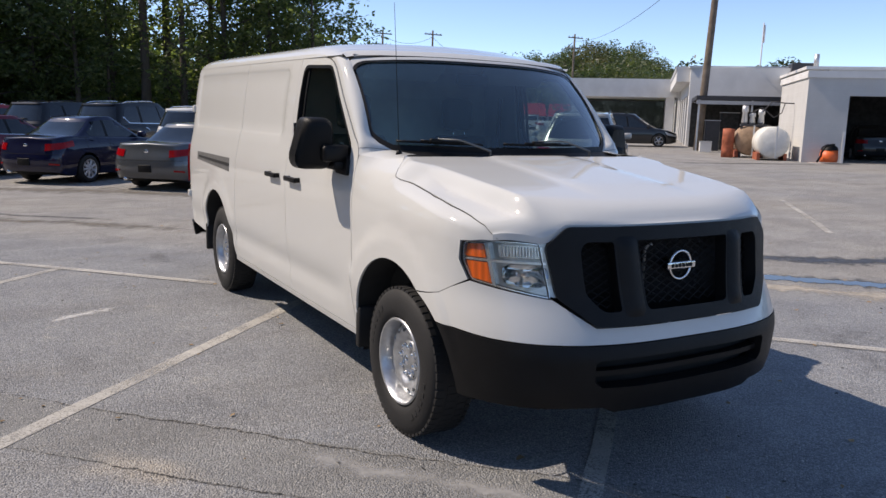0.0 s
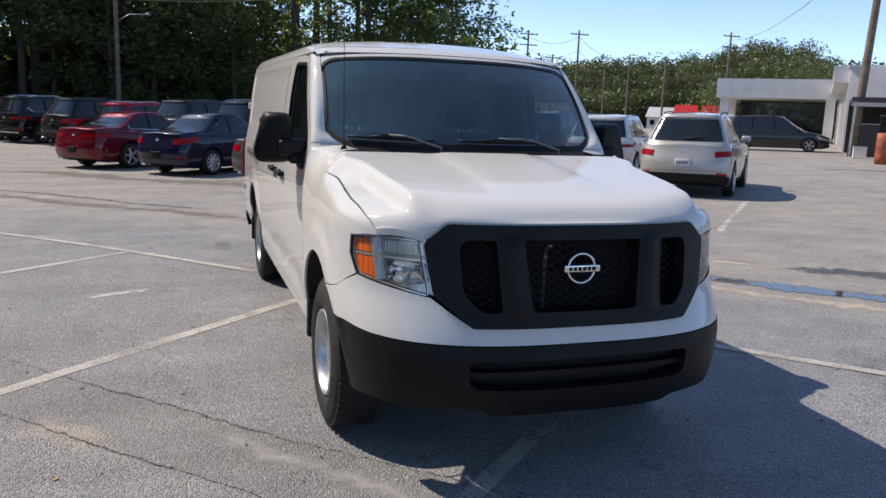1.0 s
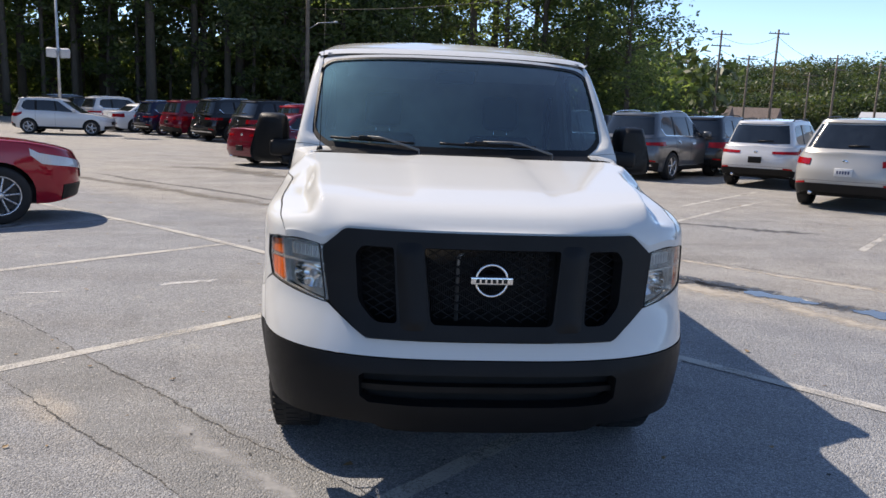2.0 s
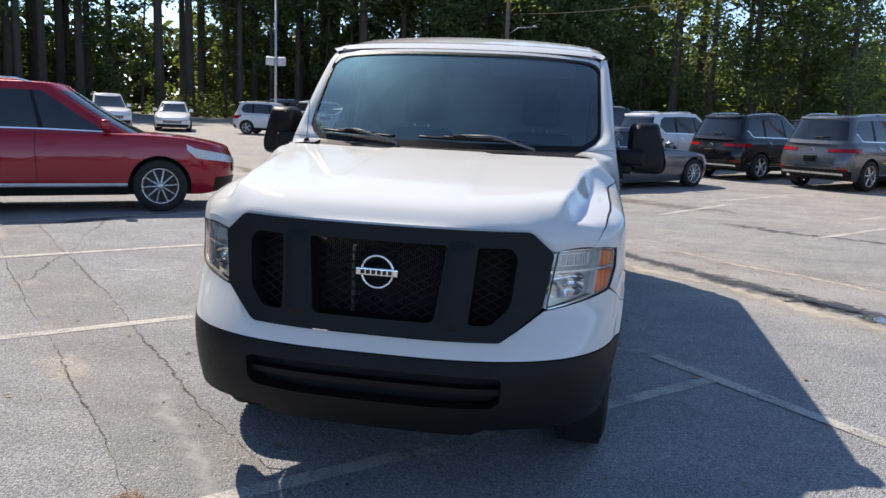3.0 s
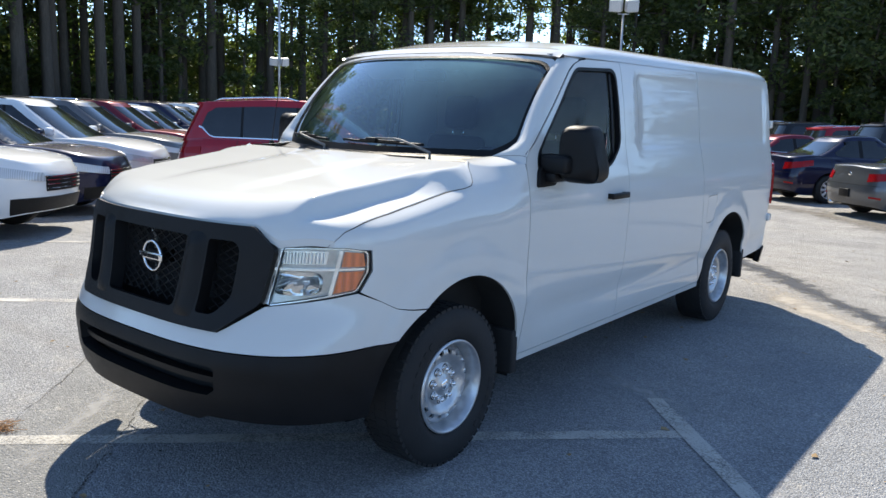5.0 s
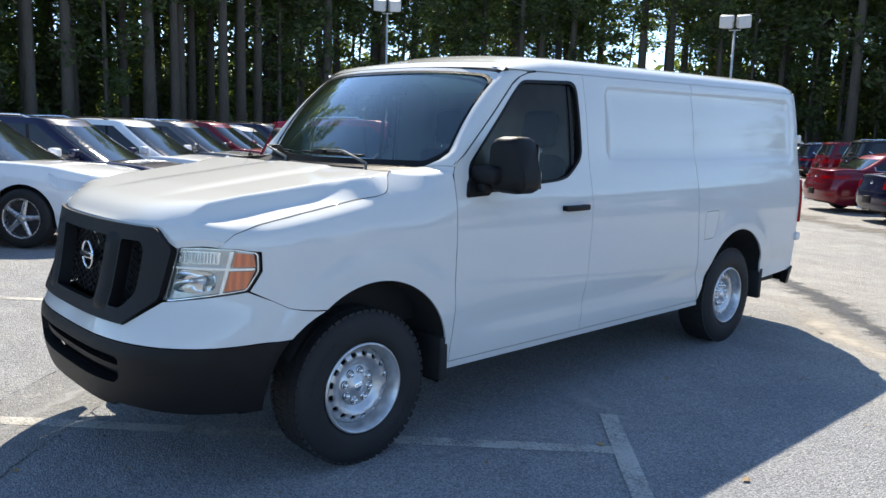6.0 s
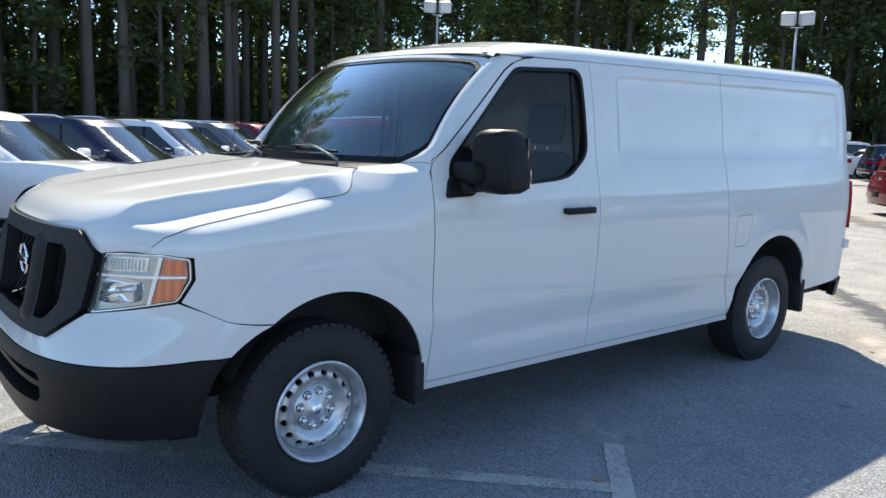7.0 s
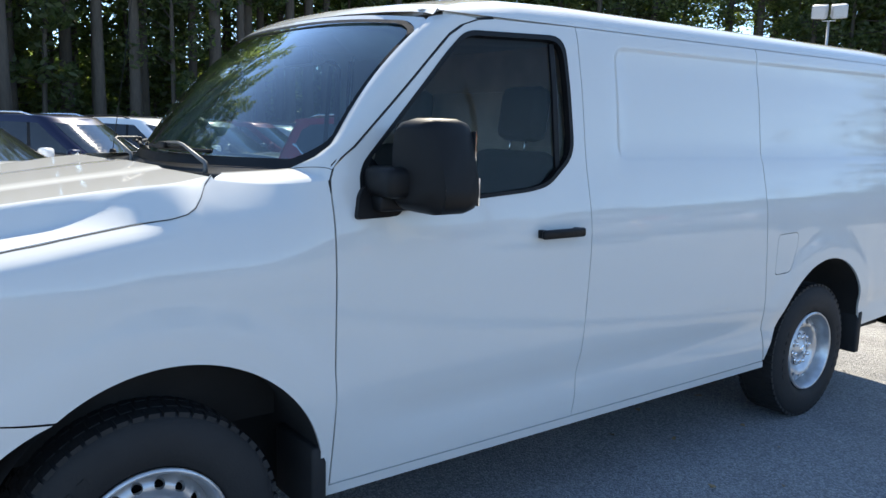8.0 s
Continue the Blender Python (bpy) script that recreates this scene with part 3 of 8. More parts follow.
def inside(p, loop):
    hit, j = False, len(loop) - 1
    for i in range(len(loop)):
        (xi, yi), (xj, yj) = loop[i], loop[j]
        if (yi > p[1]) != (yj > p[1]) and p[0] < (xj - xi) * (p[1] - yi) / (yj - yi) + xi:
            hit = not hit
        j = i
    return hit


def finer(loop, step, closed=True):
    out = []
    ends = loop[1:] + (loop[:1] if closed else [])
    for a, b in zip(loop, ends):
        k = max(1, int(math.hypot(b[0] - a[0], b[1] - a[1]) / step))
        out += [(a[0] + (b[0] - a[0]) * i / k, a[1] + (b[1] - a[1]) * i / k) for i in range(k)]
    return out if closed else out + [loop[-1]]


def rounded(loop, r, n=5):
    """Rounds the corners of a closed loop; r is one radius or one for each corner."""
    out = []
    m = len(loop)
    for i in range(m):
        p, a, b = Vector(loop[i]), Vector(loop[i - 1]), Vector(loop[(i + 1) % m])
        ri = r[i] if isinstance(r, (list, tuple)) else r
        da, db = (a - p), (b - p)
        d = min(ri, da.length * 0.45, db.length * 0.45)
        if d < 1e-4:
            out.append(tuple(p))
            continue
        s, e = p + da.normalized() * d, p + db.normalized() * d
        for k in range(n + 1):
            t = k / n
            out.append(tuple(s * (1 - t) ** 2 + p * 2 * t * (1 - t) + e * t * t))
    return out


def sheet(outer, holes, place, step=0.05, lip=0.014, features=(), inward=None):
    """A pressed sheet: a flat outline with holes, laid onto a curved surface, its edges turned in."""
    loops = [finer(list(outer), step * 0.6)] + [finer(list(h), step * 0.5) for h in holes]
    pts, edges = [], []
    for lp in loops:
        b = len(pts)
        pts += [Vector(p) for p in lp]
        edges += [(b + i, b + (i + 1) % len(lp)) for i in range(len(lp))]
    for f in features:
        lp = finer(list(f), step * 0.6, False)
        b = len(pts)
        pts += [Vector(p) for p in lp]
        edges += [(b + i, b + i + 1) for i in range(len(lp) - 1)]
    x0, x1 = min(p[0] for p in loops[0]), max(p[0] for p in loops[0])
    y0, y1 = min(p[1] for p in loops[0]), max(p[1] for p in loops[0])
    cell = step * 0.55
    near = {(math.floor(p[0] / cell) + a, math.floor(p[1] / cell) + b) for p in pts for a in (-1, 0, 1) for b in (-1, 0, 1)}
    i = 0
    y = y0 + step / 2
    while y < y1:
        x = x0 + step * (0.5 if i % 2 else 0.25)
        while x < x1:
            p = (x, y)
            key = (math.floor(x / cell), math.floor(y / cell))
            if key not in near and inside(p, loops[0]) and not any(inside(p, h) for h in loops[1:]):
                pts.append(Vector(p))
            x += step
        y += step * 0.87
        i += 1
    vs, es, fs = delaunay_2d_cdt(pts, edges, [], 0, 1e-6)[:3]
    bm = bmesh.new()
    made = [bm.verts.new(place(v[0], v[1])) for v in vs]
    for f in fs:
        c = sum((vs[k] for k in f), Vector((0, 0))) / len(f)
        if abs((vs[f[1]] - vs[f[0]]).cross(vs[f[2]] - vs[f[0]])) < step * step * 2e-3:
            continue
        if inside(c, loops[0]) and not any(inside(c, h) for h in loops[1:]):
            bm.faces.new([made[k] for k in f])
    bmesh.ops.delete(bm, geom=[v for v in bm.verts if not v.link_faces], context="VERTS")
    bmesh.ops.recalc_face_normals(bm, faces=bm.faces)
    if inward is not None:
        tot = sum((f.normal.dot(inward(f.calc_center_median())) for f in bm.faces))
        if tot > 0:
            bmesh.ops.reverse_faces(bm, faces=bm.faces)
    if lip:
        bm.normal_update()
        for e in [e for e in bm.edges if len(e.link_faces) == 1]:
            a, b = e.link_loops[0].vert, e.link_loops[0].link_loop_next.vert
            n = e.link_faces[0].normal
            a1, b1 = bm.verts.new(a.co), bm.verts.new(b.co)
            a2, b2 = bm.verts.new(a.co - a.normal * lip), bm.verts.new(b.co - b.normal * lip)
            bm.faces.new((b1, a1, a2, b2))
    return bm


def to_mid(c):
    return Vector((0 - c.x, 0.3 * max(0, 0.3 - c.y) if c.y < 0.3 else 0.3 * min(0, 4.5 - c.y), 0.0))


def side_panel(outline, holes, side, step=0.05, lip=0.014, off=0.0, features=()):
    return sheet(outline, holes, lambda q, z: body(q, z, side, off), step, lip, features, to_mid)


NOSE_MID = YC - 1.45


def across(half):
    """A loop over both halves of the nose, from one half that begins and ends in the middle; measured from the middle."""
    h = [(q - NOSE_MID, z) for q, z in half]
    return h + [(-q, z) for q, z in h[::-1] if q > 1e-6]


def nose_panel(loop, holes, step=0.045, lip=0.014, off=0.0):
    return sheet(loop, holes, lambda s, z: body(NOSE_MID + abs(s), z, 1 if s >= 0 else -1, off), step, lip, (), lambda c: Vector((-c.x, 0.8, 0)))


def arc(cy, cz, r, a0, a1, n=24):
    return [(cy + r * math.cos(radians(a0 + (a1 - a0) * i / n)), cz + r * math.sin(radians(a0 + (a1 - a0) * i / n))) for i in range(n + 1)]


AF, AR, RA = (0.05, 0.425), (3.73, 0.44), 0.495   # wheel arches
G = 0.006


def hood_top(y):
    return soft_table([(-1.0, 1.165), (-0.925, 1.195), (-0.90, 1.225), (-0.86, 1.255), (-0.78, 1.285), (-0.5, 1.335), (0.0, 1.40), (0.45, 1.455)], y, 0.015)


def cut_x(y):
    z = hood_cut(y)
    q = y
    if y < YC:
        lo, hi = q_front(0.3), YC
        for _ in range(30):
            q = (lo + hi) / 2
            if body(q, z).y < y:
                lo = q
            else:
                hi = q
    return abs(body(q, z).x), z


HOOD_Y = body(q_front(0.868 / side_w(1.124), 1.124), 1.124).y


def hood(u, t):
    """u from -1 to 1 across the bonnet, t from its front edge to its rear."""
    ax = abs(u)
    fx = 0.868 * ax
    fz = lerp_table([(0, 1.196), (0.60, 1.194), (0.70, 1.116), (0.87, 1.122)], fx)
    fy = body(q_front(fx / side_w(fz), fz), fz).y
    y1 = HOOD_Y + (0.235 - HOOD_Y) * t
    xc, zc = cut_x(y1)
    y = fy + (0.265 - 0.03 * ax * ax - fy) * t
    k = ax ** 3.2
    s0 = 0.775 + 0.12 * t
    ledge = 0.86 * sstep(s0, s0 + 0.075, ax) + 0.14 * max(0.0, (ax - s0 - 0.05) / (0.95 - s0)) ** 1.2
    e = 1 - max(0.014, 0.95 * (hood_top(y) - zc) + 0.015)
    fall = max(0.0, (ax - e) / (1 - e)) ** 1.15
    ledge += (fall - ledge) * sstep(0.52, 0.86, t)
    m = sstep(0.03, 0.15, t)
    kz = k + (ledge - k) * m
    zs = hood_top(y) * (1 - kz) + (zc + 0.001) * kz
    zs -= 0.010 * sstep(0.30, 0.36, ax) * (1 - ax) * sstep(0.1, 0.4, t)
    d = max(0.0, y - fy)
    up = math.sqrt(max(0.0, 1 - (1 - min(1, d / 0.09)) ** 2))
    z = fz + (zs - fz) * (up * (1 - k ** 2) + k ** 2)
    return Vector((xc * u if t > 0 else 0.868 * u, y, z))


def shoulder(y):
    """Height at which the wing begins to round over towards the windscreen."""
    return 1.422 - 0.014 * math.sin(math.pi * (y - 0.235) / 0.33)


def screen(u, t):
    ax = abs(u)
    base = Vector((0.872 * u, 0.33 + 0.255 * ax ** 2.2, 1.432 + 0.012 * ax))
    top = Vector((0.832 * u, 0.885 + 0.15 * ax ** 2.5, 2.005 - 0.035 * ax ** 3))
    p = base.lerp(top, t)
    bow = math.sin(t * math.pi) * 0.03
    return p + Vector((0, -bow, bow * 0.8))


PILLAR_Y = [(0, 0.578), (0.07, 0.617), (0.13, 0.663), (0.42, 0.823), (0.70, 0.973), (0.87, 1.073), (0.95, 1.143), (1, 1.215)]
PILLAR_Z = [(0, 1.455), (0.07, 1.497), (0.13, 1.529), (0.42, 1.681), (0.70, 1.825), (0.87, 1.920), (0.95, 1.963), (1, 1.985)]


def screen_side(t):
    """How far across the windscreen reaches at t, with its rounded lower corner."""
    return 0.997 - 0.11 * max(0.0, 1 - t / 0.16) ** 2


def build_van():
    van = thing("van", pose(0, 0, 0, 0, 0, 0.5), "white cargo van with black grille and bumper, parked on asphalt", "van")
    white, black, dark = M["white"], M["black_plastic"], M["dark_plastic"]

    def qx(x, z):
        return (q_front(x / side_w(z), z), z)

    # nose: the white band below the grille and the black bumper, each in one piece
    mid = NOSE_MID
    band = [(mid, 0.690), qx(0.30, 0.690), qx(0.55, 0.692), qx(0.75, 0.695), qx(0.9, 0.70), (-0.50, 0.708)] + arc(*AF, RA, 145, 128, 6) + \
           [(-0.40, 0.846), (-0.50, 0.886), qx(0.93, 0.930), qx(0.80, 0.897), qx(0.672, 0.874), qx(0.51, 0.757), qx(0.3, 0.755), (mid, 0.755)]
    tip = band.index((-0.40, 0.846))
    low, high = band[:tip], [band[tip - 1]] + band[tip:]
    bm = bmesh.new()
    rows = []
    cols = [q for q in sorted({p[0] for p in band} | {mid + (low[-1][0] - mid) * i / 80 for i in range(81)}) if q <= low[-1][0]]
    for sd, q in [(-1, q) for q in cols[:0:-1]] + [(1, q) for q in cols]:
        z0, z1 = lerp_table(sorted(low), q), lerp_table(sorted(high), q)
        rows.append([bm.verts.new(body(q, z0 + (z1 - z0) * k / 9, sd)) for k in range(10)])
    for u, v in zip(rows, rows[1:]):
        for k in range(9):
            bm.faces.new((u[k], v[k], v[k + 1], u[k + 1]))
    bmesh.ops.remove_doubles(bm, verts=bm.verts, dist=0.0003)
    bmesh.ops.recalc_face_normals(bm, faces=bm.faces)
    if sum(f.normal.y for f in bm.faces) > 0:
        bmesh.ops.reverse_faces(bm, faces=bm.faces)
    part("nose_band", bm, white, van)
    edge = [(mid, 0.372), qx(0.30, 0.372), qx(0.42, 0.378), qx(0.47, 0.402), qx(0.60, 0.405), qx(0.80, 0.40), qx(0.93, 0.395), (-0.60, 0.39), (-0.47, 0.39), (-0.46, 0.45)] + \
           arc(*AF, RA + 0.005, 172, 146, 6) + [(-0.50, 0.703), qx(0.9, 0.695), qx(0.75, 0.690), qx(0.55, 0.687), qx(0.30, 0.685), (mid, 0.685)]
    slot = [(mid, 0.492), qx(0.30, 0.493), qx(0.49, 0.500), qx(0.525, 0.525), qx(0.53, 0.61), qx(0.51, 0.625), qx(0.3, 0.628), (mid, 0.628)]
    part("front_bumper", nose_panel(across(edge), [across(slot)], 0.024, 0.06, 0.004), black, van, "black plastic front bumper")
    # added near-black sheet: gives the slot deep shade and hides the sunlit ground
    rear = [(mid, 0.385), qx(0.30, 0.385), qx(0.62, 0.41), qx(0.62, 0.675), qx(0.30, 0.675), (mid, 0.675)]
    part("bumper_backing", sheet(across(rear), [], lambda s, z: body(NOSE_MID + abs(s), z, 1 if s >= 0 else -1) + Vector((0, 0.09, 0)), 0.05, 0.0, (), lambda c: Vector((-c.x, 0.8, 0))), M["well"], van, "added dark sheet for the shade behind the bumper slot")
    # sides
    for side in (1, -1):
        who = "driver's" if side > 0 else "passenger's"
        # fender
        cut = [(-0.735, 0)] + [(y, hood_cut(y) - 0.004) for y in (-0.70, -0.64, -0.55, -0.4, -0.2, -0.06, 0.02, 0.08, 0.125, 0.155, 0.18, 0.205, 0.235)]
        cutq = []
        for y, z in cut[1:]:
            q = y
            if y < YC:
                lo, hi = q_front(0.3), YC
                for _ in range(30):
                    q = (lo + hi) / 2
                    lo, hi = (q, hi) if body(q, z).y < y else (lo, q)
            cutq.append((q, z))
        fender = [(0.575 - G, 0.385), (0.535, 0.385), (0.53, 0.55)] + [p for p in arc(*AF, RA, 14, 127, 30)] + \
                 [(-0.40, 0.8485), (-0.50, 0.8885), qx(0.935, 0.935), qx(0.955, 1.02), qx(0.952, 1.105)] + cutq + \
                 [(0.24 + 0.322 * k / 10, shoulder(0.24 + 0.322 * k / 10)) for k in range(11)] + [(0.5665, 1.38), (0.575 - G, 1.30)]
        creases = [[(q, z - k) for q, z in cutq[1:9]] for k in (0.012, 0.024, 0.036, 0.050)]
        part("front_fender", side_panel(fender, [], side, 0.045, 0.014, 0.0, creases), white, van)
        # front door with its window opening
        lead = [(0.572, 1.38), (0.574, 1.425), (0.588, 1.462), (0.625, 1.494), (0.67, 1.525), (0.83, 1.676), (0.98, 1.820), (1.08, 1.914), (1.15, 1.957), (1.22, 1.979), (1.30, 1.989)]
        door = [(0.575, 0.415), (0.575, 1.30)] + lead + [(1.72, 1.995), (1.735, 1.5), (1.745, 1.2), (1.73, 0.7), (1.72, 0.415)]
        win = rounded([(0.672, 1.325), (0.675, 1.46), (1.05, 1.85), (1.15, 1.94), (1.65, 1.955), (1.672, 1.50), (1.52, 1.385), (1.42, 1.365), (0.74, 1.318)], [.03, .05, .05, .05, .08, .07, .06, .05, .03])
        d = part("front_door", side_panel(door, [win], side, 0.05, 0.03), white, van)
        ins = [(y + (1.25 - y) * 0.045, z + (1.6 - z) * 0.055) for y, z in win]
        part("window_seal", sheet(win, [ins], lambda q, z: body(q, z, side, 0.003), 0.04, 0.03, (), to_mid), black, d, "black rubber window seal")
        pane = part("window", sheet(ins, [], lambda q, z: body(q, z, side, -0.02), 0.06, 0, (), to_mid), M["side_glass"], d, "tinted side window glass")
        pane.visible_shadow = False
        # fixed black corner under the mirror and the rear glass run
        part("window_post", sheet([(1.575, 1.375), (1.60, 1.39), (1.60, 1.92), (1.575, 1.92)], [], lambda q, z: body(q, z, side, -0.012), 0.05, 0.01, (), to_mid), black, d)
        # cargo side: front part (a sliding door on the passenger's side) and rear quarter
        seam = [(3.02, 1.995), (3.035, 1.46), (3.06, 1.10), (3.13, 0.60), (3.20, 0.415)]
        cargo = [(1.724, 0.415), (1.734, 0.7), (1.749, 1.2), (1.739, 1.5), (1.724, 1.995)] + [(a - G, b) for a, b in seam]
        part("sliding_door" if side < 0 else "cargo_panel", side_panel(cargo, [], side, 0.05, 0.012, 0, pressed_lines(1.75, 3.005)), white, van)
        quarter = [(3.205, 0.415), (3.235, 0.50)] + [p for p in arc(*AR, RA, 172, 8, 34)] + \
                  [(4.225, 0.47), (4.60, 0.49), (4.74, 0.50), (4.825, 0.52), (4.83, 0.93), (4.83, 1.30), (4.83, 1.9), (4.82, 1.995)] + seam[:-1]
        hole = rounded([(3.165, 0.885), (3.165, 1.10), (3.365, 1.105), (3.365, 1.02), (3.315, 0.89)], [.03, .03, .03, .04, .04])
        if side < 0:
            hole = None
        qp = part("rear_quarter", side_panel(quarter, [hole] if hole else [], side, 0.05, 0.012, 0, pressed_lines(3.05, 4.7)), white, van)
        if hole:
            c = (sum(p[0] for p in hole) / len(hole), sum(p[1] for p in hole) / len(hole))
            small = [(c[0] + (p[0] - c[0]) * 0.965, c[1] + (p[1] - c[1]) * 0.965) for p in hole]
            part("fuel_flap", side_panel(small, [], side, 0.04, 0.01), white, qp)
        part("roof_rail", side_panel([(1.07, 1.95), (1.07, 2.005), (4.74, 2.005), (4.74, 1.95)], [], side, 0.08, 0, -0.014), white, van)
        # dark strips added behind the seams, so that the gaps read as shade
        for line in ([(0.569, 0.415), (0.569, 1.29), (0.568, 1.42)], [(1.722, 0.415), (1.732, 0.7), (1.747, 1.2), (1.737, 1.5), (1.722, 1.99)], [(a - G / 2, b) for a, b in seam[::-1]]):
            back = [(a - 0.018, b) for a, b in line] + [(a + 0.018, b) for a, b in line[::-1]]
            part("seam_rubber", sheet(back, [], lambda q, z: body(q, z, side, -0.010), 0.05, 0.0, (), to_mid), M["gap"], van, "dark backing strip for the shade in a seam")
        # sill strip below the doors
        sill = [(0.54, 0.372), (0.54, 0.409), (3.20, 0.409), (3.22, 0.372)]
        part("sill", side_panel(sill, [], side, 0.06, 0.05), white, van)
        # tail: corner, lamp and half of the rear doors
        end = YR + 0.95
        tail = [(4.834, 0.52), (4.834, 0.925), (4.834, 1.305), (4.834, 1.995), (4.92, 2.01), (end, 2.03), (end, 0.56)]
        lamp = rounded([(4.84, 0.93), (4.84, 1.30), (5.0, 1.31), (5.0, 0.93)], 0.015)
        part("rear_door", side_panel(tail, [lamp], side, 0.07, 0.012), white, van)
        part("tail_lamp", side_panel(lamp, [], side, 0.05, 0.03, 0.022), M["red_lens"], van, "red tail lamp")
        rb = [(4.76, 0.37), (4.76, 0.495), (4.83, 0.515), (end, 0.555), (end, 0.37)]
        part("rear_bumper", side_panel(rb, [], side, 0.07, 0.05, 0.02), black, van)
        slit = [(q, z + 0.0008) for q, z in cutq] + [(q, z + 0.0032) for q, z in cutq[::-1]]
        part("bonnet_gap", sheet(slit, [], lambda q, z: body(q, z, side, 0.0018), 0.05, 0.0, (), to_mid), M["gap"], van, "dark gap beside the bonnet")
        # headlamp: bowl, reflectors, amber side and clear cover
        hl = rounded([qx(0.685, 0.878), qx(0.715, 1.112), qx(0.80, 1.118), qx(0.90, 1.115), qx(0.948, 1.10), qx(0.950, 1.02), qx(0.930, 0.937), qx(0.80, 0.902)], [.01, .015, 0, 0, .02, .01, .02, 0])
        dish = [qx(0.790 + 0.078 * math.copysign(abs(math.cos(k * math.pi / 12)) ** 0.6, math.cos(k * math.pi / 12)), 0.968 + 0.050 * math.copysign(abs(math.sin(k * math.pi / 12)) ** 0.6, math.sin(k * math.pi / 12))) for k in range(24)]
        lampob = part("headlamp", side_panel(hl, [dish], side, 0.03, 0.012, -0.045), M["lamp_inner"], van, "clear headlamp with amber turn signals")
        cq = (sum(p[0] for p in hl) / len(hl), sum(p[1] for p in hl) / len(hl))
        inner = [(cq[0] + (p[0] - cq[0]) * 0.965, cq[1] + (p[1] - cq[1]) * 0.955) for p in hl]
        cover = part("lamp_cover", side_panel(hl, [], side, 0.04, 0, -0.004), M["lamp_glass"], lampob, "clear lamp cover")
        cover.visible_shadow = False
        part("lamp_rim", sheet(hl, [inner], lambda q, z: body(q, z, side, -0.008), 0.04, 0.02, (), to_mid), M["reflector"], lampob)
        wide = [(cq[0] + (p[0] - cq[0]) * 1.018, cq[1] + (p[1] - cq[1]) * 1.022) for p in hl]
        part("lamp_gasket", sheet(wide, [hl], lambda q, z: body(q, z, side, 0.001), 0.04, 0.02, (), to_mid), M["gap"], lampob, "black lamp gasket")
        # amber blocks at the outer end, the ribbed side light above, the deep dish below
        part("turn_signal", side_panel([qx(0.896, 1.038), qx(0.902, 1.100), qx(0.941, 1.092), qx(0.9455, 1.038)], [], side, 0.03, 0.03, -0.013), M["amber"], lampob, "amber upper turn signal")
        part("turn_signal", side_panel([qx(0.880, 0.930), qx(0.892, 1.018), qx(0.944, 1.020), qx(0.929, 0.945)], [], side, 0.03, 0.03, -0.013), M["amber"], lampob, "amber lower turn signal")
        part("divider", side_panel([qx(0.697, 1.022), qx(0.698, 1.032), qx(0.944, 1.033), qx(0.944, 1.024)], [], side, 0.03, 0.035, -0.011), M["reflector"], lampob)
        part("divider", side_panel([qx(0.868, 0.924), qx(0.888, 1.105), qx(0.898, 1.105), qx(0.877, 0.925)], [], side, 0.03, 0.035, -0.011), M["reflector"], lampob)
        bm = bmesh.new()
        c = body(*qx(0.790, 0.968), side, -0.048)
        rings = []
        for k, dep in ((1.0, 0.0), (0.92, 0.018), (0.72, 0.045), (0.42, 0.064), (0.14, 0.072)):
            ring = []
            for q, z in dish:
                p = body(q, z, side, -0.046)
                ring.append(bm.verts.new(c.lerp(p, k) + Vector((-0.45 * side, 0.9, 0)).normalized() * dep))
            rings.append(ring)
        for u, v in zip(rings, rings[1:]):
            for k in range(24):
                bm.faces.new((u[k], u[(k + 1) % 24], v[(k + 1) % 24], v[k]))
        bm.faces.new(rings[-1])
        bmesh.ops.recalc_face_normals(bm, faces=bm.faces)
        part("lamp_bowl", bm, M["chrome"], lampob, "deep chrome reflector bowl")
        bm = bmesh.new()
        lathe(bm, [(0.001, -0.004), (0.010, 0.0), (0.013, 0.012), (0.013, 0.045), (0.018, 0.05), (0.018, 0.066)], 14, "Y", m=Matrix.Translation(c + Vector((0, -0.004, 0))))
        part("bulb", bm, M["reflector"], lampob)
        cell = [qx(0.722, 1.046), qx(0.726, 1.096), qx(0.80, 1.100), qx(0.872, 1.098), qx(0.868, 1.046)]
        part("side_light", side_panel(cell, [], side, 0.02, 0.012, -0.034), M["reflector"], lampob)
        for k in range(13):
            x0 = 0.728 + k * 0.0105
            part("lamp_rib", side_panel([qx(x0, 1.050), qx(x0, 1.094), qx(x0 + 0.004, 1.094), qx(x0 + 0.004, 1.050)], [], side, 0.03, 0.006, -0.028), M["clear_lens"], lampob)
        # pillar beside the windscreen, widening into the wing at its foot
        bm = bmesh.new()
        rows = []
        def over(a, c, d, b):
            """A rounded strip from a over c and d to b."""
            row = []
            for j in range(8):
                g = j / 7
                p = a * (1 - g) ** 3 + c * 3 * g * (1 - g) ** 2 + d * 3 * g * g * (1 - g) + b * g ** 3
                row.append(bm.verts.new((p.x * side, p.y, p.z)))
            return row

        def rise(y, z):
            return body(y, z) + (body(y, z) - body(y, z - 0.03)).normalized() * 0.014

        for i in range(18):
            t = max(0.0, (i - 1) / 16)
            a = Vector((0, lerp_table(PILLAR_Y, t), lerp_table(PILLAR_Z, t)))
            if i == 0:
                a.y, a.z = 0.565, shoulder(0.562)
            a.x = side_w(a.z) - 0.003
            b = screen(screen_side(t), t) + Vector((0, -0.006, 0.006))
            c = (a + b) / 2 + Vector((0.040, -0.052, 0.024)) * (1 - 0.3 * t)
            k = sstep(0.0, 4.0, i)
            c1, c2 = a.lerp(c, 0.67), b.lerp(c, 0.67)
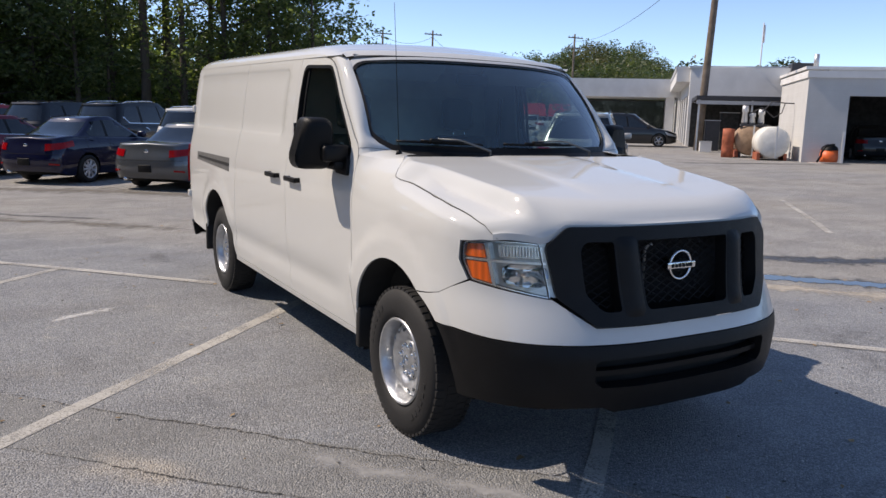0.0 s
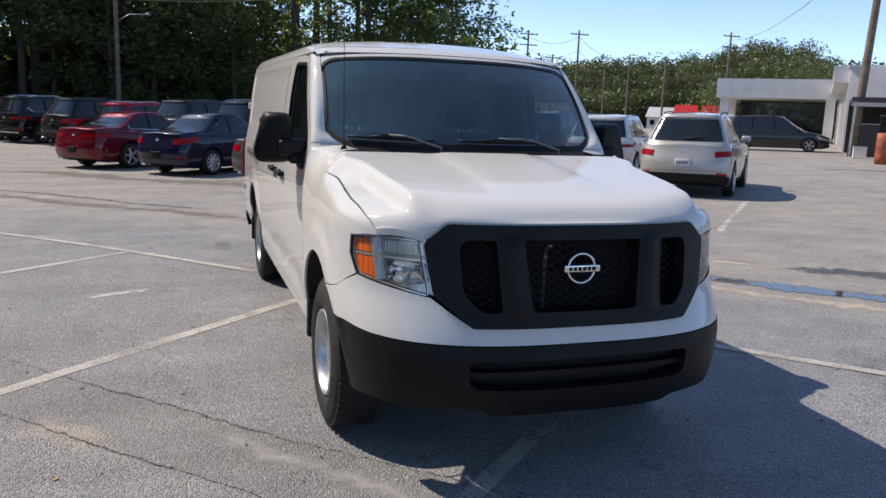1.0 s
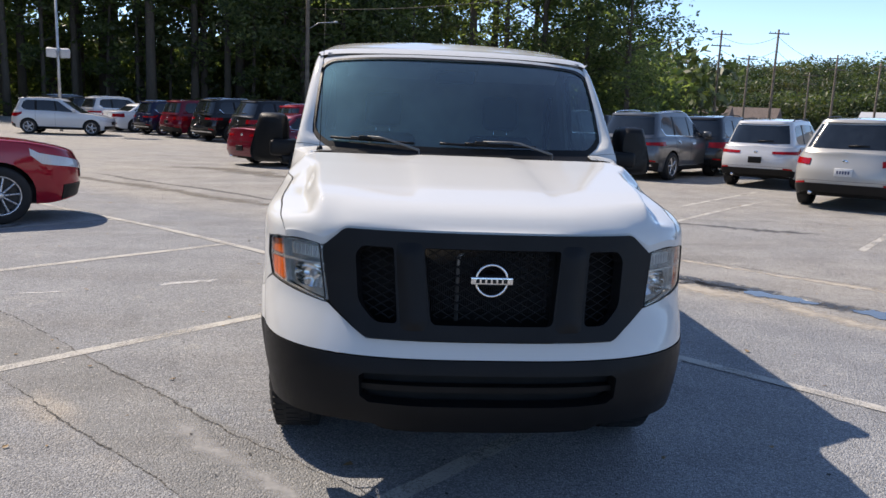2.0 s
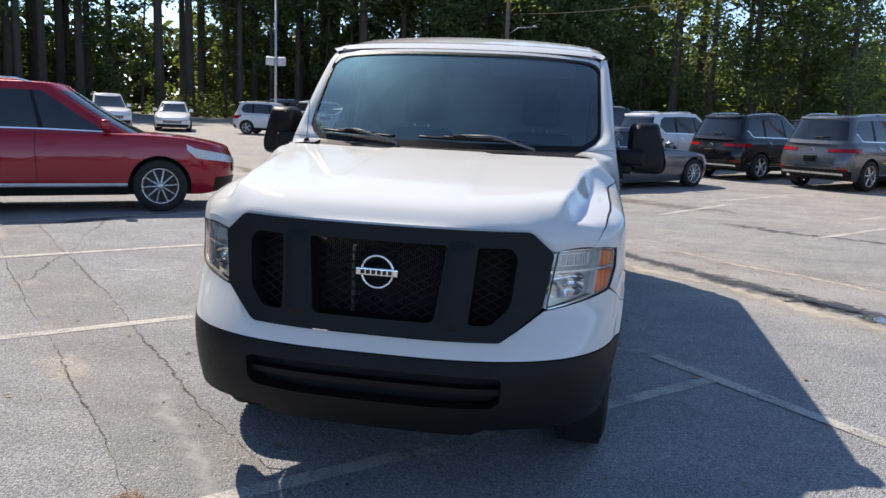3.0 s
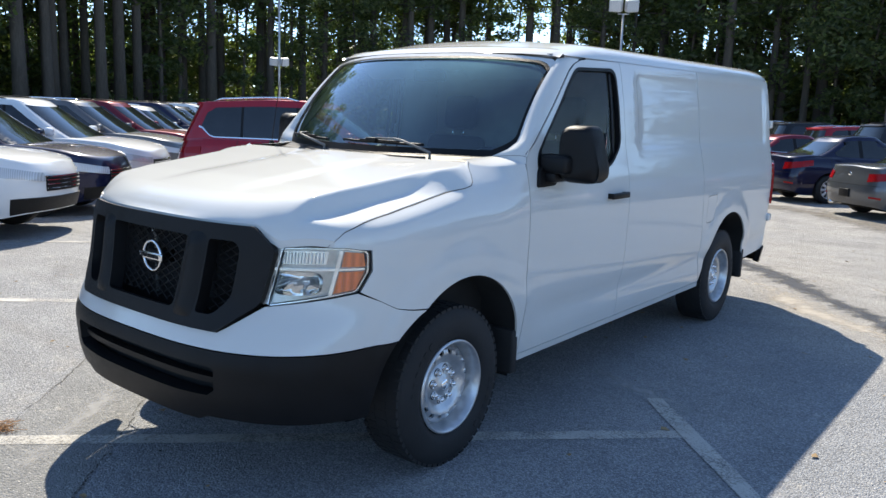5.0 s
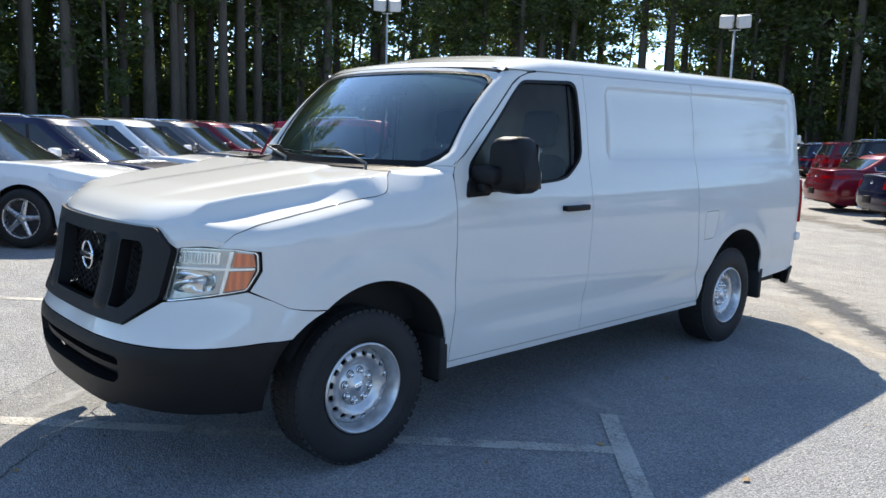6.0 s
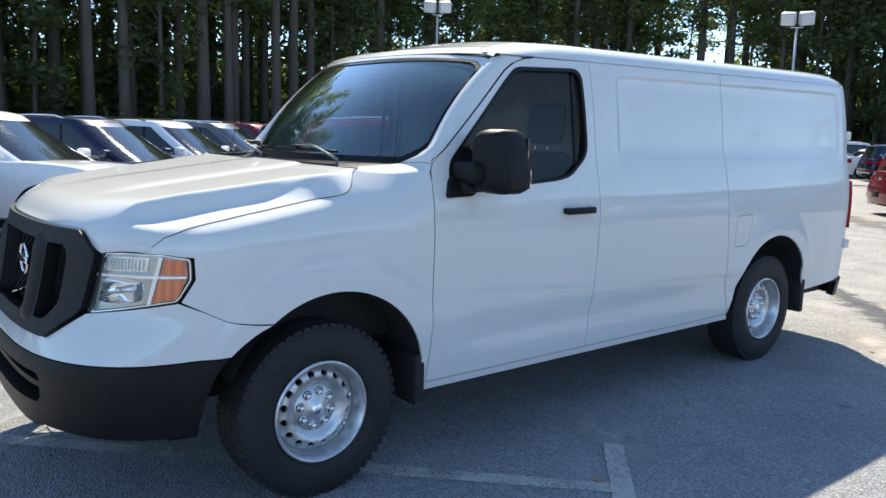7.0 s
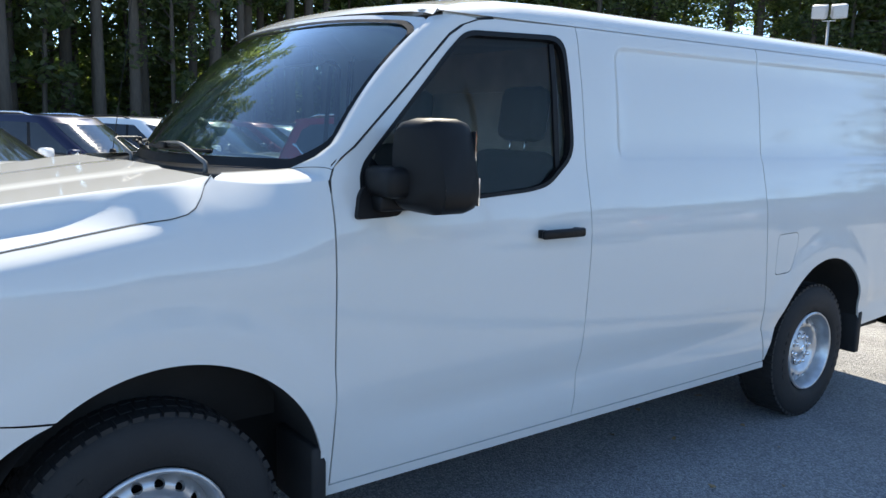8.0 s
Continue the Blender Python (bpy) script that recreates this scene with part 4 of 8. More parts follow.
            lip = b + Vector((0.06, -0.01, 0.004))
            rows.append(over(a, rise(0.562, a.z) * (1 - k) + c1 * k, lip * (1 - k) + c2 * k, b))
        foot = []
        for i in range(1, 11):
            f = i / 10
            y = 0.562 - 0.322 * f
            a = body(y, shoulder(y))
            b = screen(0.887 - 0.05 * f, 0.0) + Vector((0, -0.006 - 0.19 * f * f, 0.008 - 0.014 * f))
            foot.append(over(a, rise(y, shoulder(y)), b + Vector((0.06, -0.01, 0.004 - 0.003 * f)), b))
        rows = foot[::-1] + rows
        for u, v in zip(rows, rows[1:]):
            for j in range(7):
                bm.faces.new((u[j], u[j + 1], v[j + 1], v[j]) if side < 0 else (u[j + 1], u[j], v[j], v[j + 1]))
        bmesh.ops.recalc_face_normals(bm, faces=bm.faces)
        if sum(f.normal.z - f.normal.y for f in bm.faces) < 0:
            bmesh.ops.reverse_faces(bm, faces=bm.faces)
        joint = [v.co.copy() for v in rows[11]]
        part("windscreen_pillar", bm, white, van)
        bm = bmesh.new()
        tube(bm, joint, 0.0011, 6)
        part("pillar_seam", bm, M["gap"], van, "fine seam at the pillar's foot")
        strip = lead + [(y - 0.008, z + 0.009) for y, z in lead[::-1]]
        part("door_seal", sheet(strip, [], lambda q, z: body(q, z, side, -0.005), 0.05, 0.0, (), to_mid), M["gap"], van, "dark door seal")
        # door handles
        h = part("door_handle", door_handle(side), black, d, "black pull handle")
        if side < 0:
            bm = door_handle(side)
            for v in bm.verts:
                v.co.y += 0.43
            part("door_handle", bm, black, van, "black pull handle")
            bm = side_panel([(3.25, 1.135), (3.25, 1.25), (4.45, 1.25), (4.45, 1.175)], [], side, 0.06, 0.02, 0.002)
            part("slide_rail", bm, M["rail_grey"], van, "recessed dark grey sliding door rail")
            bm = side_panel([(3.25, 1.18), (3.25, 1.205), (4.38, 1.217), (4.38, 1.20)], [], side, 0.06, 0.01, 0.006)
            part("slide_rail", bm, M["gap"], van)
        # mirror
        mirror(van, side)
        # mud flaps and inner wells
        for cy, z0 in ((0.52, 0.32), (4.235, 0.30)):
            bm = bmesh.new()
            box(bm, (0.70 if side > 0 else -0.975), (0.975 if side > 0 else -0.70), cy - 0.02, cy + 0.035, z0, 0.56, bevel=0.012)
            part("mud_flap", bm, M["rubber"], van, "black rubber mud flap")
        for (cy, cz) in (AF, AR):
            bm = bmesh.new()
            prof = [(cy + RA * math.cos(a), cz + RA * math.sin(a)) for a in [radians(-15 + 175 * i / 28) for i in range(29)]]
            rows = []
            for y, z in prof:
                r0 = body(y, max(0.37, z)).x - 0.012
                rows.append([bm.verts.new((xx * side, y, z)) for xx in (r0, r0 - 0.15, 0.55)])
            for u, v in zip(rows, rows[1:]):
                for j in range(2):
                    bm.faces.new((u[j], u[j + 1], v[j + 1], v[j]))
            bm.faces.new([r[2] for r in rows])
            bmesh.ops.recalc_face_normals(bm, faces=bm.faces)
            part("wheel_well", bm, M["well"], van)
        for z in (0.80, 1.66):
            p = body(YR + 0.06, z)
            bm = bmesh.new()
            box(bm, (p.x - 0.02) if side > 0 else -(p.x + 0.026), (p.x + 0.026) if side > 0 else -(p.x - 0.02), p.y - 0.03, p.y + 0.045, z - 0.035, z + 0.035, bevel=0.012)
            part("door_hinge", bm, white, van, "white rear door hinge")
        # side marker of the rear bumper
        bm = bmesh.new()
        box(bm, *((0.955, 0.985) if side > 0 else (-0.985, -0.955)), 4.74, 4.80, 0.70, 0.755, bevel=0.008)
        part("side_marker", bm, black, van)

    # bonnet
    ts = [0, 0.004, 0.012, 0.025, 0.045, 0.07] + [0.1 + 0.03 * k for k in range(31)]
    us = [-1, -0.995] + [-0.99 + 0.01 * k for k in range(25)] + [-.72, -.695, -.67, -.64, -.6, -.5, -.42, -.36, -.33, -.30, -.2, -.1, 0]
    us = us + [-u for u in us[-2::-1]]
    bm = bmesh.new()
    grid = [[bm.verts.new(hood(u, t)) for u in us] for t in ts]
    for a, b in zip(grid, grid[1:]):
        for i in range(len(us) - 1):
            bm.faces.new((a[i], a[i + 1], b[i + 1], b[i]))
    bmesh.ops.recalc_face_normals(bm, faces=bm.faces)
    if sum(f.normal.z for f in bm.faces) < 0:
        bmesh.ops.reverse_faces(bm, faces=bm.faces)
    for e in [e for e in bm.edges if len(e.link_faces) == 1]:
        a, b = e.link_loops[0].vert, e.link_loops[0].link_loop_next.vert
        bm.faces.new((bm.verts.new(b.co), bm.verts.new(a.co), bm.verts.new(a.co - Vector((0, 0, 0.03))), bm.verts.new(b.co - Vector((0, 0, 0.03)))))
    part("bonnet", bm, white, van)
    # inner block behind the panels, so that seams show dark
    bm = bmesh.new()
    box(bm, -0.8, 0.8, -0.55, 0.45, 0.64, 1.09)
    part("engine_bay", bm, M["well"], van)
    bm = bmesh.new()
    box(bm, -0.86, 0.86, 0.56, 4.74, 0.40, 0.48)
    box(bm, -0.5, 0.5, -0.7, 0.56, 0.38, 0.46)
    part("underbody", bm, M["well"], van)
    bm = bmesh.new()
    tube(bm, [(-0.4, 4.5, 0.33), (-0.4, 2.2, 0.33), (-0.3, 1.2, 0.35)], 0.04, 10)
    part("exhaust", bm, M["trim_grey"], van)
    # cowl, windscreen
    bm = bmesh.new()
    n, k = 24, 10
    g = [[bm.verts.new(screen(-1 + 2 * i / n, j / k)) for i in range(n + 1)] for j in range(k + 1)]
    for j in range(k):
        for i in range(n):
            bm.faces.new((g[j][i], g[j][i + 1], g[j + 1][i + 1], g[j + 1][i]))
    ws = part("windscreen", bm, M["van_glass"], van, "dark curved windscreen glass")
    ws.visible_shadow = False
    bm = bmesh.new()
    # a rounded ring round the glass: outer edge, then black seal inside and white header outside it
    half = [(0.887 * i / 8, 0.0) for i in range(9)] + [(screen_side(0.016 * i), 0.016 * i) for i in range(1, 11)] + \
           [(0.997, 0.16 + 0.076 * i) for i in range(1, 10)] + \
           [(0.887 + 0.11 * math.cos(a), 0.844 + 0.115 * math.sin(a)) for a in (math.pi / 16 * i for i in range(9))] + \
           [(0.887 * (1 - i / 8), 0.959) for i in range(1, 9)]
    loop = half + [(-u, t) for u, t in half[-2:0:-1]]

    def ring(bm, pairs, lift):
        out = Vector((0, -0.6, 0.6)).normalized() * lift
        vs = [(bm.verts.new(screen(*a) + out), bm.verts.new(screen(*b) + out)) for a, b in pairs]
        for a, b in zip(vs, vs[1:]):
            bm.faces.new((a[0], a[1], b[1], b[0]))
    ring(bm, [((u, t), (u * 0.984, 0.05 + t * 0.92)) for u, t in loop + loop[:1]], 0.008)
    part("screen_seal", bm, black, van, "black windscreen surround")
    bm = bmesh.new()
    ring(bm, [((u * 1.02, min(1.0, 0.5 + (t - 0.5) * 1.15)), (u, t)) for u, t in loop if t > 0.75], 0.004)
    bmesh.ops.recalc_face_normals(bm, faces=bm.faces)
    if sum(f.normal.z for f in bm.faces) < 0:
        bmesh.ops.reverse_faces(bm, faces=bm.faces)
    part("screen_header", bm, white, van)
    bm = bmesh.new()
    rows = []
    for i in range(25):
        u = (-1 + i / 12) * 0.93
        a, b = screen(u, 0.015), Vector((0.86 * u, 0.255 + 0.11 * u * u, 1.415 + 0.005 * abs(u)))
        rows.append([bm.verts.new(a), bm.verts.new(a.lerp(b, 0.5) + Vector((0, 0, -0.012))), bm.verts.new(b), bm.verts.new(b + Vector((0, 0.02, -0.06)))])
    for a, b in zip(rows, rows[1:]):
        for j in range(3):
            bm.faces.new((a[j], b[j], b[j + 1], a[j + 1]))
    part("cowl", bm, black, van, "black plastic cowl")
    for x0, x1, xb, xm in ((-0.74, -0.27, -0.25, -0.53), (-0.13, 0.42, 0.51, 0.11)):
        w = part("wiper", wiper_blade(x0, x1), black, van, "black wiper")
        bm = bmesh.new()
        pm = screen(xm / 0.86, 0.085) + Vector((0, -0.035, 0.024))
        base = Vector((xb, 0.30 + 0.15 * xb * xb, 1.455))
        knee = base + Vector((-0.21, -0.012, 0.062))
        tube(bm, [base - Vector((0, 0, 0.04)), base, base.lerp(knee, 0.9), knee.lerp(pm, 0.15), pm], [0.009, 0.008, 0.0055, 0.005, 0.005], 8)
        part("wiper_arm", bm, M["rail_grey"], w, "grey metal wiper arm")
    # roof
    ys = [0.0, 0.02, 0.06, 0.12, 0.22, 0.4, 0.7, 1.2, 2.0, 2.8, 3.4, 3.70, 3.81, 3.87, 3.91, 3.93, 3.94]
    prof = [(1.0, 1.998), (0.992, 2.018), (0.972, 2.045), (0.94, 2.066), (0.88, 2.085), (0.75, 2.102), (0.5, 2.117), (0.25, 2.125), (0, 2.128)]
    prof = [(-u, z) for u, z in prof] + prof[-2::-1]
    bm = bmesh.new()
    rows = []
    for s in ys:
        row = []
        for u, z in prof:
            y = 0.895 + 0.15 * abs(u) ** 2.5 + s * (1 - 0.025 * abs(u) ** 3)
            drop = (1 - sstep(0.0, 0.55, s)) * 0.085 * max(0, (z - 1.998) / 0.13) + 0.03 * (1 - sstep(0, 0.05, s)) * (z > 2.02)
            rear = sstep(3.65, 3.95, s) ** 2 * 0.10 * (z - 1.998) / 0.13
            tuck = (1 - min(0.985, max(0.0, y - YR) / (REAR_Y - 0.12 - YR)) ** NR) ** (1 / NR)
            row.append(bm.verts.new((u * 0.867 * tuck, y, z - drop - rear + roof_rise(y))))
        rows.append(row)
    for a, b in zip(rows, rows[1:]):
        for i in range(len(prof) - 1):
            bm.faces.new((a[i], a[i + 1], b[i + 1], b[i]))
    bmesh.ops.recalc_face_normals(bm, faces=bm.faces)
    if sum(f.normal.z for f in bm.faces) < 0:
        bmesh.ops.reverse_faces(bm, faces=bm.faces)
    part("roof", bm, white, van)
    bm = bmesh.new()
    tube(bm, [(-0.80, 0.38, 1.43), (-0.80, 0.38, 1.455)], [0.02, 0.012], 10)
    tube(bm, [(-0.80, 0.38, 1.45), (-0.79, 0.45, 1.9), (-0.785, 0.50, 2.25)], [0.0022, 0.0018, 0.0014], 6)
    part("aerial", bm, black, van, "thin black whip aerial")
    grille(van)
    cab(van)
    for sx, sy in ((1, 0), (-1, 0), (1, 3.71), (-1, 3.71)):
        van_wheel(van, sx, sy)
    return van


def door_handle(side):
    bm = bmesh.new()
    y0, y1, z = 1.445, 1.665, 1.205
    for a, b in ((y0, y0 + 0.03), (y1 - 0.03, y1)):
        x = body(a, z).x
        box(bm, x - 0.012, x + 0.035, a, b, z - 0.016, z + 0.016, bevel=0.006)
    x = body(1.55, z).x
    box(bm, x + 0.022, x + 0.042, y0 - 0.005, y1 + 0.005, z - 0.018, z + 0.018, bevel=0.009)
    if side < 0:
        for v in bm.verts:
            v.co.x *= -1
        bmesh.ops.reverse_faces(bm, faces=bm.faces)
    return bm


def wiper_blade(x0, x1):
    """Rubber blade on a thin spine with a clip in its middle."""
    bm = bmesh.new()
    pts = [screen((x0 + (x1 - x0) * i / 12) / 0.86, 0.072 - 0.012 * i / 12) + Vector((0, -0.016, 0.014)) for i in range(13)]
    tube(bm, pts, 0.0075, 6)
    tube(bm, [p + Vector((0, -0.012, 0.010)) for p in pts[3:10]], 0.005, 6)
    c = pts[5] + Vector((0, -0.014, 0.012))
    box(bm, c.x - 0.035, c.x + 0.035, c.y - 0.014, c.y + 0.014, c.z - 0.012, c.z + 0.012, bevel=0.005)
    return bm


def mirror(van, side):
    mb = bmesh.new()
    # head: a tall rounded box, wider at the top outside
    x0, x1, y0, y1, z0, z1 = 1.025, 1.252, 0.74, 0.95, 1.315, 1.612
    rows = []
    secs = [(0.0, 0.80), (0.10, 0.93), (0.3, 1.0), (0.75, 1.0), (0.93, 0.93), (1.0, 0.84)]
    for f, k in secs:
        y = y0 + (y1 - y0) * f
        cx, cz = (x0 + x1) / 2, (z0 + z1) / 2 + 0.01
        hx, hz = (x1 - x0) / 2 * k, (z1 - z0) / 2 * k
        row = []
        for i in range(24):
            a = 2 * math.pi * (i + 0.5) / 24
            c, s = math.cos(a), math.sin(a)
            ex = 0.40
            xx = cx + hx * math.copysign(abs(c) ** ex, c)
            zz = cz + hz * math.copysign(abs(s) ** ex, s)
            xx -= 0.05 * sstep(z0 + 0.05, z1, zz) * max(0.0, (xx - cx) / hx)
            yy = y
            if f < 0.2 and xx > cx:
                yy += 0.05 * (xx - cx) / hx
            row.append(mb.verts.new((xx * side, yy, zz)))
        rows.append(row)
    for u, v in zip(rows, rows[1:]):
        for i in range(24):
            mb.faces.new((u[i], u[(i + 1) % 24], v[(i + 1) % 24], v[i]))
    mb.faces.new(rows[0])
    mb.faces.new(rows[-1])
    bmesh.ops.recalc_face_normals(mb, faces=mb.faces)
    head = part("mirror", mb, M["black_plastic"], van, "large black towing mirror", auto=50)
    bm = bmesh.new()
    box(bm, 1.058, 1.205, 0.9475, 0.9525, 1.452, 1.585)
    box(bm, 1.058, 1.228, 0.9475, 0.9525, 1.352, 1.44)
    if side < 0:
        for v in bm.verts:
            v.co.x *= -1
        bmesh.ops.reverse_faces(bm, faces=bm.faces)
    part("mirror_glass", bm, M["chrome"], head, "mirror glass", smooth=False)
    bm = bmesh.new()
    box(bm, 0.955, 1.12, 0.685, 0.90, 1.372, 1.468, bevel=0.022)
    box(bm, 0.955, 1.05, 0.70, 0.86, 1.325, 1.38, bevel=0.012)
    if side < 0:
        for v in bm.verts:
            v.co.x *= -1
        bmesh.ops.reverse_faces(bm, faces=bm.faces)
    part("mirror_arm", bm, M["black_plastic"], head)
    foot = rounded([(0.64, 1.30), (0.66, 1.385), (0.72, 1.44), (0.80, 1.475), (0.83, 1.46), (0.83, 1.34), (0.80, 1.305)], 0.02)
    part("mirror_foot", side_panel(foot, [], side, 0.05, 0.04, 0.022), M["black_plastic"], head)


def grille(van):
    # frame with three openings on the nose surface, thick and rounded
    def place(x, z, off=0.0):
        w = side_w(z)
        p = body(q_front(x / w, z), z, 1 if x >= 0 else -1)
        return Vector((x, p.y + off - 0.022, z))
    outer = rounded([(-0.605, 1.190), (0.605, 1.190), (0.700, 1.105), (0.665, 0.885), (0.515, 0.765), (-0.515, 0.765), (-0.665, 0.885), (-0.700, 1.105)], 0.02)
    mid = rounded([(-0.283, 1.128), (0.283, 1.128), (0.250, 0.825), (-0.250, 0.825)], [.015, .015, .03, .03])
    right = rounded([(0.405, 1.125), (0.535, 1.125), (0.560, 1.09), (0.545, 0.90), (0.475, 0.825), (0.385, 0.825)], [.015, .03, .02, .03, .03, .02])
    left = [(-x, z) for x, z in right[::-1]]
    fr = part("grille", sheet(outer, [mid, right, left], place, 0.045, 0.06, (), lambda c: Vector((0, 1, 0))), M["dark_plastic"], van, "dark grey plastic grille surround")
    # a raised rib beside each opening
    for s in (1, -1):
        for x0, x1 in ((0.30, 0.375),):
            lp = [(s * 0.288, 1.150), (s * 0.398, 1.150), (s * 0.375, 0.800), (s * 0.255, 0.800)]
            def bulge(x, z):
                c = 0.315 + 0.028 * (z - 0.8) / 0.35
                f = max(0.0, 1 - ((abs(x) - c) / 0.058) ** 2) * (1 - sstep(1.10, 1.155, z)) * sstep(0.79, 0.84, z)
                return place(x, z, 0.002 - 0.022 * f)
            part("grille_rib", sheet(lp, [], bulge, 0.02, 0.0, (), lambda c: Vector((0, 1, 0))), M["dark_plastic"], fr)
    # wire lattice and dark depth behind the openings
    bm = bmesh.new()
    for lp in (mid, right, left):
        x0, x1 = min(p[0] for p in lp), max(p[0] for p in lp)
        for slope in (0.55, -0.55):
            for k in range(-14, 30):
                pts = []
                c = 0.80 + k * 0.036 - (0.3 if slope > 0 else -0.0)
                n = 26
                for i in range(n + 1):
                    x = x0 + (x1 - x0) * i / n
                    z = c + slope * (x - x0)
                    if inside((x, z), lp):
                        pts.append(place(x, z, 0.062))
                if len(pts) > 1:
                    tube(bm, pts, 0.0035, 4, False)
    part("grille_lattice", bm, M["black_plastic"], fr, "black diamond wire lattice")
    bm = bmesh.new()
    box(bm, -0.62, 0.62, -0.80, -0.70, 0.72, 1.17)
    part("radiator", bm, M["well"], fr)
    bm = bmesh.new()
    for k in range(60):
        x = -0.26 + k * 0.0088
        box(bm, x, x + 0.002, -0.815, -0.80, 0.83, 1.13)
    part("radiator_fin", bm, M["trim_grey"], fr, smooth=False)
    bm = bmesh.new()
    tube(bm, [(-0.13, -0.845, 0.80), (-0.13, -0.845, 1.06), (-0.125, -0.86, 1.085), (-0.11, -0.87, 1.09)], 0.008, 8)
    part("latch_strut", bm, M["steel"], fr)
    # badge: a chrome ring with a plain bar
    bm = bmesh.new()
    m = Matrix.Translation((0, -0.94, 0.998))
    prof = [(0.058, 0.0), (0.061, -0.010), (0.066, -0.013), (0.071, -0.010), (0.074, 0.0), (0.066, 0.006)]
    lathe(bm, prof, 40, "Y", True, m)
    part("badge_ring", bm, M["chrome"], fr, "chrome ring badge")
    bm = bmesh.new()
    box(bm, -0.088, 0.088, -0.958, -0.944, 0.982, 1.014, bevel=0.004)
    part("badge_bar", bm, M["chrome"], fr, "plain chrome badge bar")
    bm = bmesh.new()
    for k in range(6):
        box(bm, -0.066 + k * 0.023, -0.066 + k * 0.023 + 0.014, -0.9615, -0.9575, 0.990, 1.006)
    part("badge_mark", bm, M["gap"], fr, smooth=False)
    bm = bmesh.new()
    box(bm, -0.05, 0.05, -0.942, -0.87, 0.97, 1.02)
    part("badge_mount", bm, M["black_plastic"], fr)
    # lower intake: near-black back for the shade inside it, and the bar across it
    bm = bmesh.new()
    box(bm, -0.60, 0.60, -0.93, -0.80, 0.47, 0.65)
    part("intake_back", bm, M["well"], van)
    def low(x, z, off=0.0):
        p = body(q_front(x / side_w(z), z), z, 1 if x >= 0 else -1)
        return Vector((x, p.y + 0.03 + off, z))
    lp = [(-0.535, 0.570), (0.535, 0.570), (0.535, 0.545), (-0.535, 0.545)]
    part("intake_bar", sheet(lp, [], low, 0.05, 0.04, (), lambda c: Vector((0, 1, 0))), M["black_plastic"], van)
    for s in (1, -1):
        bm = bmesh.new()
        tube(bm, [(0.44 * s, -0.96, 0.40), (0.38 * s, -0.98, 0.37), (0.30 * s, -0.98, 0.38)], 0.014, 8)
        part("tow_hook", bm, M["gap"], van)


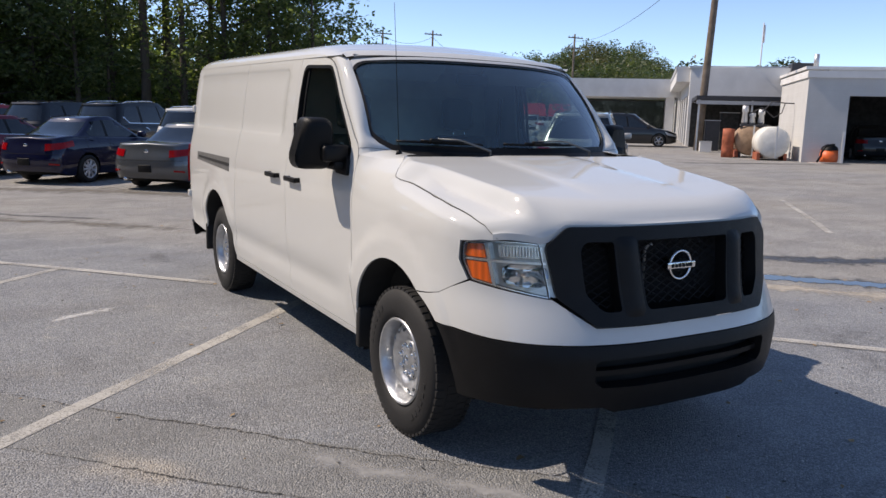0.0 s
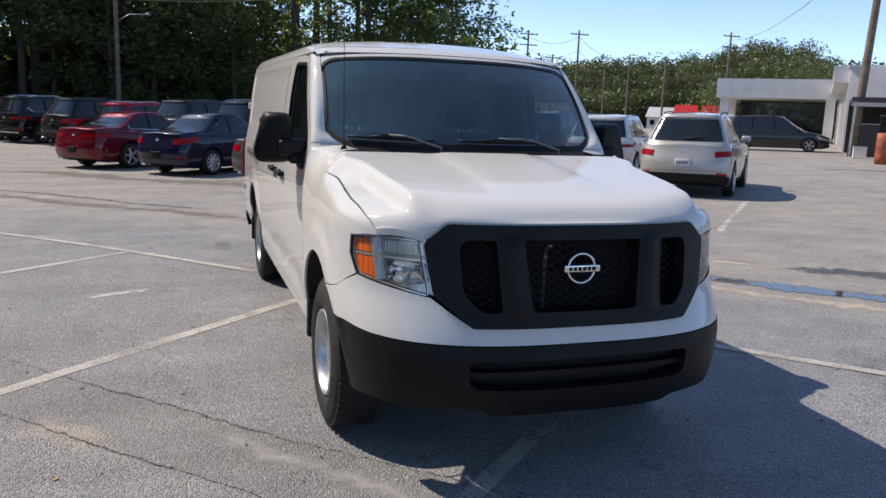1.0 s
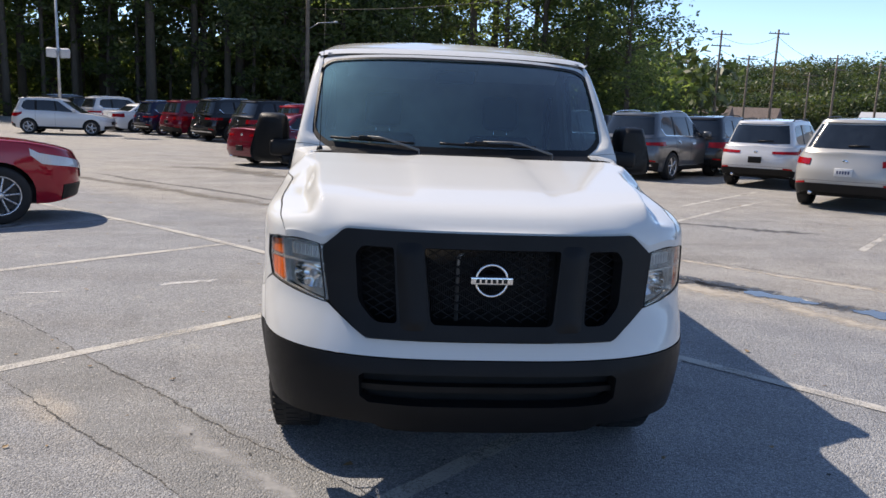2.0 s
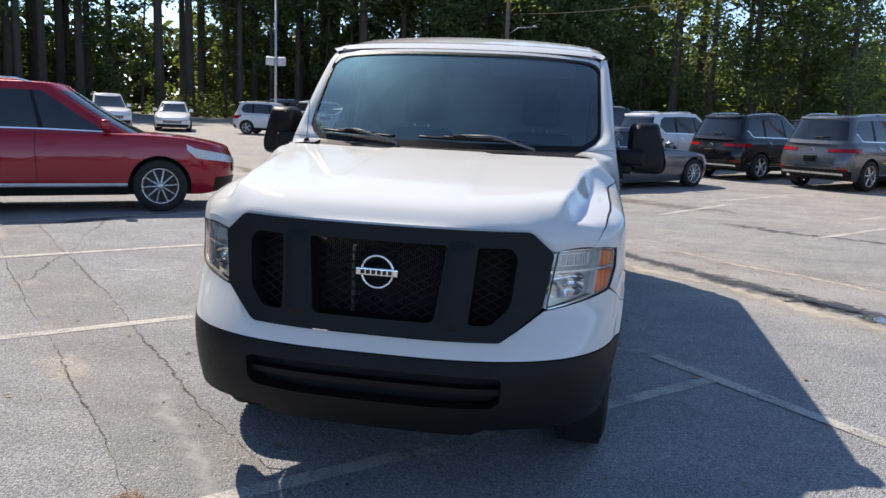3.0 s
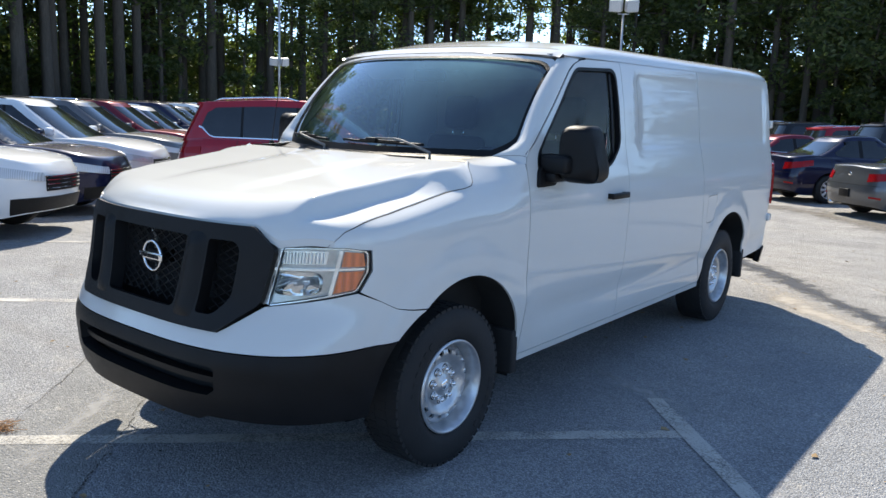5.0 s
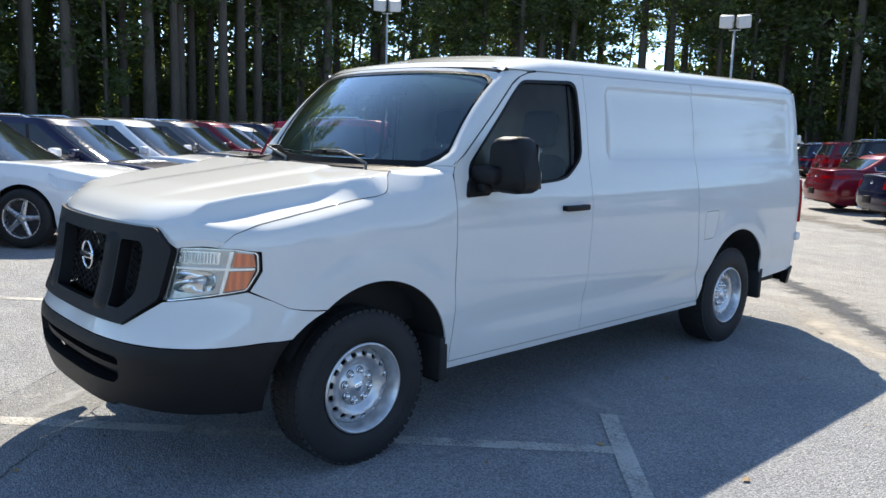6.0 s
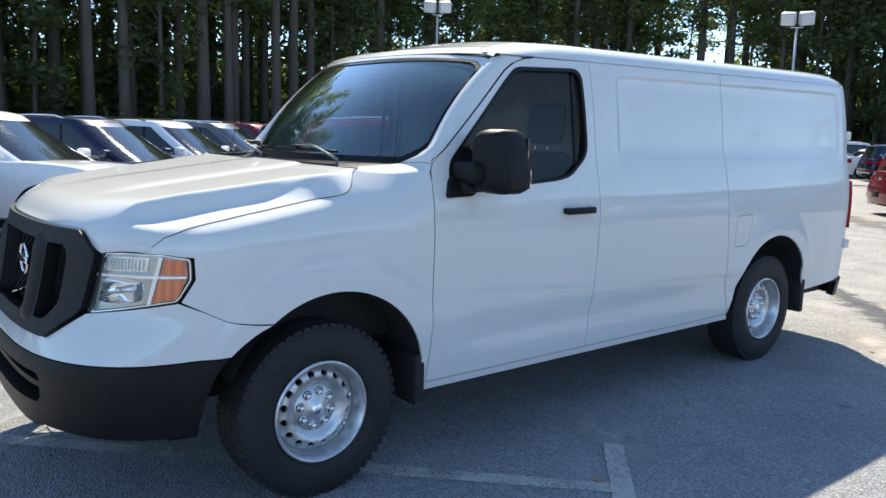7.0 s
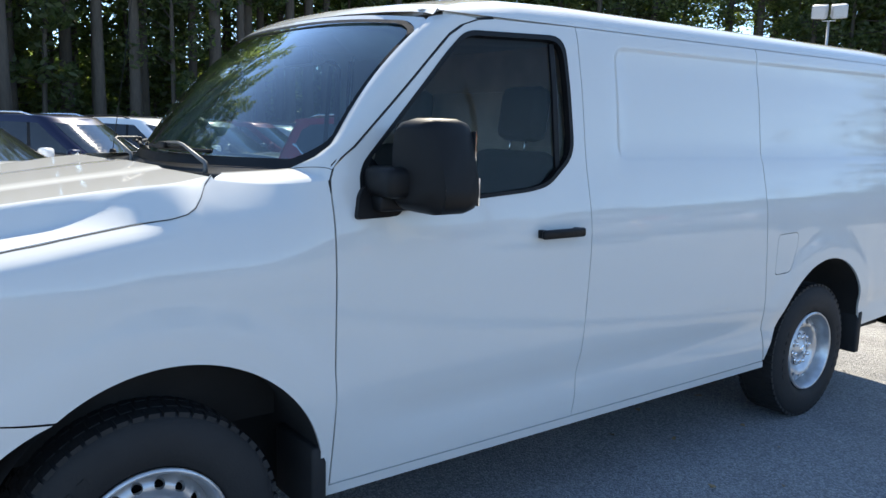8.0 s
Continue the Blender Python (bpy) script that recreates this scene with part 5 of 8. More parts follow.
def cab(van):
    bm = bmesh.new()
    box(bm, -0.88, 0.88, 2.02, 2.06, 0.46, 1.5)
    box(bm, -0.80, 0.80, 2.02, 2.06, 1.5, 1.99)
    part("bulkhead", bm, M["bulkhead"], van, "beige steel cab bulkhead", smooth=False)
    bm = bmesh.new()
    for z in (0.9, 1.2, 1.5, 1.78):
        box(bm, -0.8, 0.8, 2.005, 2.02, z, z + 0.02)
    part("bulkhead_rib", bm, M["bulkhead"], van, smooth=False)
    bm = bmesh.new()
    box(bm, -0.80, 0.80, 1.02, 2.02, 1.985, 2.005)
    part("headliner", bm, M["headliner"], van, smooth=False)
    bm = bmesh.new()
    box(bm, -0.86, 0.86, 0.60, 2.05, 0.46, 0.62)
    part("cab_floor", bm, M["trim_grey"], van, smooth=False)
    bm = bmesh.new()
    prof = [(0.36, 1.395), (0.55, 1.40), (0.72, 1.385), (0.80, 1.33), (0.80, 1.10), (0.62, 0.85), (0.36, 0.85)]
    rows = [[bm.verts.new((x, y, z - 0.02 * abs(x))) for y, z in prof] for x in (-0.86, -0.4, 0, 0.4, 0.86)]
    for a, b in zip(rows, rows[1:]):
        for j in range(len(prof) - 1):
            bm.faces.new((a[j], a[j + 1], b[j + 1], b[j]))
    bmesh.ops.recalc_face_normals(bm, faces=bm.faces)
    part("dashboard", bm, M["trim_grey"], van, "dark grey dashboard")
    bm = bmesh.new()
    m = Matrix.Translation((0.42, 0.93, 1.30)) @ Matrix.Rotation(radians(58), 4, "X")
    lathe(bm, [(0.185 + 0.016 * math.cos(a), 0.016 * math.sin(a)) for a in [2 * math.pi * i / 8 for i in range(8)]], 32, "Z", True, m)
    for a in (0, 120, 240):
        tube(bm, [m @ Vector((0, 0, -0.02)), m @ Vector((0.185 * math.cos(radians(a - 90)), 0.185 * math.sin(radians(a - 90)), 0))], 0.018, 8)
    part("steering_wheel", bm, M["black_plastic"], van)
    for s in (1, -1):
        st = new("seat")
        st.parent = van
        tagged(st, "dark grey cloth cab seat")
        sx = 0.44 * s
        bm = bmesh.new()
        box(bm, sx - 0.25, sx + 0.25, 1.15, 1.68, 0.78, 0.95, bevel=0.05)
        part("cushion", bm, M["seat"], st)
        bm = bmesh.new()
        box(bm, sx - 0.245, sx + 0.245, -0.065, 0.065, 0, 0.62, Matrix.Translation((0, 1.68, 0.90)) @ Matrix.Rotation(radians(-14), 4, "X"), 0.055)
        part("backrest", bm, M["seat"], st)
        bm = bmesh.new()
        box(bm, sx - 0.135, sx + 0.135, -0.05, 0.05, 0, 0.25, Matrix.Translation((0, 1.845, 1.545)) @ Matrix.Rotation(radians(-8), 4, "X"), 0.045)
        part("headrest", bm, M["seat"], st)
        for d in (-0.05, 0.05):
            bm = bmesh.new()
            tube(bm, [(sx + d, 1.82, 1.47), (sx + d, 1.84, 1.58)], 0.007, 6)
            part("headrest_post", bm, M["chrome"], st)
    bm = bmesh.new()
    box(bm, -0.12, 0.12, 0.93, 0.955, 1.845, 1.92, bevel=0.02)
    part("inner_mirror", bm, M["black_plastic"], van)
    for x0, x1 in ((-0.68, -0.15), (0.15, 0.68)):
        bm = bmesh.new()
        box(bm, x0, x1, -0.012, 0.012, -0.17, 0.0, Matrix.Translation((0, 1.02, 1.975)) @ Matrix.Rotation(radians(55), 4, "X"), 0.008)
        part("sun_visor", bm, M["headliner"], van)
    bm = bmesh.new()
    tube(bm, [(0.80, 1.80, 1.80), (0.78, 1.80, 1.3), (0.74, 1.76, 0.9)], [0.018, 0.02, 0.02], 6)
    part("seat_belt", bm, M["gap"], van)


def van_wheel(van, side, y):
    """Tyre, pressed steel wheel with a ring of holes, hub cover and eight nuts. Built about the axle, outside towards +x."""
    xc = 0.855 if y < 1 else 0.835
    m = Matrix.Translation((xc * side, y, 0.387)) @ (Matrix.Rotation(math.pi, 4, "Z") if side < 0 else Matrix.Identity(4)) @ Matrix.Rotation(radians(7 * y + 11), 4, "X")
    w = new("wheel")
    w.parent = van
    w.matrix_local = m
    tagged(w, "silver steel wheel with black tyre")
    bm = bmesh.new()
    prof = [(0.225, 0.10), (0.240, 0.118), (0.275, 0.128), (0.325, 0.126), (0.355, 0.116), (0.376, 0.102), (0.385, 0.085), (0.3875, 0.05), (0.3875, 0.0),
            (0.3875, -0.05), (0.385, -0.085), (0.37, -0.105), (0.32, -0.125), (0.26, -0.125), (0.222, -0.10)]
    lathe(bm, prof, 72, "X")
    tyre = part("tyre", bm, M["rubber"], w, "black all-terrain tyre")
    bm = bmesh.new()
    for k in range(56):
        a = 2 * math.pi * k / 56
        for x0, x1, r, da in ((0.058, 0.104, 0.386, 0.0), (-0.012, 0.044, 0.3875, 0.4), (-0.07, -0.024, 0.3875, 0.0), (-0.104, -0.08, 0.386, 0.4)):
            mm = Matrix.Rotation(a + da * 2 * math.pi / 56, 4, "X") @ Matrix.Translation((0, 0, r))
            box(bm, x0, x1, -0.0155, 0.0155, -0.012, 0.0025, mm)
    part("tread", bm, M["rubber"], tyre, smooth=False)
    for k in range(40):
        a = 2 * math.pi * k / 40
        if k % 20 in (3, 4, 5, 6, 7, 8):
            bm = bmesh.new()
            mm = Matrix.Rotation(a, 4, "X") @ Matrix.Translation((0.127, 0, 0.30))
            box(bm, 0, 0.003, -0.012, 0.012, -0.012, 0.014, mm)
            part("sidewall_mark", bm, M["rubber"], tyre, smooth=False)
    # rim barrel and disc with holes
    bm = bmesh.new()
    prof = [(0.228, 0.112), (0.222, 0.122), (0.214, 0.118), (0.205, 0.085), (0.196, 0.06), (0.192, 0.0), (0.195, -0.10)]
    lathe(bm, prof, 64, "X")
    part("rim", bm, M["steel"], w, "silver steel rim")
    disc = [(0.197 * math.cos(2 * math.pi * i / 64), 0.197 * math.sin(2 * math.pi * i / 64)) for i in range(64)]
    holes = []
    for k in range(16):
        a = 2 * math.pi * k / 16
        c, s = 0.164 * math.cos(a), 0.164 * math.sin(a)
        holes.append([(c + 0.0165 * math.cos(2 * math.pi * i / 12), s + 0.0165 * math.sin(2 * math.pi * i / 12)) for i in range(12)])
    def dish(p, q):
        r = math.hypot(p, q)
        x = soft_table([(0.0, 0.04), (0.085, 0.04), (0.105, 0.045), (0.135, 0.072), (0.15, 0.074), (0.178, 0.064), (0.197, 0.035)], r, 0.006)
        return Vector((x, p, q))
    part("wheel_disc", sheet(disc, holes, dish, 0.016, 0.012, (), lambda c: Vector((-1, 0, 0))), M["steel"], w)
    bm = bmesh.new()
    lathe(bm, [(0.001, 0.072), (0.03, 0.072), (0.036, 0.068), (0.06, 0.058), (0.098, 0.053), (0.104, 0.044)], 40, "X")
    hub = part("hub_cover", bm, M["steel"], w, "silver hub cover")
    bm = bmesh.new()
    lathe(bm, [(0.001, 0.0755), (0.025, 0.0755), (0.028, 0.071)], 24, "X")
    box(bm, 0.0755, 0.0765, -0.027, 0.027, -0.005, 0.005)
    part("hub_cap", bm, M["chrome"], hub)
    for k in range(8):
        a = 2 * math.pi * (k + 0.5) / 8
        mm = Matrix.Translation((0, 0.075 * math.cos(a), 0.075 * math.sin(a)))
        bm = bmesh.new()
        lathe(bm, [(0.001, 0.078), (0.009, 0.077), (0.0125, 0.070), (0.0125, 0.052)], 6, "X", m=mm)
        lathe(bm, [(0.020, 0.055), (0.019, 0.0605), (0.0165, 0.0605), (0.016, 0.053)], 14, "X", m=mm)
        part("wheel_nut", bm, M["chrome"], hub)
        # flat near-black disc on the hub: shade of the nut's recess as colour
        bm = bmesh.new()
        lathe(bm, [(0.001, 0.0572), (0.0215, 0.0572), (0.0235, 0.053)], 14, "X", m=mm)
        part("nut_pocket", bm, M["well"], hub, "dark disc for the shade round a wheel nut")
    # drum face near-black and close behind, to give the holes their shade
    bm = bmesh.new()
    lathe(bm, [(0.001, 0.015), (0.188, 0.015), (0.188, -0.1), (0.19, -0.1)], 32, "X")
    part("brake_drum", bm, M["well"], w)


build_van()

# ---- parked cars: each built forward along +x, rear axle over its origin ----
class Shape:
    """The outside of a car: a lower body and a glasshouse, both round in plan."""

    def __init__(self, s):
        self.s = s
        self.rn, self.fn = 3.0, 2.6
        self.rr, self.fr = s.get("rear_round", 0.42), s.get("front_round", 0.75)

    def c_at(self, x):
        """The coordinate round the plan of a place x along the side."""
        L = self.s["L"]
        if x < self.rr:
            return 0.2 * (2 / math.pi) * math.acos(max(0, 1 - x / self.rr) ** (self.rn / 2))
        if x > L - self.fr:
            return 1 - 0.2 * (2 / math.pi) * math.acos(max(0, 1 - (L - x) / self.fr) ** (self.fn / 2))
        return 0.2 + 0.6 * (x - self.rr) / (L - self.rr - self.fr)

    def c_rear(self, k):
        return 0.2 * (2 / math.pi) * math.asin(min(1, k) ** (self.rn / 2))

    def c_front(self, k):
        return 1 - 0.2 * (2 / math.pi) * math.asin(min(1, k) ** (self.fn / 2))

    def plan(self, c, L, rr, fr):
        if c < 0.2:
            a = c / 0.2 * math.pi / 2
            return rr * (1 - math.cos(a) ** (2 / self.rn)), math.sin(a) ** (2 / self.rn)
        if c > 0.8:
            a = (1 - c) / 0.2 * math.pi / 2
            return L - fr * (1 - max(0, math.cos(a)) ** (2 / self.fn)), max(0, math.sin(a)) ** (2 / self.fn)
        return rr + (L - rr - fr) * (c - 0.2) / 0.6, 1.0

    def lower(self, c, f, side=1, off=0.0):
        s = self.s
        x, k = self.plan(c, s["L"], self.rr, self.fr)
        top = soft_table(s["top"], x, 0.05)
        bot = s["gc"] + 0.06 * sstep(s["L"] - 0.5, s["L"], x) + 0.10 * (1 - sstep(0, 0.45, x))
        for ax in (s["ro"], s["ro"] + s["wb"]):
            d = x - ax
            ra = s["r"] + 0.055
            if abs(d) < ra:
                bot = max(bot, s["r"] + math.sqrt(ra * ra - d * d))
        z = bot + (top - bot) * f
        g = (z - s["gc"]) / (s["belt"] - s["gc"])
        w = lerp_table([(0, 0.93), (0.15, 0.975), (0.35, 0.995), (0.55, 1.0), (0.75, 0.985), (0.9, 0.955), (1.0, 0.905)], g)
        hw = (s["W"] / 2) * w * k + off * (0.3 + 0.7 * k)
        rear_lean = s.get("rear_lean", 0.10)
        e = 1 - sstep(0, 0.8, x)
        x += e * (rear_lean * sstep(0.45, 1.0, g) + 0.07 * (1 - sstep(0.0, 0.35, g)))
        e = sstep(s["L"] - 0.9, s["L"], x)
        x -= e * (0.16 * sstep(0.5, 1.0, g) + 0.05 * (1 - sstep(0, 0.3, g)))
        x += off * (1 if c > 0.9 else -1 if c < 0.1 else 0)
        return Vector((x - s["ro"], hw * side, z))

    def house(self, c, f, side=1, off=0.0):
        s = self.s
        w0, w1, r1, r0 = s["house"]
        front, rear = w0 + (w1 - w0) * f, r0 + (r1 - r0) * f
        L = front - rear
        x, k = self.plan(c, L, 0.30, 0.42)
        # the front and rear bow out a little
        x += rear
        hw = s["W"] / 2 * (0.885 + (s.get("roof_w", 0.70) - 0.885) * f ** 1.25) * k + off * (0.4 + 0.6 * k)
        zb = soft_table(s["top"], x, 0.03) - 0.03
        zr = soft_table(s["roof"], x, 0.08)
        x += off * (1 if c > 0.9 else -1 if c < 0.1 else 0)
        return Vector((x - s["ro"], hw * side, zb + (zr - zb) * f + off * 0.5))


    def upright(self, c, f, side=1, off=0.0):
        """As house(), but with the lines between side windows nearly upright."""
        w0, w1, r1, r0 = self.s["house"]

        def ends(g):
            return r0 + (r1 - r0) * g, (w0 + (w1 - w0) * g) - (r0 + (r1 - r0) * g)
        (ra, la), (rb, lb) = ends(0.1), ends(f)
        x = ra + 0.30 + (la - 0.72) * (c - 0.2) / 0.6
        even = 0.2 + 0.6 * (x - rb - 0.30) / (lb - 0.72)
        t = (c - 0.215) / 0.57
        k = 0.8 * sstep(0.0, 0.3, t) * (1 - sstep(0.65, 1.0, t))
        return self.house(c + (even - c) * k, f, side, off)


def loft(fn, cs, fs, crown=0.0, cap=True):
    bm = bmesh.new()
    ring = [(c, 1) for c in cs] + [(c, -1) for c in reversed(cs)]
    rows = [[bm.verts.new(fn(c, f, s)) for c, s in ring] for f in fs]
    n = len(ring)
    for a, b in zip(rows, rows[1:]):
        for i in range(n):
            bm.faces.new((a[i], a[(i + 1) % n], b[(i + 1) % n], b[i]))
    if cap:
        top = rows[-1]
        m = len(cs)
        prev = None
        for i in range(m):
            l, r = top[i], top[n - 1 - i]
            w = abs(l.co.y - r.co.y) / 2
            line = [l] + [bm.verts.new(l.co.lerp(r.co, t) + Vector((0, 0, crown * (1 - (2 * t - 1) ** 2) * min(1, w / 0.5)))) for t in (0.12, 0.3, 0.5, 0.7, 0.88)] + [r]
            if prev:
                for j in range(6):
                    bm.faces.new((prev[j], line[j], line[j + 1], prev[j + 1]))
            prev = line
    bmesh.ops.remove_doubles(bm, verts=bm.verts, dist=0.0004)
    bmesh.ops.recalc_face_normals(bm, faces=bm.faces)
    return bm


def skin(fn, c0, c1, f0, f1, off, sides=(1,), k=8, j=3, depth=0.012, both=False):
    """A piece that lies on a car's skin, proud of it; both: one piece across the middle."""
    bm = bmesh.new()
    for s in sides:
        cols = [c0 + (c1 - c0) * i / k for i in range(k + 1)]
        seq = [(c, s) for c in cols]
        if both:
            seq = [(c, 1) for c in cols] + [(c, -1) for c in reversed(cols)]
        rows = []
        for t in range(j + 1):
            row = []
            for i, (c, sd) in enumerate(seq):
                e = i / (len(seq) - 1)
                lo, hi = (f0(e), f1(e)) if callable(f0) else (f0, f1)
                row.append(bm.verts.new(fn(c, lo + (hi - lo) * t / j, sd, off)))
            rows.append(row)
        for a, b in zip(rows, rows[1:]):
            for i in range(len(seq) - 1):
                bm.faces.new((a[i], a[i + 1], b[i + 1], b[i]))
    bmesh.ops.remove_doubles(bm, verts=bm.verts, dist=0.0004)
    bmesh.ops.recalc_face_normals(bm, faces=bm.faces)
    mid = sum((v.co for v in bm.verts), Vector()) / len(bm.verts)
    f = bm.faces[len(bm.faces) // 2] if len(bm.faces) else None
    tot = sum(fc.normal.dot(fc.calc_center_median() - Vector((1.3, 0, 0.7))) for fc in bm.faces)
    if tot < 0:
        bmesh.ops.reverse_faces(bm, faces=bm.faces)
    bm.normal_update()
    for e in [e for e in bm.edges if len(e.link_faces) == 1]:
        a, b = e.link_loops[0].vert, e.link_loops[0].link_loop_next.vert
        bm.faces.new((bm.verts.new(b.co), bm.verts.new(a.co), bm.verts.new(a.co - a.normal * depth), bm.verts.new(b.co - b.normal * depth)))
    return bm


def spoke_mesh(bm, r, n, width, taper, twin=0.0):
    for k in range(n):
        for d in ((-twin, twin) if twin else (0,)):
            a = 2 * math.pi * k / n + d
            m = Matrix.Rotation(a, 4, "Y")
            vs = []
            for rr, w in ((0.05, width), (r * 0.6, width * 0.8), (r * 0.97, width * taper)):
                x = -0.012 - 0.02 * (1 - rr / r)
                vs.append([bm.verts.new(m @ Vector((s * w / 2, yy, rr))) for s, yy in ((-1, x + 0.02), (-0.6, x), (0.6, x), (1, x + 0.02))])
            for u, v in zip(vs, vs[1:]):
                for i in range(3):
                    bm.faces.new((u[i], u[i + 1], v[i + 1], v[i]))
    bmesh.ops.recalc_face_normals(bm, faces=bm.faces)


WHEEL_MESHES = {}


def car_wheel(car, x, y, side, r, style):
    """A wheel whose outer face looks to -y in its own axes."""
    key = (round(r, 3), style)
    if key not in WHEEL_MESHES:
        rim = r * 0.66
        bm = bmesh.new()
        lathe(bm, [(rim, -0.02), (rim + 0.02, -0.032), (r - 0.035, -0.03), (r - 0.008, -0.012), (r, 0.02), (r, 0.16), (r - 0.02, 0.2), (rim, 0.2)], 36, "Y")
        bmesh.ops.recalc_face_normals(bm, faces=bm.faces)
        tyre = fill(bm, "tyre", M["rubber"])
        bm = bmesh.new()
        lathe(bm, [(rim + 0.006, -0.028), (rim - 0.006, -0.03), (rim - 0.012, -0.012), (rim - 0.02, 0.1), (rim - 0.02, 0.19)], 36, "Y")
        n, w, tp, twin = {"five": (5, 0.075, 0.8, 0.0), "ten": (10, 0.032, 0.9, 0.0), "twin": (5, 0.04, 0.9, 0.16), "cover": (9, 0.07, 1.0, 0.0)}[style]
        spoke_mesh(bm, rim, n, w, tp, twin)
        lathe(bm, [(0.001, -0.03), (0.035, -0.03), (0.05, -0.018), (0.06, 0.0)], 16, "Y")
        rimm = fill(bm, "rim", M["cover"] if style == "cover" else M["alloy"])
        bm = bmesh.new()
        lathe(bm, [(0.001, 0.05), (rim - 0.02, 0.05)], 24, "Y")
        back = fill(bm, "brake", M["brake"])
        WHEEL_MESHES[key] = (tyre, rimm, back)
    w = new("wheel")
    w.parent = car
    w.matrix_local = pose(x, y, r, 0, 0, 0 if side < 0 else 180) @ Matrix.Rotation(radians(37 * x + 13 * side), 4, "Y")
    for name, me in zip(("tyre", "rim", "brake"), WHEEL_MESHES[key]):
        o = new(name, me)
        o.parent = w


M["alloy"] = plain("alloy wheel", (0.55, 0.55, 0.56), 0.28, 0.85, vary=0.1)
M["cover"] = plain("wheel cover", (0.6, 0.6, 0.61), 0.35, 0.5, vary=0.1)
M["brake"] = plain("brake disc", (0.05, 0.05, 0.05), 0.6, 0.4)
M["plate"] = plain("number plate", (0.62, 0.63, 0.64), 0.4, vary=0.06, scale=30)
M["plate_ink"] = plain("plate ink", (0.06, 0.08, 0.16), 0.5)
PAINTS = {
    "blue": paint("dark blue paint", (0.002, 0.004, 0.030), 0.1, 0.4, 0.0),
    "red": paint("red paint", (0.16, 0.002, 0.014), 0.25, 0.35, 0.01),
    "bright_red": paint("bright red paint", (0.33, 0.005, 0.018), 0.2, 0.35, 0.01),
    "silver": paint("silver paint", (0.44, 0.43, 0.405), 0.35, 0.4, 0.06),
    "grey": paint("grey paint", (0.115, 0.122, 0.132), 0.6, 0.34, 0.05),
    "black": paint("black paint", (0.005, 0.005, 0.006), 0.0, 0.4, 0.004),
    "dark": paint("charcoal paint", (0.020, 0.021, 0.024), 0.2, 0.4, 0.01),
    "navy": paint("navy paint", (0.005, 0.007, 0.035), 0.2, 0.4, 0.005),
    "white": paint("car white paint", (0.76, 0.77, 0.77), 0.0, 0.35, 0.08),
    "pale": paint("pale silver paint", (0.60, 0.605, 0.61), 0.25, 0.4, 0.06),
}

SUV = dict(L=4.70, W=1.84, wb=2.67, ro=1.0, gc=0.24, r=0.36, belt=1.12, rear_lean=0.12, front_round=0.62,
           top=[(0, 1.10), (0.6, 1.13), (2.0, 1.10), (3.1, 1.07), (3.55, 1.05), (4.1, 1.0), (4.5, 0.93), (4.7, 0.86)],
           roof=[(0.1, 1.62), (0.5, 1.70), (1.6, 1.745), (2.3, 1.73), (2.8, 1.64), (3.6, 1.42)],
           house=(3.60, 2.52, 0.36, 0.10), windows=((0.42, 1.12), (1.22, 2.02), (2.08, 2.86)), hatch=True, rail=True, style="five", clad=True)
BIG_SUV = dict(SUV, L=4.72, W=1.90, wb=2.70, r=0.37, ro=0.98, roof_w=0.64, rear_round=0.55, house=(3.60, 2.52, 0.52, 0.14))
SEDAN = dict(L=4.50, W=1.72, wb=2.60, ro=0.98, gc=0.18, r=0.31, belt=0.98, rear_lean=0.10, rear_round=0.38,
             top=[(0, 0.98), (0.5, 1.03), (0.9, 1.03), (1.6, 0.99), (2.9, 0.95), (3.4, 0.92), (4.0, 0.82), (4.5, 0.66)],
             roof=[(0.6, 1.15), (1.1, 1.36), (1.6, 1.455), (2.1, 1.46), (2.6, 1.38), (3.3, 1.1)],
             house=(3.36, 2.35, 1.28, 0.52), windows=((0.98, 1.62), (1.70, 2.62)), hatch=False, rail=False, style="cover", clad=False, roof_w=0.66)
COUPE = dict(SEDAN, L=4.66, W=1.85, wb=2.85, ro=0.95, r=0.335, gc=0.16, belt=0.96, style="ten",
             top=[(0, 0.96), (0.5, 1.0), (0.9, 0.99), (1.6, 0.95), (2.9, 0.92), (3.4, 0.88), (4.1, 0.80), (4.66, 0.64)],
             roof=[(0.7, 1.1), (1.2, 1.32), (1.7, 1.385), (2.1, 1.39), (2.6, 1.31), (3.3, 1.05)],
             house=(3.42, 2.32, 1.45, 0.80), windows=((1.12, 1.58), (1.62, 2.62)))
MID_SEDAN = dict(SEDAN, L=4.92, W=1.85, wb=2.83, ro=1.10, r=0.335, style="five",
                 top=[(0, 1.02), (0.5, 1.06), (1.0, 1.05), (1.8, 1.0), (3.1, 0.95), (3.7, 0.92), (4.4, 0.82), (4.92, 0.66)],
                 roof=[(0.6, 1.12), (1.2, 1.36), (1.8, 1.46), (2.3, 1.46), (2.9, 1.37), (3.6, 1.1)],
                 house=(3.66, 2.55, 1.35, 0.55), windows=((1.02, 1.75), (1.83, 2.85)))
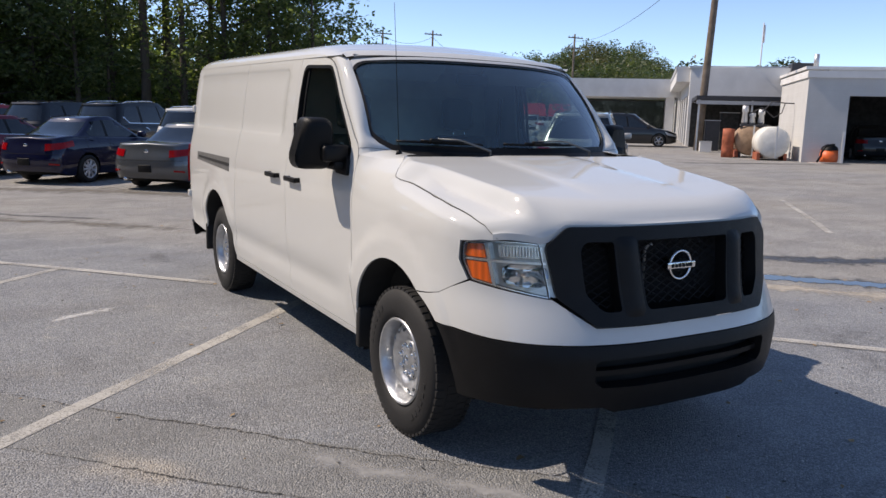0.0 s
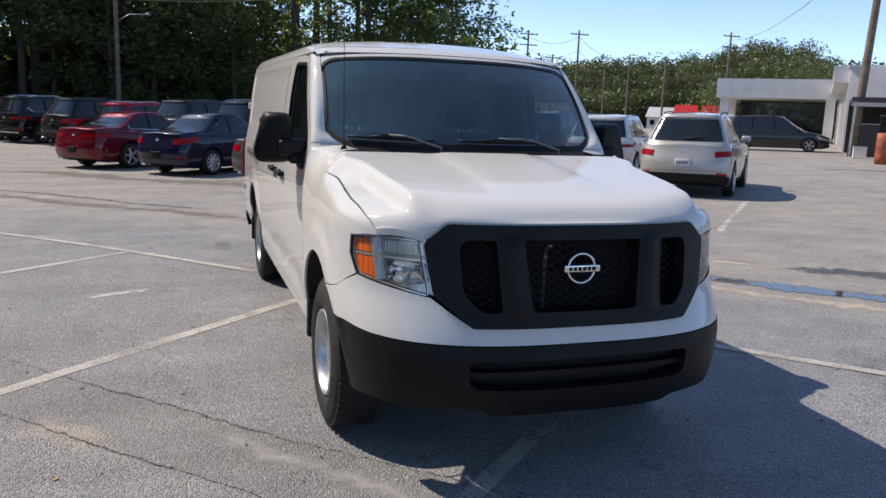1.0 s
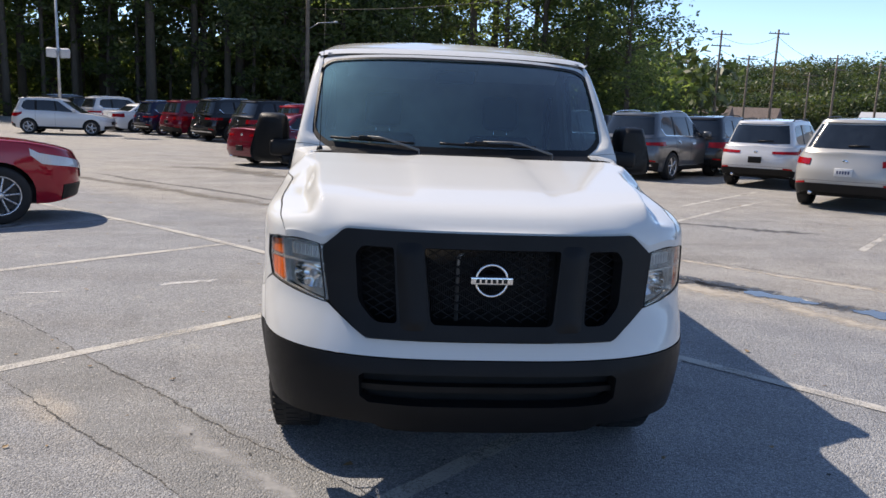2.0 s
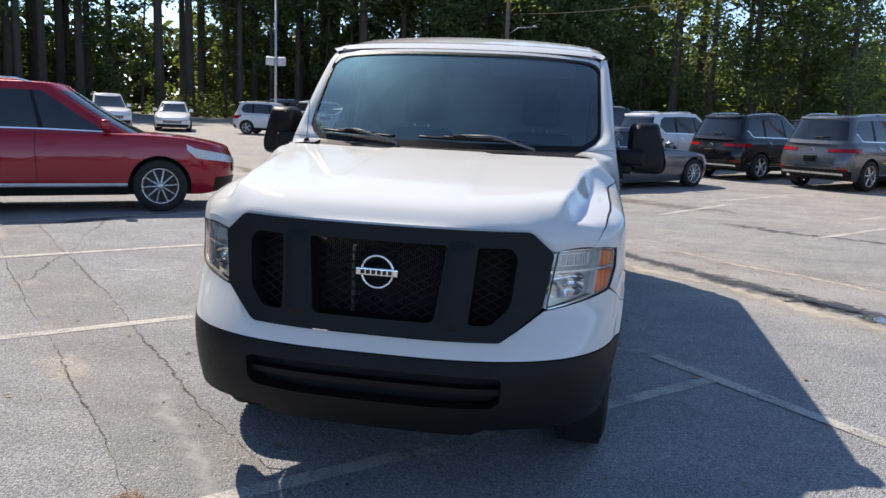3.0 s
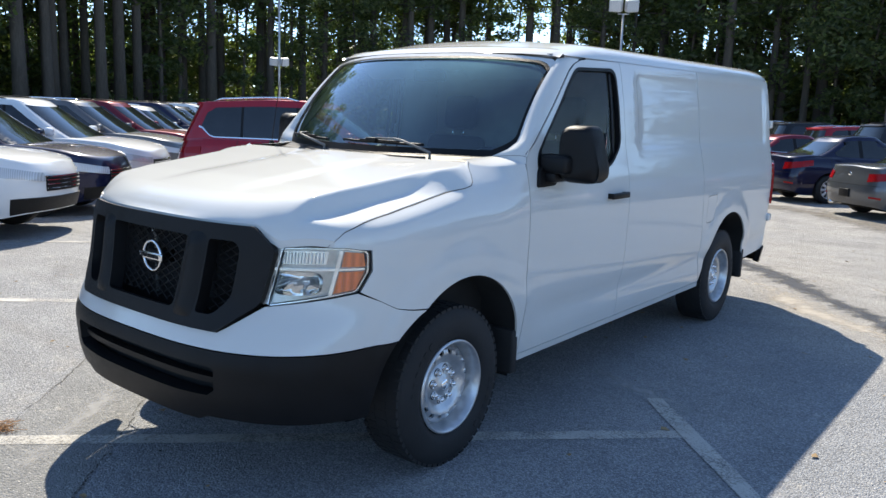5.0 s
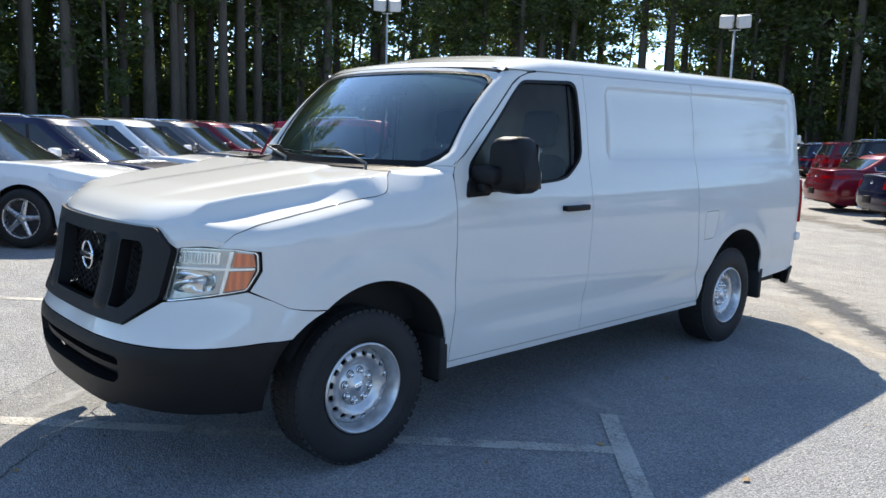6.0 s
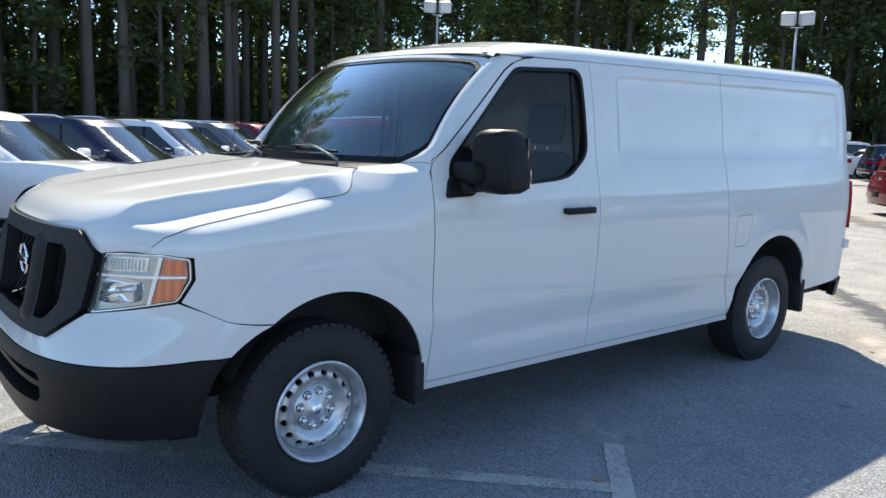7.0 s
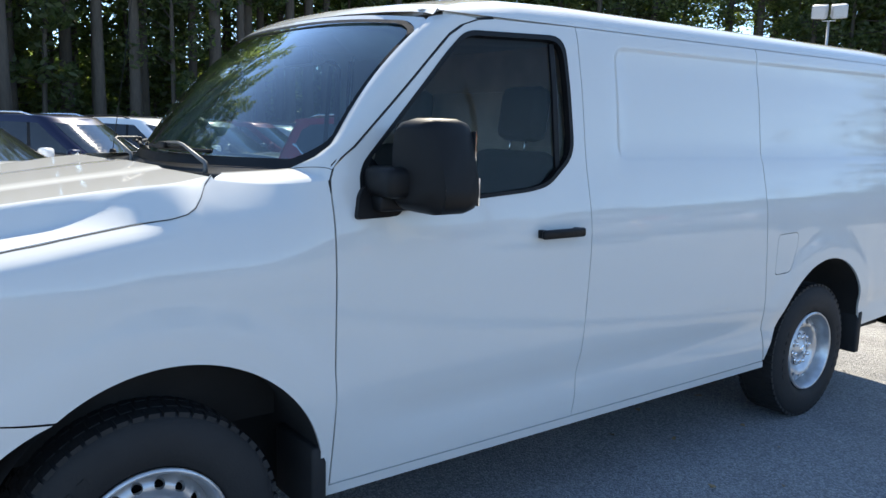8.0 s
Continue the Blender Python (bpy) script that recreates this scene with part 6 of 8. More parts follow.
MINIVAN = dict(SUV, L=5.17, W=2.02, wb=3.09, ro=1.10, gc=0.17, r=0.345, belt=1.05, rail=True, clad=False,
               top=[(0, 1.04), (0.7, 1.05), (2.5, 1.02), (3.7, 1.0), (4.3, 0.94), (4.8, 0.84), (5.17, 0.70)],
               roof=[(0.1, 1.60), (0.6, 1.72), (2.0, 1.77), (2.9, 1.72), (3.4, 1.6), (4.2, 1.3)],
               house=(4.25, 2.95, 0.36, 0.08), windows=((0.42, 1.30), (1.38, 2.32), (2.40, 3.35)))
CROSS = dict(SUV, L=4.36, W=1.80, wb=2.67, ro=0.84, r=0.34,
             top=[(0, 1.02), (0.6, 1.05), (2.0, 1.03), (2.9, 1.0), (3.4, 0.97), (3.9, 0.90), (4.36, 0.78)],
             roof=[(0.1, 1.53), (0.5, 1.61), (1.5, 1.645), (2.1, 1.62), (2.7, 1.52), (3.4, 1.3)],
             house=(3.36, 2.35, 0.34, 0.10), windows=((0.42, 1.02), (1.12, 1.88), (1.95, 2.66)))
TRUCK = dict(SUV, L=5.8, W=2.02, wb=3.6, ro=1.2, gc=0.4, r=0.40, belt=1.25, rail=False, hatch=False, clad=False,
             top=[(0, 1.25), (1.9, 1.25), (2.0, 1.22), (4.2, 1.2), (4.5, 1.18), (5.3, 1.12), (5.8, 1.0)],
             roof=[(1.9, 1.8), (2.3, 1.9), (3.4, 1.9), (4.0, 1.75), (4.5, 1.5)],
             house=(4.35, 3.65, 2.2, 2.0), windows=((2.35, 3.05), (3.12, 3.85)))


M["silver_strip"] = plain("satin silver trim", (0.62, 0.63, 0.64), 0.38)


def build_car(name, spec, colour, label, category, group="", tail="wide", extras=(), plate_on=False):
    """A parked car with body, roof, panes, lamps, bumpers, mirrors, seams and wheels."""
    car = thing(name, pose(0, 0, 0), label, category, group)
    sh = Shape(spec)
    pt = PAINTS[colour]
    L, W, ro, wb, r = spec["L"], spec["W"], spec["ro"], spec["wb"], spec["r"]
    xs = set()
    for ax in (ro, ro + wb):
        ra = r + 0.055
        xs |= {ax + ra * math.cos(math.pi * i / 14) * 0.999 for i in range(15)}
        xs |= {ax + ra + 0.004, ax - ra - 0.004}
    xs |= {sh.rr + (L - sh.rr - sh.fr) * i / 16 for i in range(17)}
    cs = sorted({round(sh.c_at(x), 5) for x in xs if 0.02 < x < L - 0.02} | {0.2 * i / 9 for i in range(10)} | {1 - 0.2 * i / 11 for i in range(12)})
    body_ob = part("body", loft(sh.lower, cs, [0, 0.04, 0.1, 0.2, 0.32, 0.45, 0.58, 0.7, 0.8, 0.88, 0.95, 1.0], 0.035), pt, car)
    hc = [0.2 * i / 8 for i in range(9)] + [0.2 + 0.6 * i / 14 for i in range(1, 14)] + [0.8 + 0.2 * i / 8 for i in range(9)]
    part("roof", loft(sh.house, hc, [0, 0.15, 0.35, 0.55, 0.72, 0.84, 0.92, 0.97, 1.0], 0.03), pt, car)
    bm = bmesh.new()
    box(bm, -ro + 0.45, L - ro - 0.5, -W / 2 + 0.1, W / 2 - 0.1, spec["gc"], spec["gc"] + 0.25)
    part("underbody", bm, M["well"], car)
    for ax in (0, wb):
        bm = bmesh.new()
        box(bm, ax - r - 0.03, ax + r + 0.03, -W / 2 + 0.22, W / 2 - 0.22, spec["gc"] + 0.1, r * 2 + 0.05)
        part("wheel_well", bm, M["well"], car)
    # panes
    w0, w1, r1, r0 = spec["house"]
    part("windscreen", skin(sh.house, 0.86, 1.0, 0.10, 0.90, 0.004, both=True, k=6), M["car_glass"], car, "dark windscreen")
    part("rear_window", skin(sh.house, 0.135, 0.0, 0.16 if spec["hatch"] else 0.10, 0.88, 0.004, both=True, k=6), M["car_glass"], car, "dark rear window")
    hl0 = w0 - r0
    for s in (1, -1):
        for i, (a, b) in enumerate(spec["windows"]):
            n = len(spec["windows"])
            ca, cb = 0.215 + 0.57 * max(0, (a - spec["windows"][0][0])) / (spec["windows"][-1][1] - spec["windows"][0][0]), 0.215 + 0.57 * (b - spec["windows"][0][0]) / (spec["windows"][-1][1] - spec["windows"][0][0])
            if i == 0:
                lo, hi = (lambda e: 0.10 + 0.22 * (1 - sstep(0, 0.35, e))), (lambda e: 0.84 - 0.12 * (1 - sstep(0, 0.3, e)))
            else:
                lo, hi = (lambda e: 0.10), (lambda e: 0.84)
            part("side_window", skin(sh.upright, ca, cb, lo, hi, 0.004, (s,), 8, 3), M["car_glass"], car, "dark side window")
            if i:
                part("door_pillar", skin(sh.upright, last, ca, 0.10, 0.84, 0.0055, (s,), 2, 3), M["dark_plastic"], car, "black door pillar")
            last = cb
    ca, cb = 0.21, 0.79
    for s in (1, -1):
        if "chrome" in extras:
            part("window_trim", skin(sh.house, ca - 0.006, cb, lambda e: 0.074 + 0.27 * (1 - sstep(0.0, 0.13, e)), lambda e: 0.098 + 0.29 * (1 - sstep(0.0, 0.13, e)), 0.007, (s,), 30, 1), M["chrome"], car, "chrome window trim")
        # mirrors, handles, door seams
        p = sh.house(0.79, 0.12, s)
        bm = bmesh.new()
        box(bm, p.x - 0.06, p.x + 0.07, p.y + s * 0.03 - 0.0 if s > 0 else p.y - 0.24, p.y + 0.24 if s > 0 else p.y - 0.03, p.z + 0.0, p.z + 0.15, bevel=0.04)
        part("mirror", bm, pt, car)
        for a, b in spec["windows"][-2:]:
            c = sh.c_at(a + 0.18)
            part("door_handle", skin(sh.lower, c - 0.012, c + 0.012, 0.80, 0.83, 0.022, (s,), 2, 1), M["chrome"] if "chrome" in extras and colour != "bright_red" else pt, car)
            c = sh.c_at(a + 0.02)
            part("door_seam", skin(sh.lower, c - 0.0006, c + 0.0006, 0.04, 0.99, 0.002, (s,), 1, 12, 0.002), M["gap"], car)
        if spec["rail"]:
            bm = bmesh.new()
            pts = [sh.house(0.2 + 0.6 * i / 8, 0.99, s) for i in range(9)]
            tube(bm, [p + Vector((0, -s * 0.02, 0.045 * (1 if 0 < i < 8 else 0))) for i, p in enumerate(pts)], 0.015, 6)
            part("roof_rail", bm, M["chrome"] if "chrome" in extras else M["dark_plastic"], car, "roof rail")
        # lamps
        if tail == "wide":
            part("tail_lamp", skin(sh.lower, sh.c_rear(0.55), 0.225, lambda e: 0.66 - 0.0 * e, lambda e: 0.86 + 0.03 * e, 0.012, (s,), 10, 3), M["red_lens"], car, "red tail lamp")
        elif tail == "wedge":
            part("tail_lamp", skin(sh.lower, sh.c_rear(0.60), 0.232, lambda e: 0.64 + 0.12 * e, lambda e: 0.85 + 0.05 * e, 0.012, (s,), 10, 3), M["red_lens"], car, "red wedge tail lamp")
        elif tail == "slim":
            part("tail_lamp", skin(sh.lower, sh.c_rear(0.42), 0.225, lambda e: 0.74, lambda e: 0.83 + 0.03 * e, 0.012, (s,), 10, 3), M["red_lens"], car, "slim red tail lamp")
        else:
            part("tail_lamp", skin(sh.lower, sh.c_rear(0.66), 0.22, lambda e: 0.68 + 0.05 * e, lambda e: 0.83 + 0.04 * e, 0.012, (s,), 10, 3), M["red_lens"], car, "red tail lamp")
        part("headlamp", skin(sh.lower, sh.c_front(0.52), 0.795, lambda e: 0.62 + 0.06 * e, lambda e: 0.80 + 0.06 * e, 0.010, (s,), 10, 3), M["clear_lens"], car, "clear headlamp")
        part("reflector", skin(sh.lower, sh.c_rear(0.72), sh.c_rear(0.93), 0.22, 0.27, 0.010, (s,), 4, 1), M["red_lens"], car)
        if spec["clad"]:
            a0, a1 = sh.c_at(ro + r + 0.06), sh.c_at(ro + wb - r - 0.06)
            part("sill_trim", skin(sh.lower, a0, a1, 0.0, 0.13, 0.012, (s,), 10, 2), M["dark_plastic"], car, "dark plastic sill trim")
            if colour == "bright_red":
                part("sill_strip", skin(sh.lower, a0, a1, 0.15, 0.195, 0.012, (s,), 10, 1), M["silver_strip"], car, "silver strip along the doors")
            part("sill_strip", skin(sh.lower, a0, a1, 0.135, 0.16, 0.012, (s,), 10, 1), M["chrome"], car)
        for ax in (0, wb):
            car_wheel(car, ax, s * (W / 2 - 0.015), s, r, spec["style"])
    # bumpers, grille, plate
    if spec["clad"]:
        part("rear_bumper", skin(sh.lower, 0.17, 0.0, 0.0, 0.22, 0.012, both=True, k=10), M["dark_plastic"], car, "dark plastic rear bumper")
        if "chrome" in extras:
            part("bumper_strip", skin(sh.lower, 0.11, 0.0, 0.06, 0.12, 0.022, both=True, k=8, j=1), M["alloy"], car, "silver bumper strip")
    part("front_bumper", skin(sh.lower, 0.86, 1.0, 0.02, 0.30, 0.010, both=True, k=8), M["dark_plastic"], car, "dark lower front bumper")
    part("grille", skin(sh.lower, sh.c_front(0.5), 1.0, 0.42, 0.74, 0.012, both=True, k=6, j=4), M["black_plastic"], car, "black grille")
    for f in (0.47, 0.555, 0.64, 0.715):
        part("grille_bar", skin(sh.lower, sh.c_front(0.49), 1.0, f, f + 0.02, 0.02, both=True, k=6, j=1), M["chrome"], car)
    f0 = 0.42 if spec["hatch"] or tail == "block" else 0.20
    p0 = sh.lower(0.0, f0 + 0.1, 1)
    bm = bmesh.new()
    box(bm, p0.x - 0.02, p0.x + 0.03, -0.155, 0.155, p0.z - 0.075, p0.z + 0.075, bevel=0.006)
    if plate_on:
        plate = part("number_plate", bm, M["plate"], car, "number plate with plain bars")
        bm = bmesh.new()
        for k in range(5):
            box(bm, p0.x - 0.023, p0.x - 0.0205, -0.11 + k * 0.048, -0.11 + k * 0.048 + 0.03, p0.z - 0.03, p0.z + 0.028)
        part("plate_mark", bm, M["plate_ink"], plate, smooth=False)
    else:
        part("plate_holder", bm, M["dark_plastic"], car, "empty dark plate holder")
    bm = bmesh.new()
    p1 = sh.lower(0.0, 0.78 if spec["hatch"] else 0.80, 1)
    bmesh.ops.create_uvsphere(bm, u_segments=14, v_segments=8, radius=0.055, matrix=Matrix.Translation((p1.x + 0.0, 0, p1.z)) @ Matrix.Diagonal((0.2, 1.0, 0.75, 1)))
    part("badge", bm, M["chrome"], car)
    if spec["hatch"]:
        part("spoiler", skin(sh.house, 0.12, 0.0, 0.93, 1.0, 0.03, both=True, k=6, j=2, depth=0.05), pt, car)
        bm = bmesh.new()
        q = sh.house(0.0, 0.26, 1)
        tube(bm, [(q.x - 0.02, 0.0, q.z), (q.x - 0.02, -0.2, q.z + 0.01), (q.x - 0.018, -0.36, q.z + 0.015)], [0.018, 0.012, 0.008], 6)
        part("rear_wiper", bm, M["black_plastic"], car)
        part("hatch_seam", skin(sh.lower, 0.135, 0.0, 0.30, 0.306, 0.003, both=True, k=8, j=1, depth=0.002), M["gap"], car)
    else:
        part("boot_seam", skin(sh.lower, 0.13, 0.0, 0.54, 0.548, 0.003, both=True, k=8, j=1, depth=0.002), M["gap"], car)
    bm = bmesh.new()
    tube(bm, [(-ro + 0.3, W * 0.3, spec["gc"] + 0.08), (-ro + 0.06, W * 0.3, spec["gc"] + 0.08)], 0.035, 10)
    part("exhaust", bm, M["chrome"], car)
    return car


def at_wheel(x, y, heading, spec, wheel="rear", side=-1):
    """The pose of a car whose named wheel stands outside at x, y."""
    h = radians(heading)
    f, l = Vector((math.cos(h), math.sin(h), 0)), Vector((-math.sin(h), math.cos(h), 0))
    o = Vector((x, y, 0)) - l * side * spec["W"] / 2 * 0.98
    if wheel == "front":
        o -= f * spec["wb"]
    a, b = o, o + f * spec["wb"]
    za, zb = ground_z(a.x, a.y), ground_z(b.x, b.y)
    lp, lm = o + l * 0.8 + f * 1.3, o - l * 0.8 + f * 1.3
    roll = math.degrees(math.atan2(ground_z(lp.x, lp.y) - ground_z(lm.x, lm.y), 1.6))
    return pose(o.x, o.y, za, roll, -math.degrees(math.atan2(zb - za, spec["wb"])), heading)


def place_car(car, *args, **kw):
    car.matrix_basis = at_wheel(*args, **kw)
    return car


def stand_car(car, x, y, heading, spec, size=1.0):
    """Stand a car with the middle of its rear axle over x, y."""
    h = radians(heading)
    l = Vector((-math.sin(h), math.cos(h), 0)) * spec["W"] / 2 * 0.98
    car.matrix_basis = at_wheel(x - l.x, y - l.y, heading, spec) @ Matrix.Diagonal((size, size, size, 1))
    return car


H1 = 40.0
RED_SUV = dict(SUV, style="ten", windows=((0.42, 1.12), (1.16, 2.06), (2.12, 2.86)))
stand_car(build_car("sedan", SEDAN, "blue", "dark blue saloon with silver wheel covers on asphalt", "car", tail="wedge"), -1.63, 16.95, 44, SEDAN, 1.035)
stand_car(build_car("coupe", COUPE, "grey", "metallic grey convertible coupe with red tail lamps", "car", extras=("chrome",), tail="wedge"), 0.50, 14.38, 44, COUPE)
stand_car(build_car("sedan", MID_SEDAN, "red", "deep red saloon with chrome window trim", "car", extras=("chrome",), tail="slim"), -3.70, 19.35, 44, MID_SEDAN, 1.02)
stand_car(build_car("suv", BIG_SUV, "silver", "silver suv with roof rails and red block tail lamps", "car", tail="block", plate_on=True), 8.85, 10.65, 46, BIG_SUV)
stand_car(build_car("crossover", CROSS, "pale", "pale silver crossover with slim tail lamps", "car", tail="slim"), 9.25, 15.1, 46, CROSS, 1.02)
stand_car(build_car("minivan", MINIVAN, "dark", "charcoal minivan parked before the service building", "car"), 27.3, 31.6, -42, MINIVAN, 1.03)
stand_car(build_car("suv", SUV, "black", "black suv with chrome trim and dark glass", "car", "cars in the row behind", tail="slim", extras=("chrome",)), 4.64, 19.42, 44, SUV, 1.02)
stand_car(build_car("suv", SUV, "grey", "metallic grey suv with silver bumper strip", "car", "cars in the row behind", tail="slim", extras=("chrome",)), 6.70, 17.2, 44, SUV, 1.04)
stand_car(build_car("suv", SUV, "white", "white suv parked in the row behind", "car", "cars in the row behind", tail="slim", extras=("chrome",)), 2.5, 21.7, 44, SUV, 1.02)
stand_car(build_car("suv", RED_SUV, "bright_red", "bright red suv with chrome window trim and alloy wheels", "car", extras=("chrome",), tail="slim"), -8.48, 6.04, 30.3, RED_SUV, 1.08)

# ---- the row behind: one car after another along the row ----
ROW = [None, None, None,
       ("black", SUV, "black suv with dark glass, rear to the lane"), ("dark", BIG_SUV, "charcoal suv with silver bumper strip"),
       ("bright_red", SUV, "bright red suv among black ones"), ("black", BIG_SUV, "glossy black suv with chrome trim"),
       ("black", SUV, "black suv with a sun-struck rear window"), ("red", SUV, "dark red suv with chrome window trim"),
       ("navy", CROSS, "dark blue crossover parked rear to the lane"), ("white", MID_SEDAN, "white saloon with black wheels"), ("pale", SUV, "pale silver suv at the row's end"),
       ("dark", CROSS, "charcoal crossover at the row's end"), ("grey", SUV, "metallic grey suv below the trees")]
for i, entry in enumerate(ROW):
    if entry:
        colour, spec, label = entry
        tail = "slim" if i % 2 else "wide"
        c = build_car("sedan" if spec is MID_SEDAN else "suv", spec, colour, label, "car", "cars in the row behind", tail, ("chrome",) if i % 2 else ())
        stand_car(c, 6.7 - 2.1 * i, 17.2 + 2.25 * i, 44 + (i * 37 % 3) - 1, spec, 1.10 if i in (3, 4, 6, 7) else 1.03)
# the row whose noses show past the bonnet
ROW_B = [("black", SUV, "black suv, nose to the lane"), ("white", BIG_SUV, "white suv with grey alloy wheels"), ("navy", SUV, "dark blue suv with glinting windscreen"),
         ("white", BIG_SUV, "silver-white suv with a large chrome grille"), ("grey", SUV, "dark grey suv with chrome grille"), ("red", SUV, "red suv with roof rails"),
         ("pale", CROSS, "pale silver crossover, nose to the lane"), ("navy", SUV, "dark blue suv, nose to the lane"), ("grey", CROSS, "grey-green crossover, nose to the lane"), ("white", SUV, "plain white suv, nose to the lane"), ("dark", SUV, "charcoal suv, nose to the lane"), ("silver", SUV, "silver suv, nose to the lane")]
for i, (colour, spec, label) in enumerate(ROW_B):
    c = build_car("suv", spec, colour, label, "car", "cars facing the lane", "slim", ("chrome",) if i % 2 == 0 else ())
    k = (i - 1) * 2.85
    stand_car(c, -9.66 - 0.72 * k - (0.75 if i == 0 else 0), -0.66 + 0.694 * k - (0.68 if i == 0 else 0), 42 + (i * 29 % 3) - 1, spec, 1.03)
# cars along the wood and across the far lot
far = build_car("crossover", CROSS, "pale", "pale blue-silver crossover standing below the trees", "car")
place_car(far, -16.6, 33.2, 8, CROSS)
far = build_car("sedan", SEDAN, "white", "white saloon facing the lane below the trees", "car")
far.matrix_basis = pose(-21.6, 35.0, ground_z(-21.6, 35.0), 0, 0, -62)
far2 = build_car("suv", SUV, "white", "white suv facing the lane below the trees", "car")
far2.matrix_basis = pose(-25.0, 33.9, ground_z(-25, 33.9), 0, 0, -50)
place_car(build_car("suv", SUV, "dark", "charcoal suv behind the crossover", "car"), 8.6, 19.6, 45, SUV, side=1)
place_car(build_car("truck", TRUCK, "white", "white pickup truck before the service building", "car"), 33.5, 38.5, -40, TRUCK, wheel="front")
FAR_LOT = [(14, 33, "red", SUV), (17.5, 30, "black", SEDAN), (11, 37, "dark", SUV), (21, 38, "grey", SUV), (25, 44, "white", SUV), (16, 46, "silver", SEDAN),
           (20, 52, "white", CROSS), (29, 52, "red", SEDAN), (33, 60, "white", SEDAN), (24, 63, "grey", CROSS), (38, 68, "silver", SUV), (14, 58, "white", SUV), (44, 62, "white", SUV)]
first = {}
for i, (x, y, colour, spec) in enumerate(FAR_LOT):
    key = (colour, id(spec))
    m = pose(x, y, ground_z(x, y), 0, 0, 45 + (i * 53 % 9) - 4 + (180 if i % 4 == 1 else 0))
    if key in first:
        c = copy_thing(first[key], m)
    else:
        kind = "sedan" if spec is SEDAN else "suv"
        c = first[key] = build_car(kind, spec, colour, f"{colour.replace('_', ' ')} {'saloon' if spec is SEDAN else 'suv'} in the far part of the lot", "car", "cars in the far lot")
        c.matrix_basis = m

# ---- service building and its yard ----
def blockwork():
    m, t, p = shader("painted block wall")
    v = coords(t)
    n = noise_tex(t, 0.8, 6, 0.65, v)
    t.links.new(mix(t, n, (0.46, 0.46, 0.45), (0.66, 0.66, 0.645)), p.inputs["Base Color"])
    p.inputs["Roughness"].default_value = 0.85
    br = t.nodes.new("ShaderNodeTexBrick")
    br.inputs["Scale"].default_value = 1.0
    br.inputs["Brick Width"].default_value, br.inputs["Row Height"].default_value, br.inputs["Mortar Size"].default_value = 0.4, 0.2, 0.008
    s = t.nodes.new("ShaderNodeMapping")
    s.inputs["Rotation"].default_value = (math.pi / 2, 0, 0)
    t.links.new(v, s.inputs["Vector"])
    t.links.new(s.outputs[0], br.inputs["Vector"])
    bump(t, p, br.outputs["Fac"], 0.4, -0.01)
    return m


M["block"] = blockwork()
M["wall_white"] = plain("white wall paint", (0.70, 0.70, 0.69), 0.8, vary=0.1, scale=0.8)
M["wall_grey"] = plain("grey cladding", (0.42, 0.43, 0.44), 0.6, vary=0.1, scale=0.6)
M["metal_dark"] = plain("dark steel", (0.05, 0.05, 0.055), 0.6, 0.2)
# near-black: the shade inside bays and shed is put into this colour
M["inside"] = plain("shaded workshop interior", (0.05, 0.05, 0.05), 0.9, vary=0.4)
M["galv"] = plain("galvanised steel", (0.55, 0.56, 0.57), 0.45, 0.6, vary=0.15, scale=3)
M["pole_wood"] = plain("weathered pole wood", (0.17, 0.135, 0.105), 0.9, vary=0.35, scale=3, grain=0.5, grain_scale=60)
M["orange"] = plain("orange plastic", (0.72, 0.13, 0.03), 0.5)
M["rust"] = plain("rusty red tank paint", (0.36, 0.10, 0.05), 0.75, vary=0.4, scale=4)
M["tan_tank"] = plain("tan tank paint", (0.33, 0.22, 0.14), 0.75, vary=0.3, scale=4)
M["cream"] = plain("cream tank paint", (0.72, 0.71, 0.66), 0.55, vary=0.15, scale=3)
M["red_roof"] = plain("red awning", (0.55, 0.02, 0.025), 0.6, vary=0.12)
M["house_wall"] = plain("pale house siding", (0.62, 0.60, 0.54), 0.85, vary=0.1)
M["shingle"] = plain("brown shingle", (0.13, 0.10, 0.085), 0.9, vary=0.3, scale=3)
M["lamp_white"] = plain("floodlight housing", (0.46, 0.47, 0.48), 0.5, vary=0.1)
M["wire"] = plain("overhead cable", (0.02, 0.02, 0.02), 0.7)
M["tile_kerb"] = plain("concrete", (0.42, 0.40, 0.37), 0.9, vary=0.2, scale=2)
GRID = math.degrees(math.atan2(0.72, 0.694))


def wall(parent, name, x0, x1, y0, y1, z0, z1, material, holes=()):
    """A thick wall along x with openings (x from, x to, z from, z to) right through it, or along y if it is deeper that way."""
    bm = bmesh.new()
    xs = sorted({x0, x1, *[h[0] for h in holes], *[h[1] for h in holes]})
    for a, b in zip(xs, xs[1:]):
        cuts = sorted((h[2], h[3]) for h in holes if h[0] <= a + 1e-6 and h[1] >= b - 1e-6)
        z = z0
        for lo, hi in cuts:
            if lo > z + 1e-6:
                box(bm, a, b, y0, y1, z, lo)
            z = hi
        if z < z1:
            box(bm, a, b, y0, y1, z, z1)
    bmesh.ops.remove_doubles(bm, verts=bm.verts, dist=0.0005)
    return part(name, bm, material, parent, smooth=False)


def block(parent, name, material, *args, label="", bevel=0.0):
    bm = bmesh.new()
    box(bm, *args, bevel=bevel)
    return part(name, bm, material, parent, label, smooth=False)


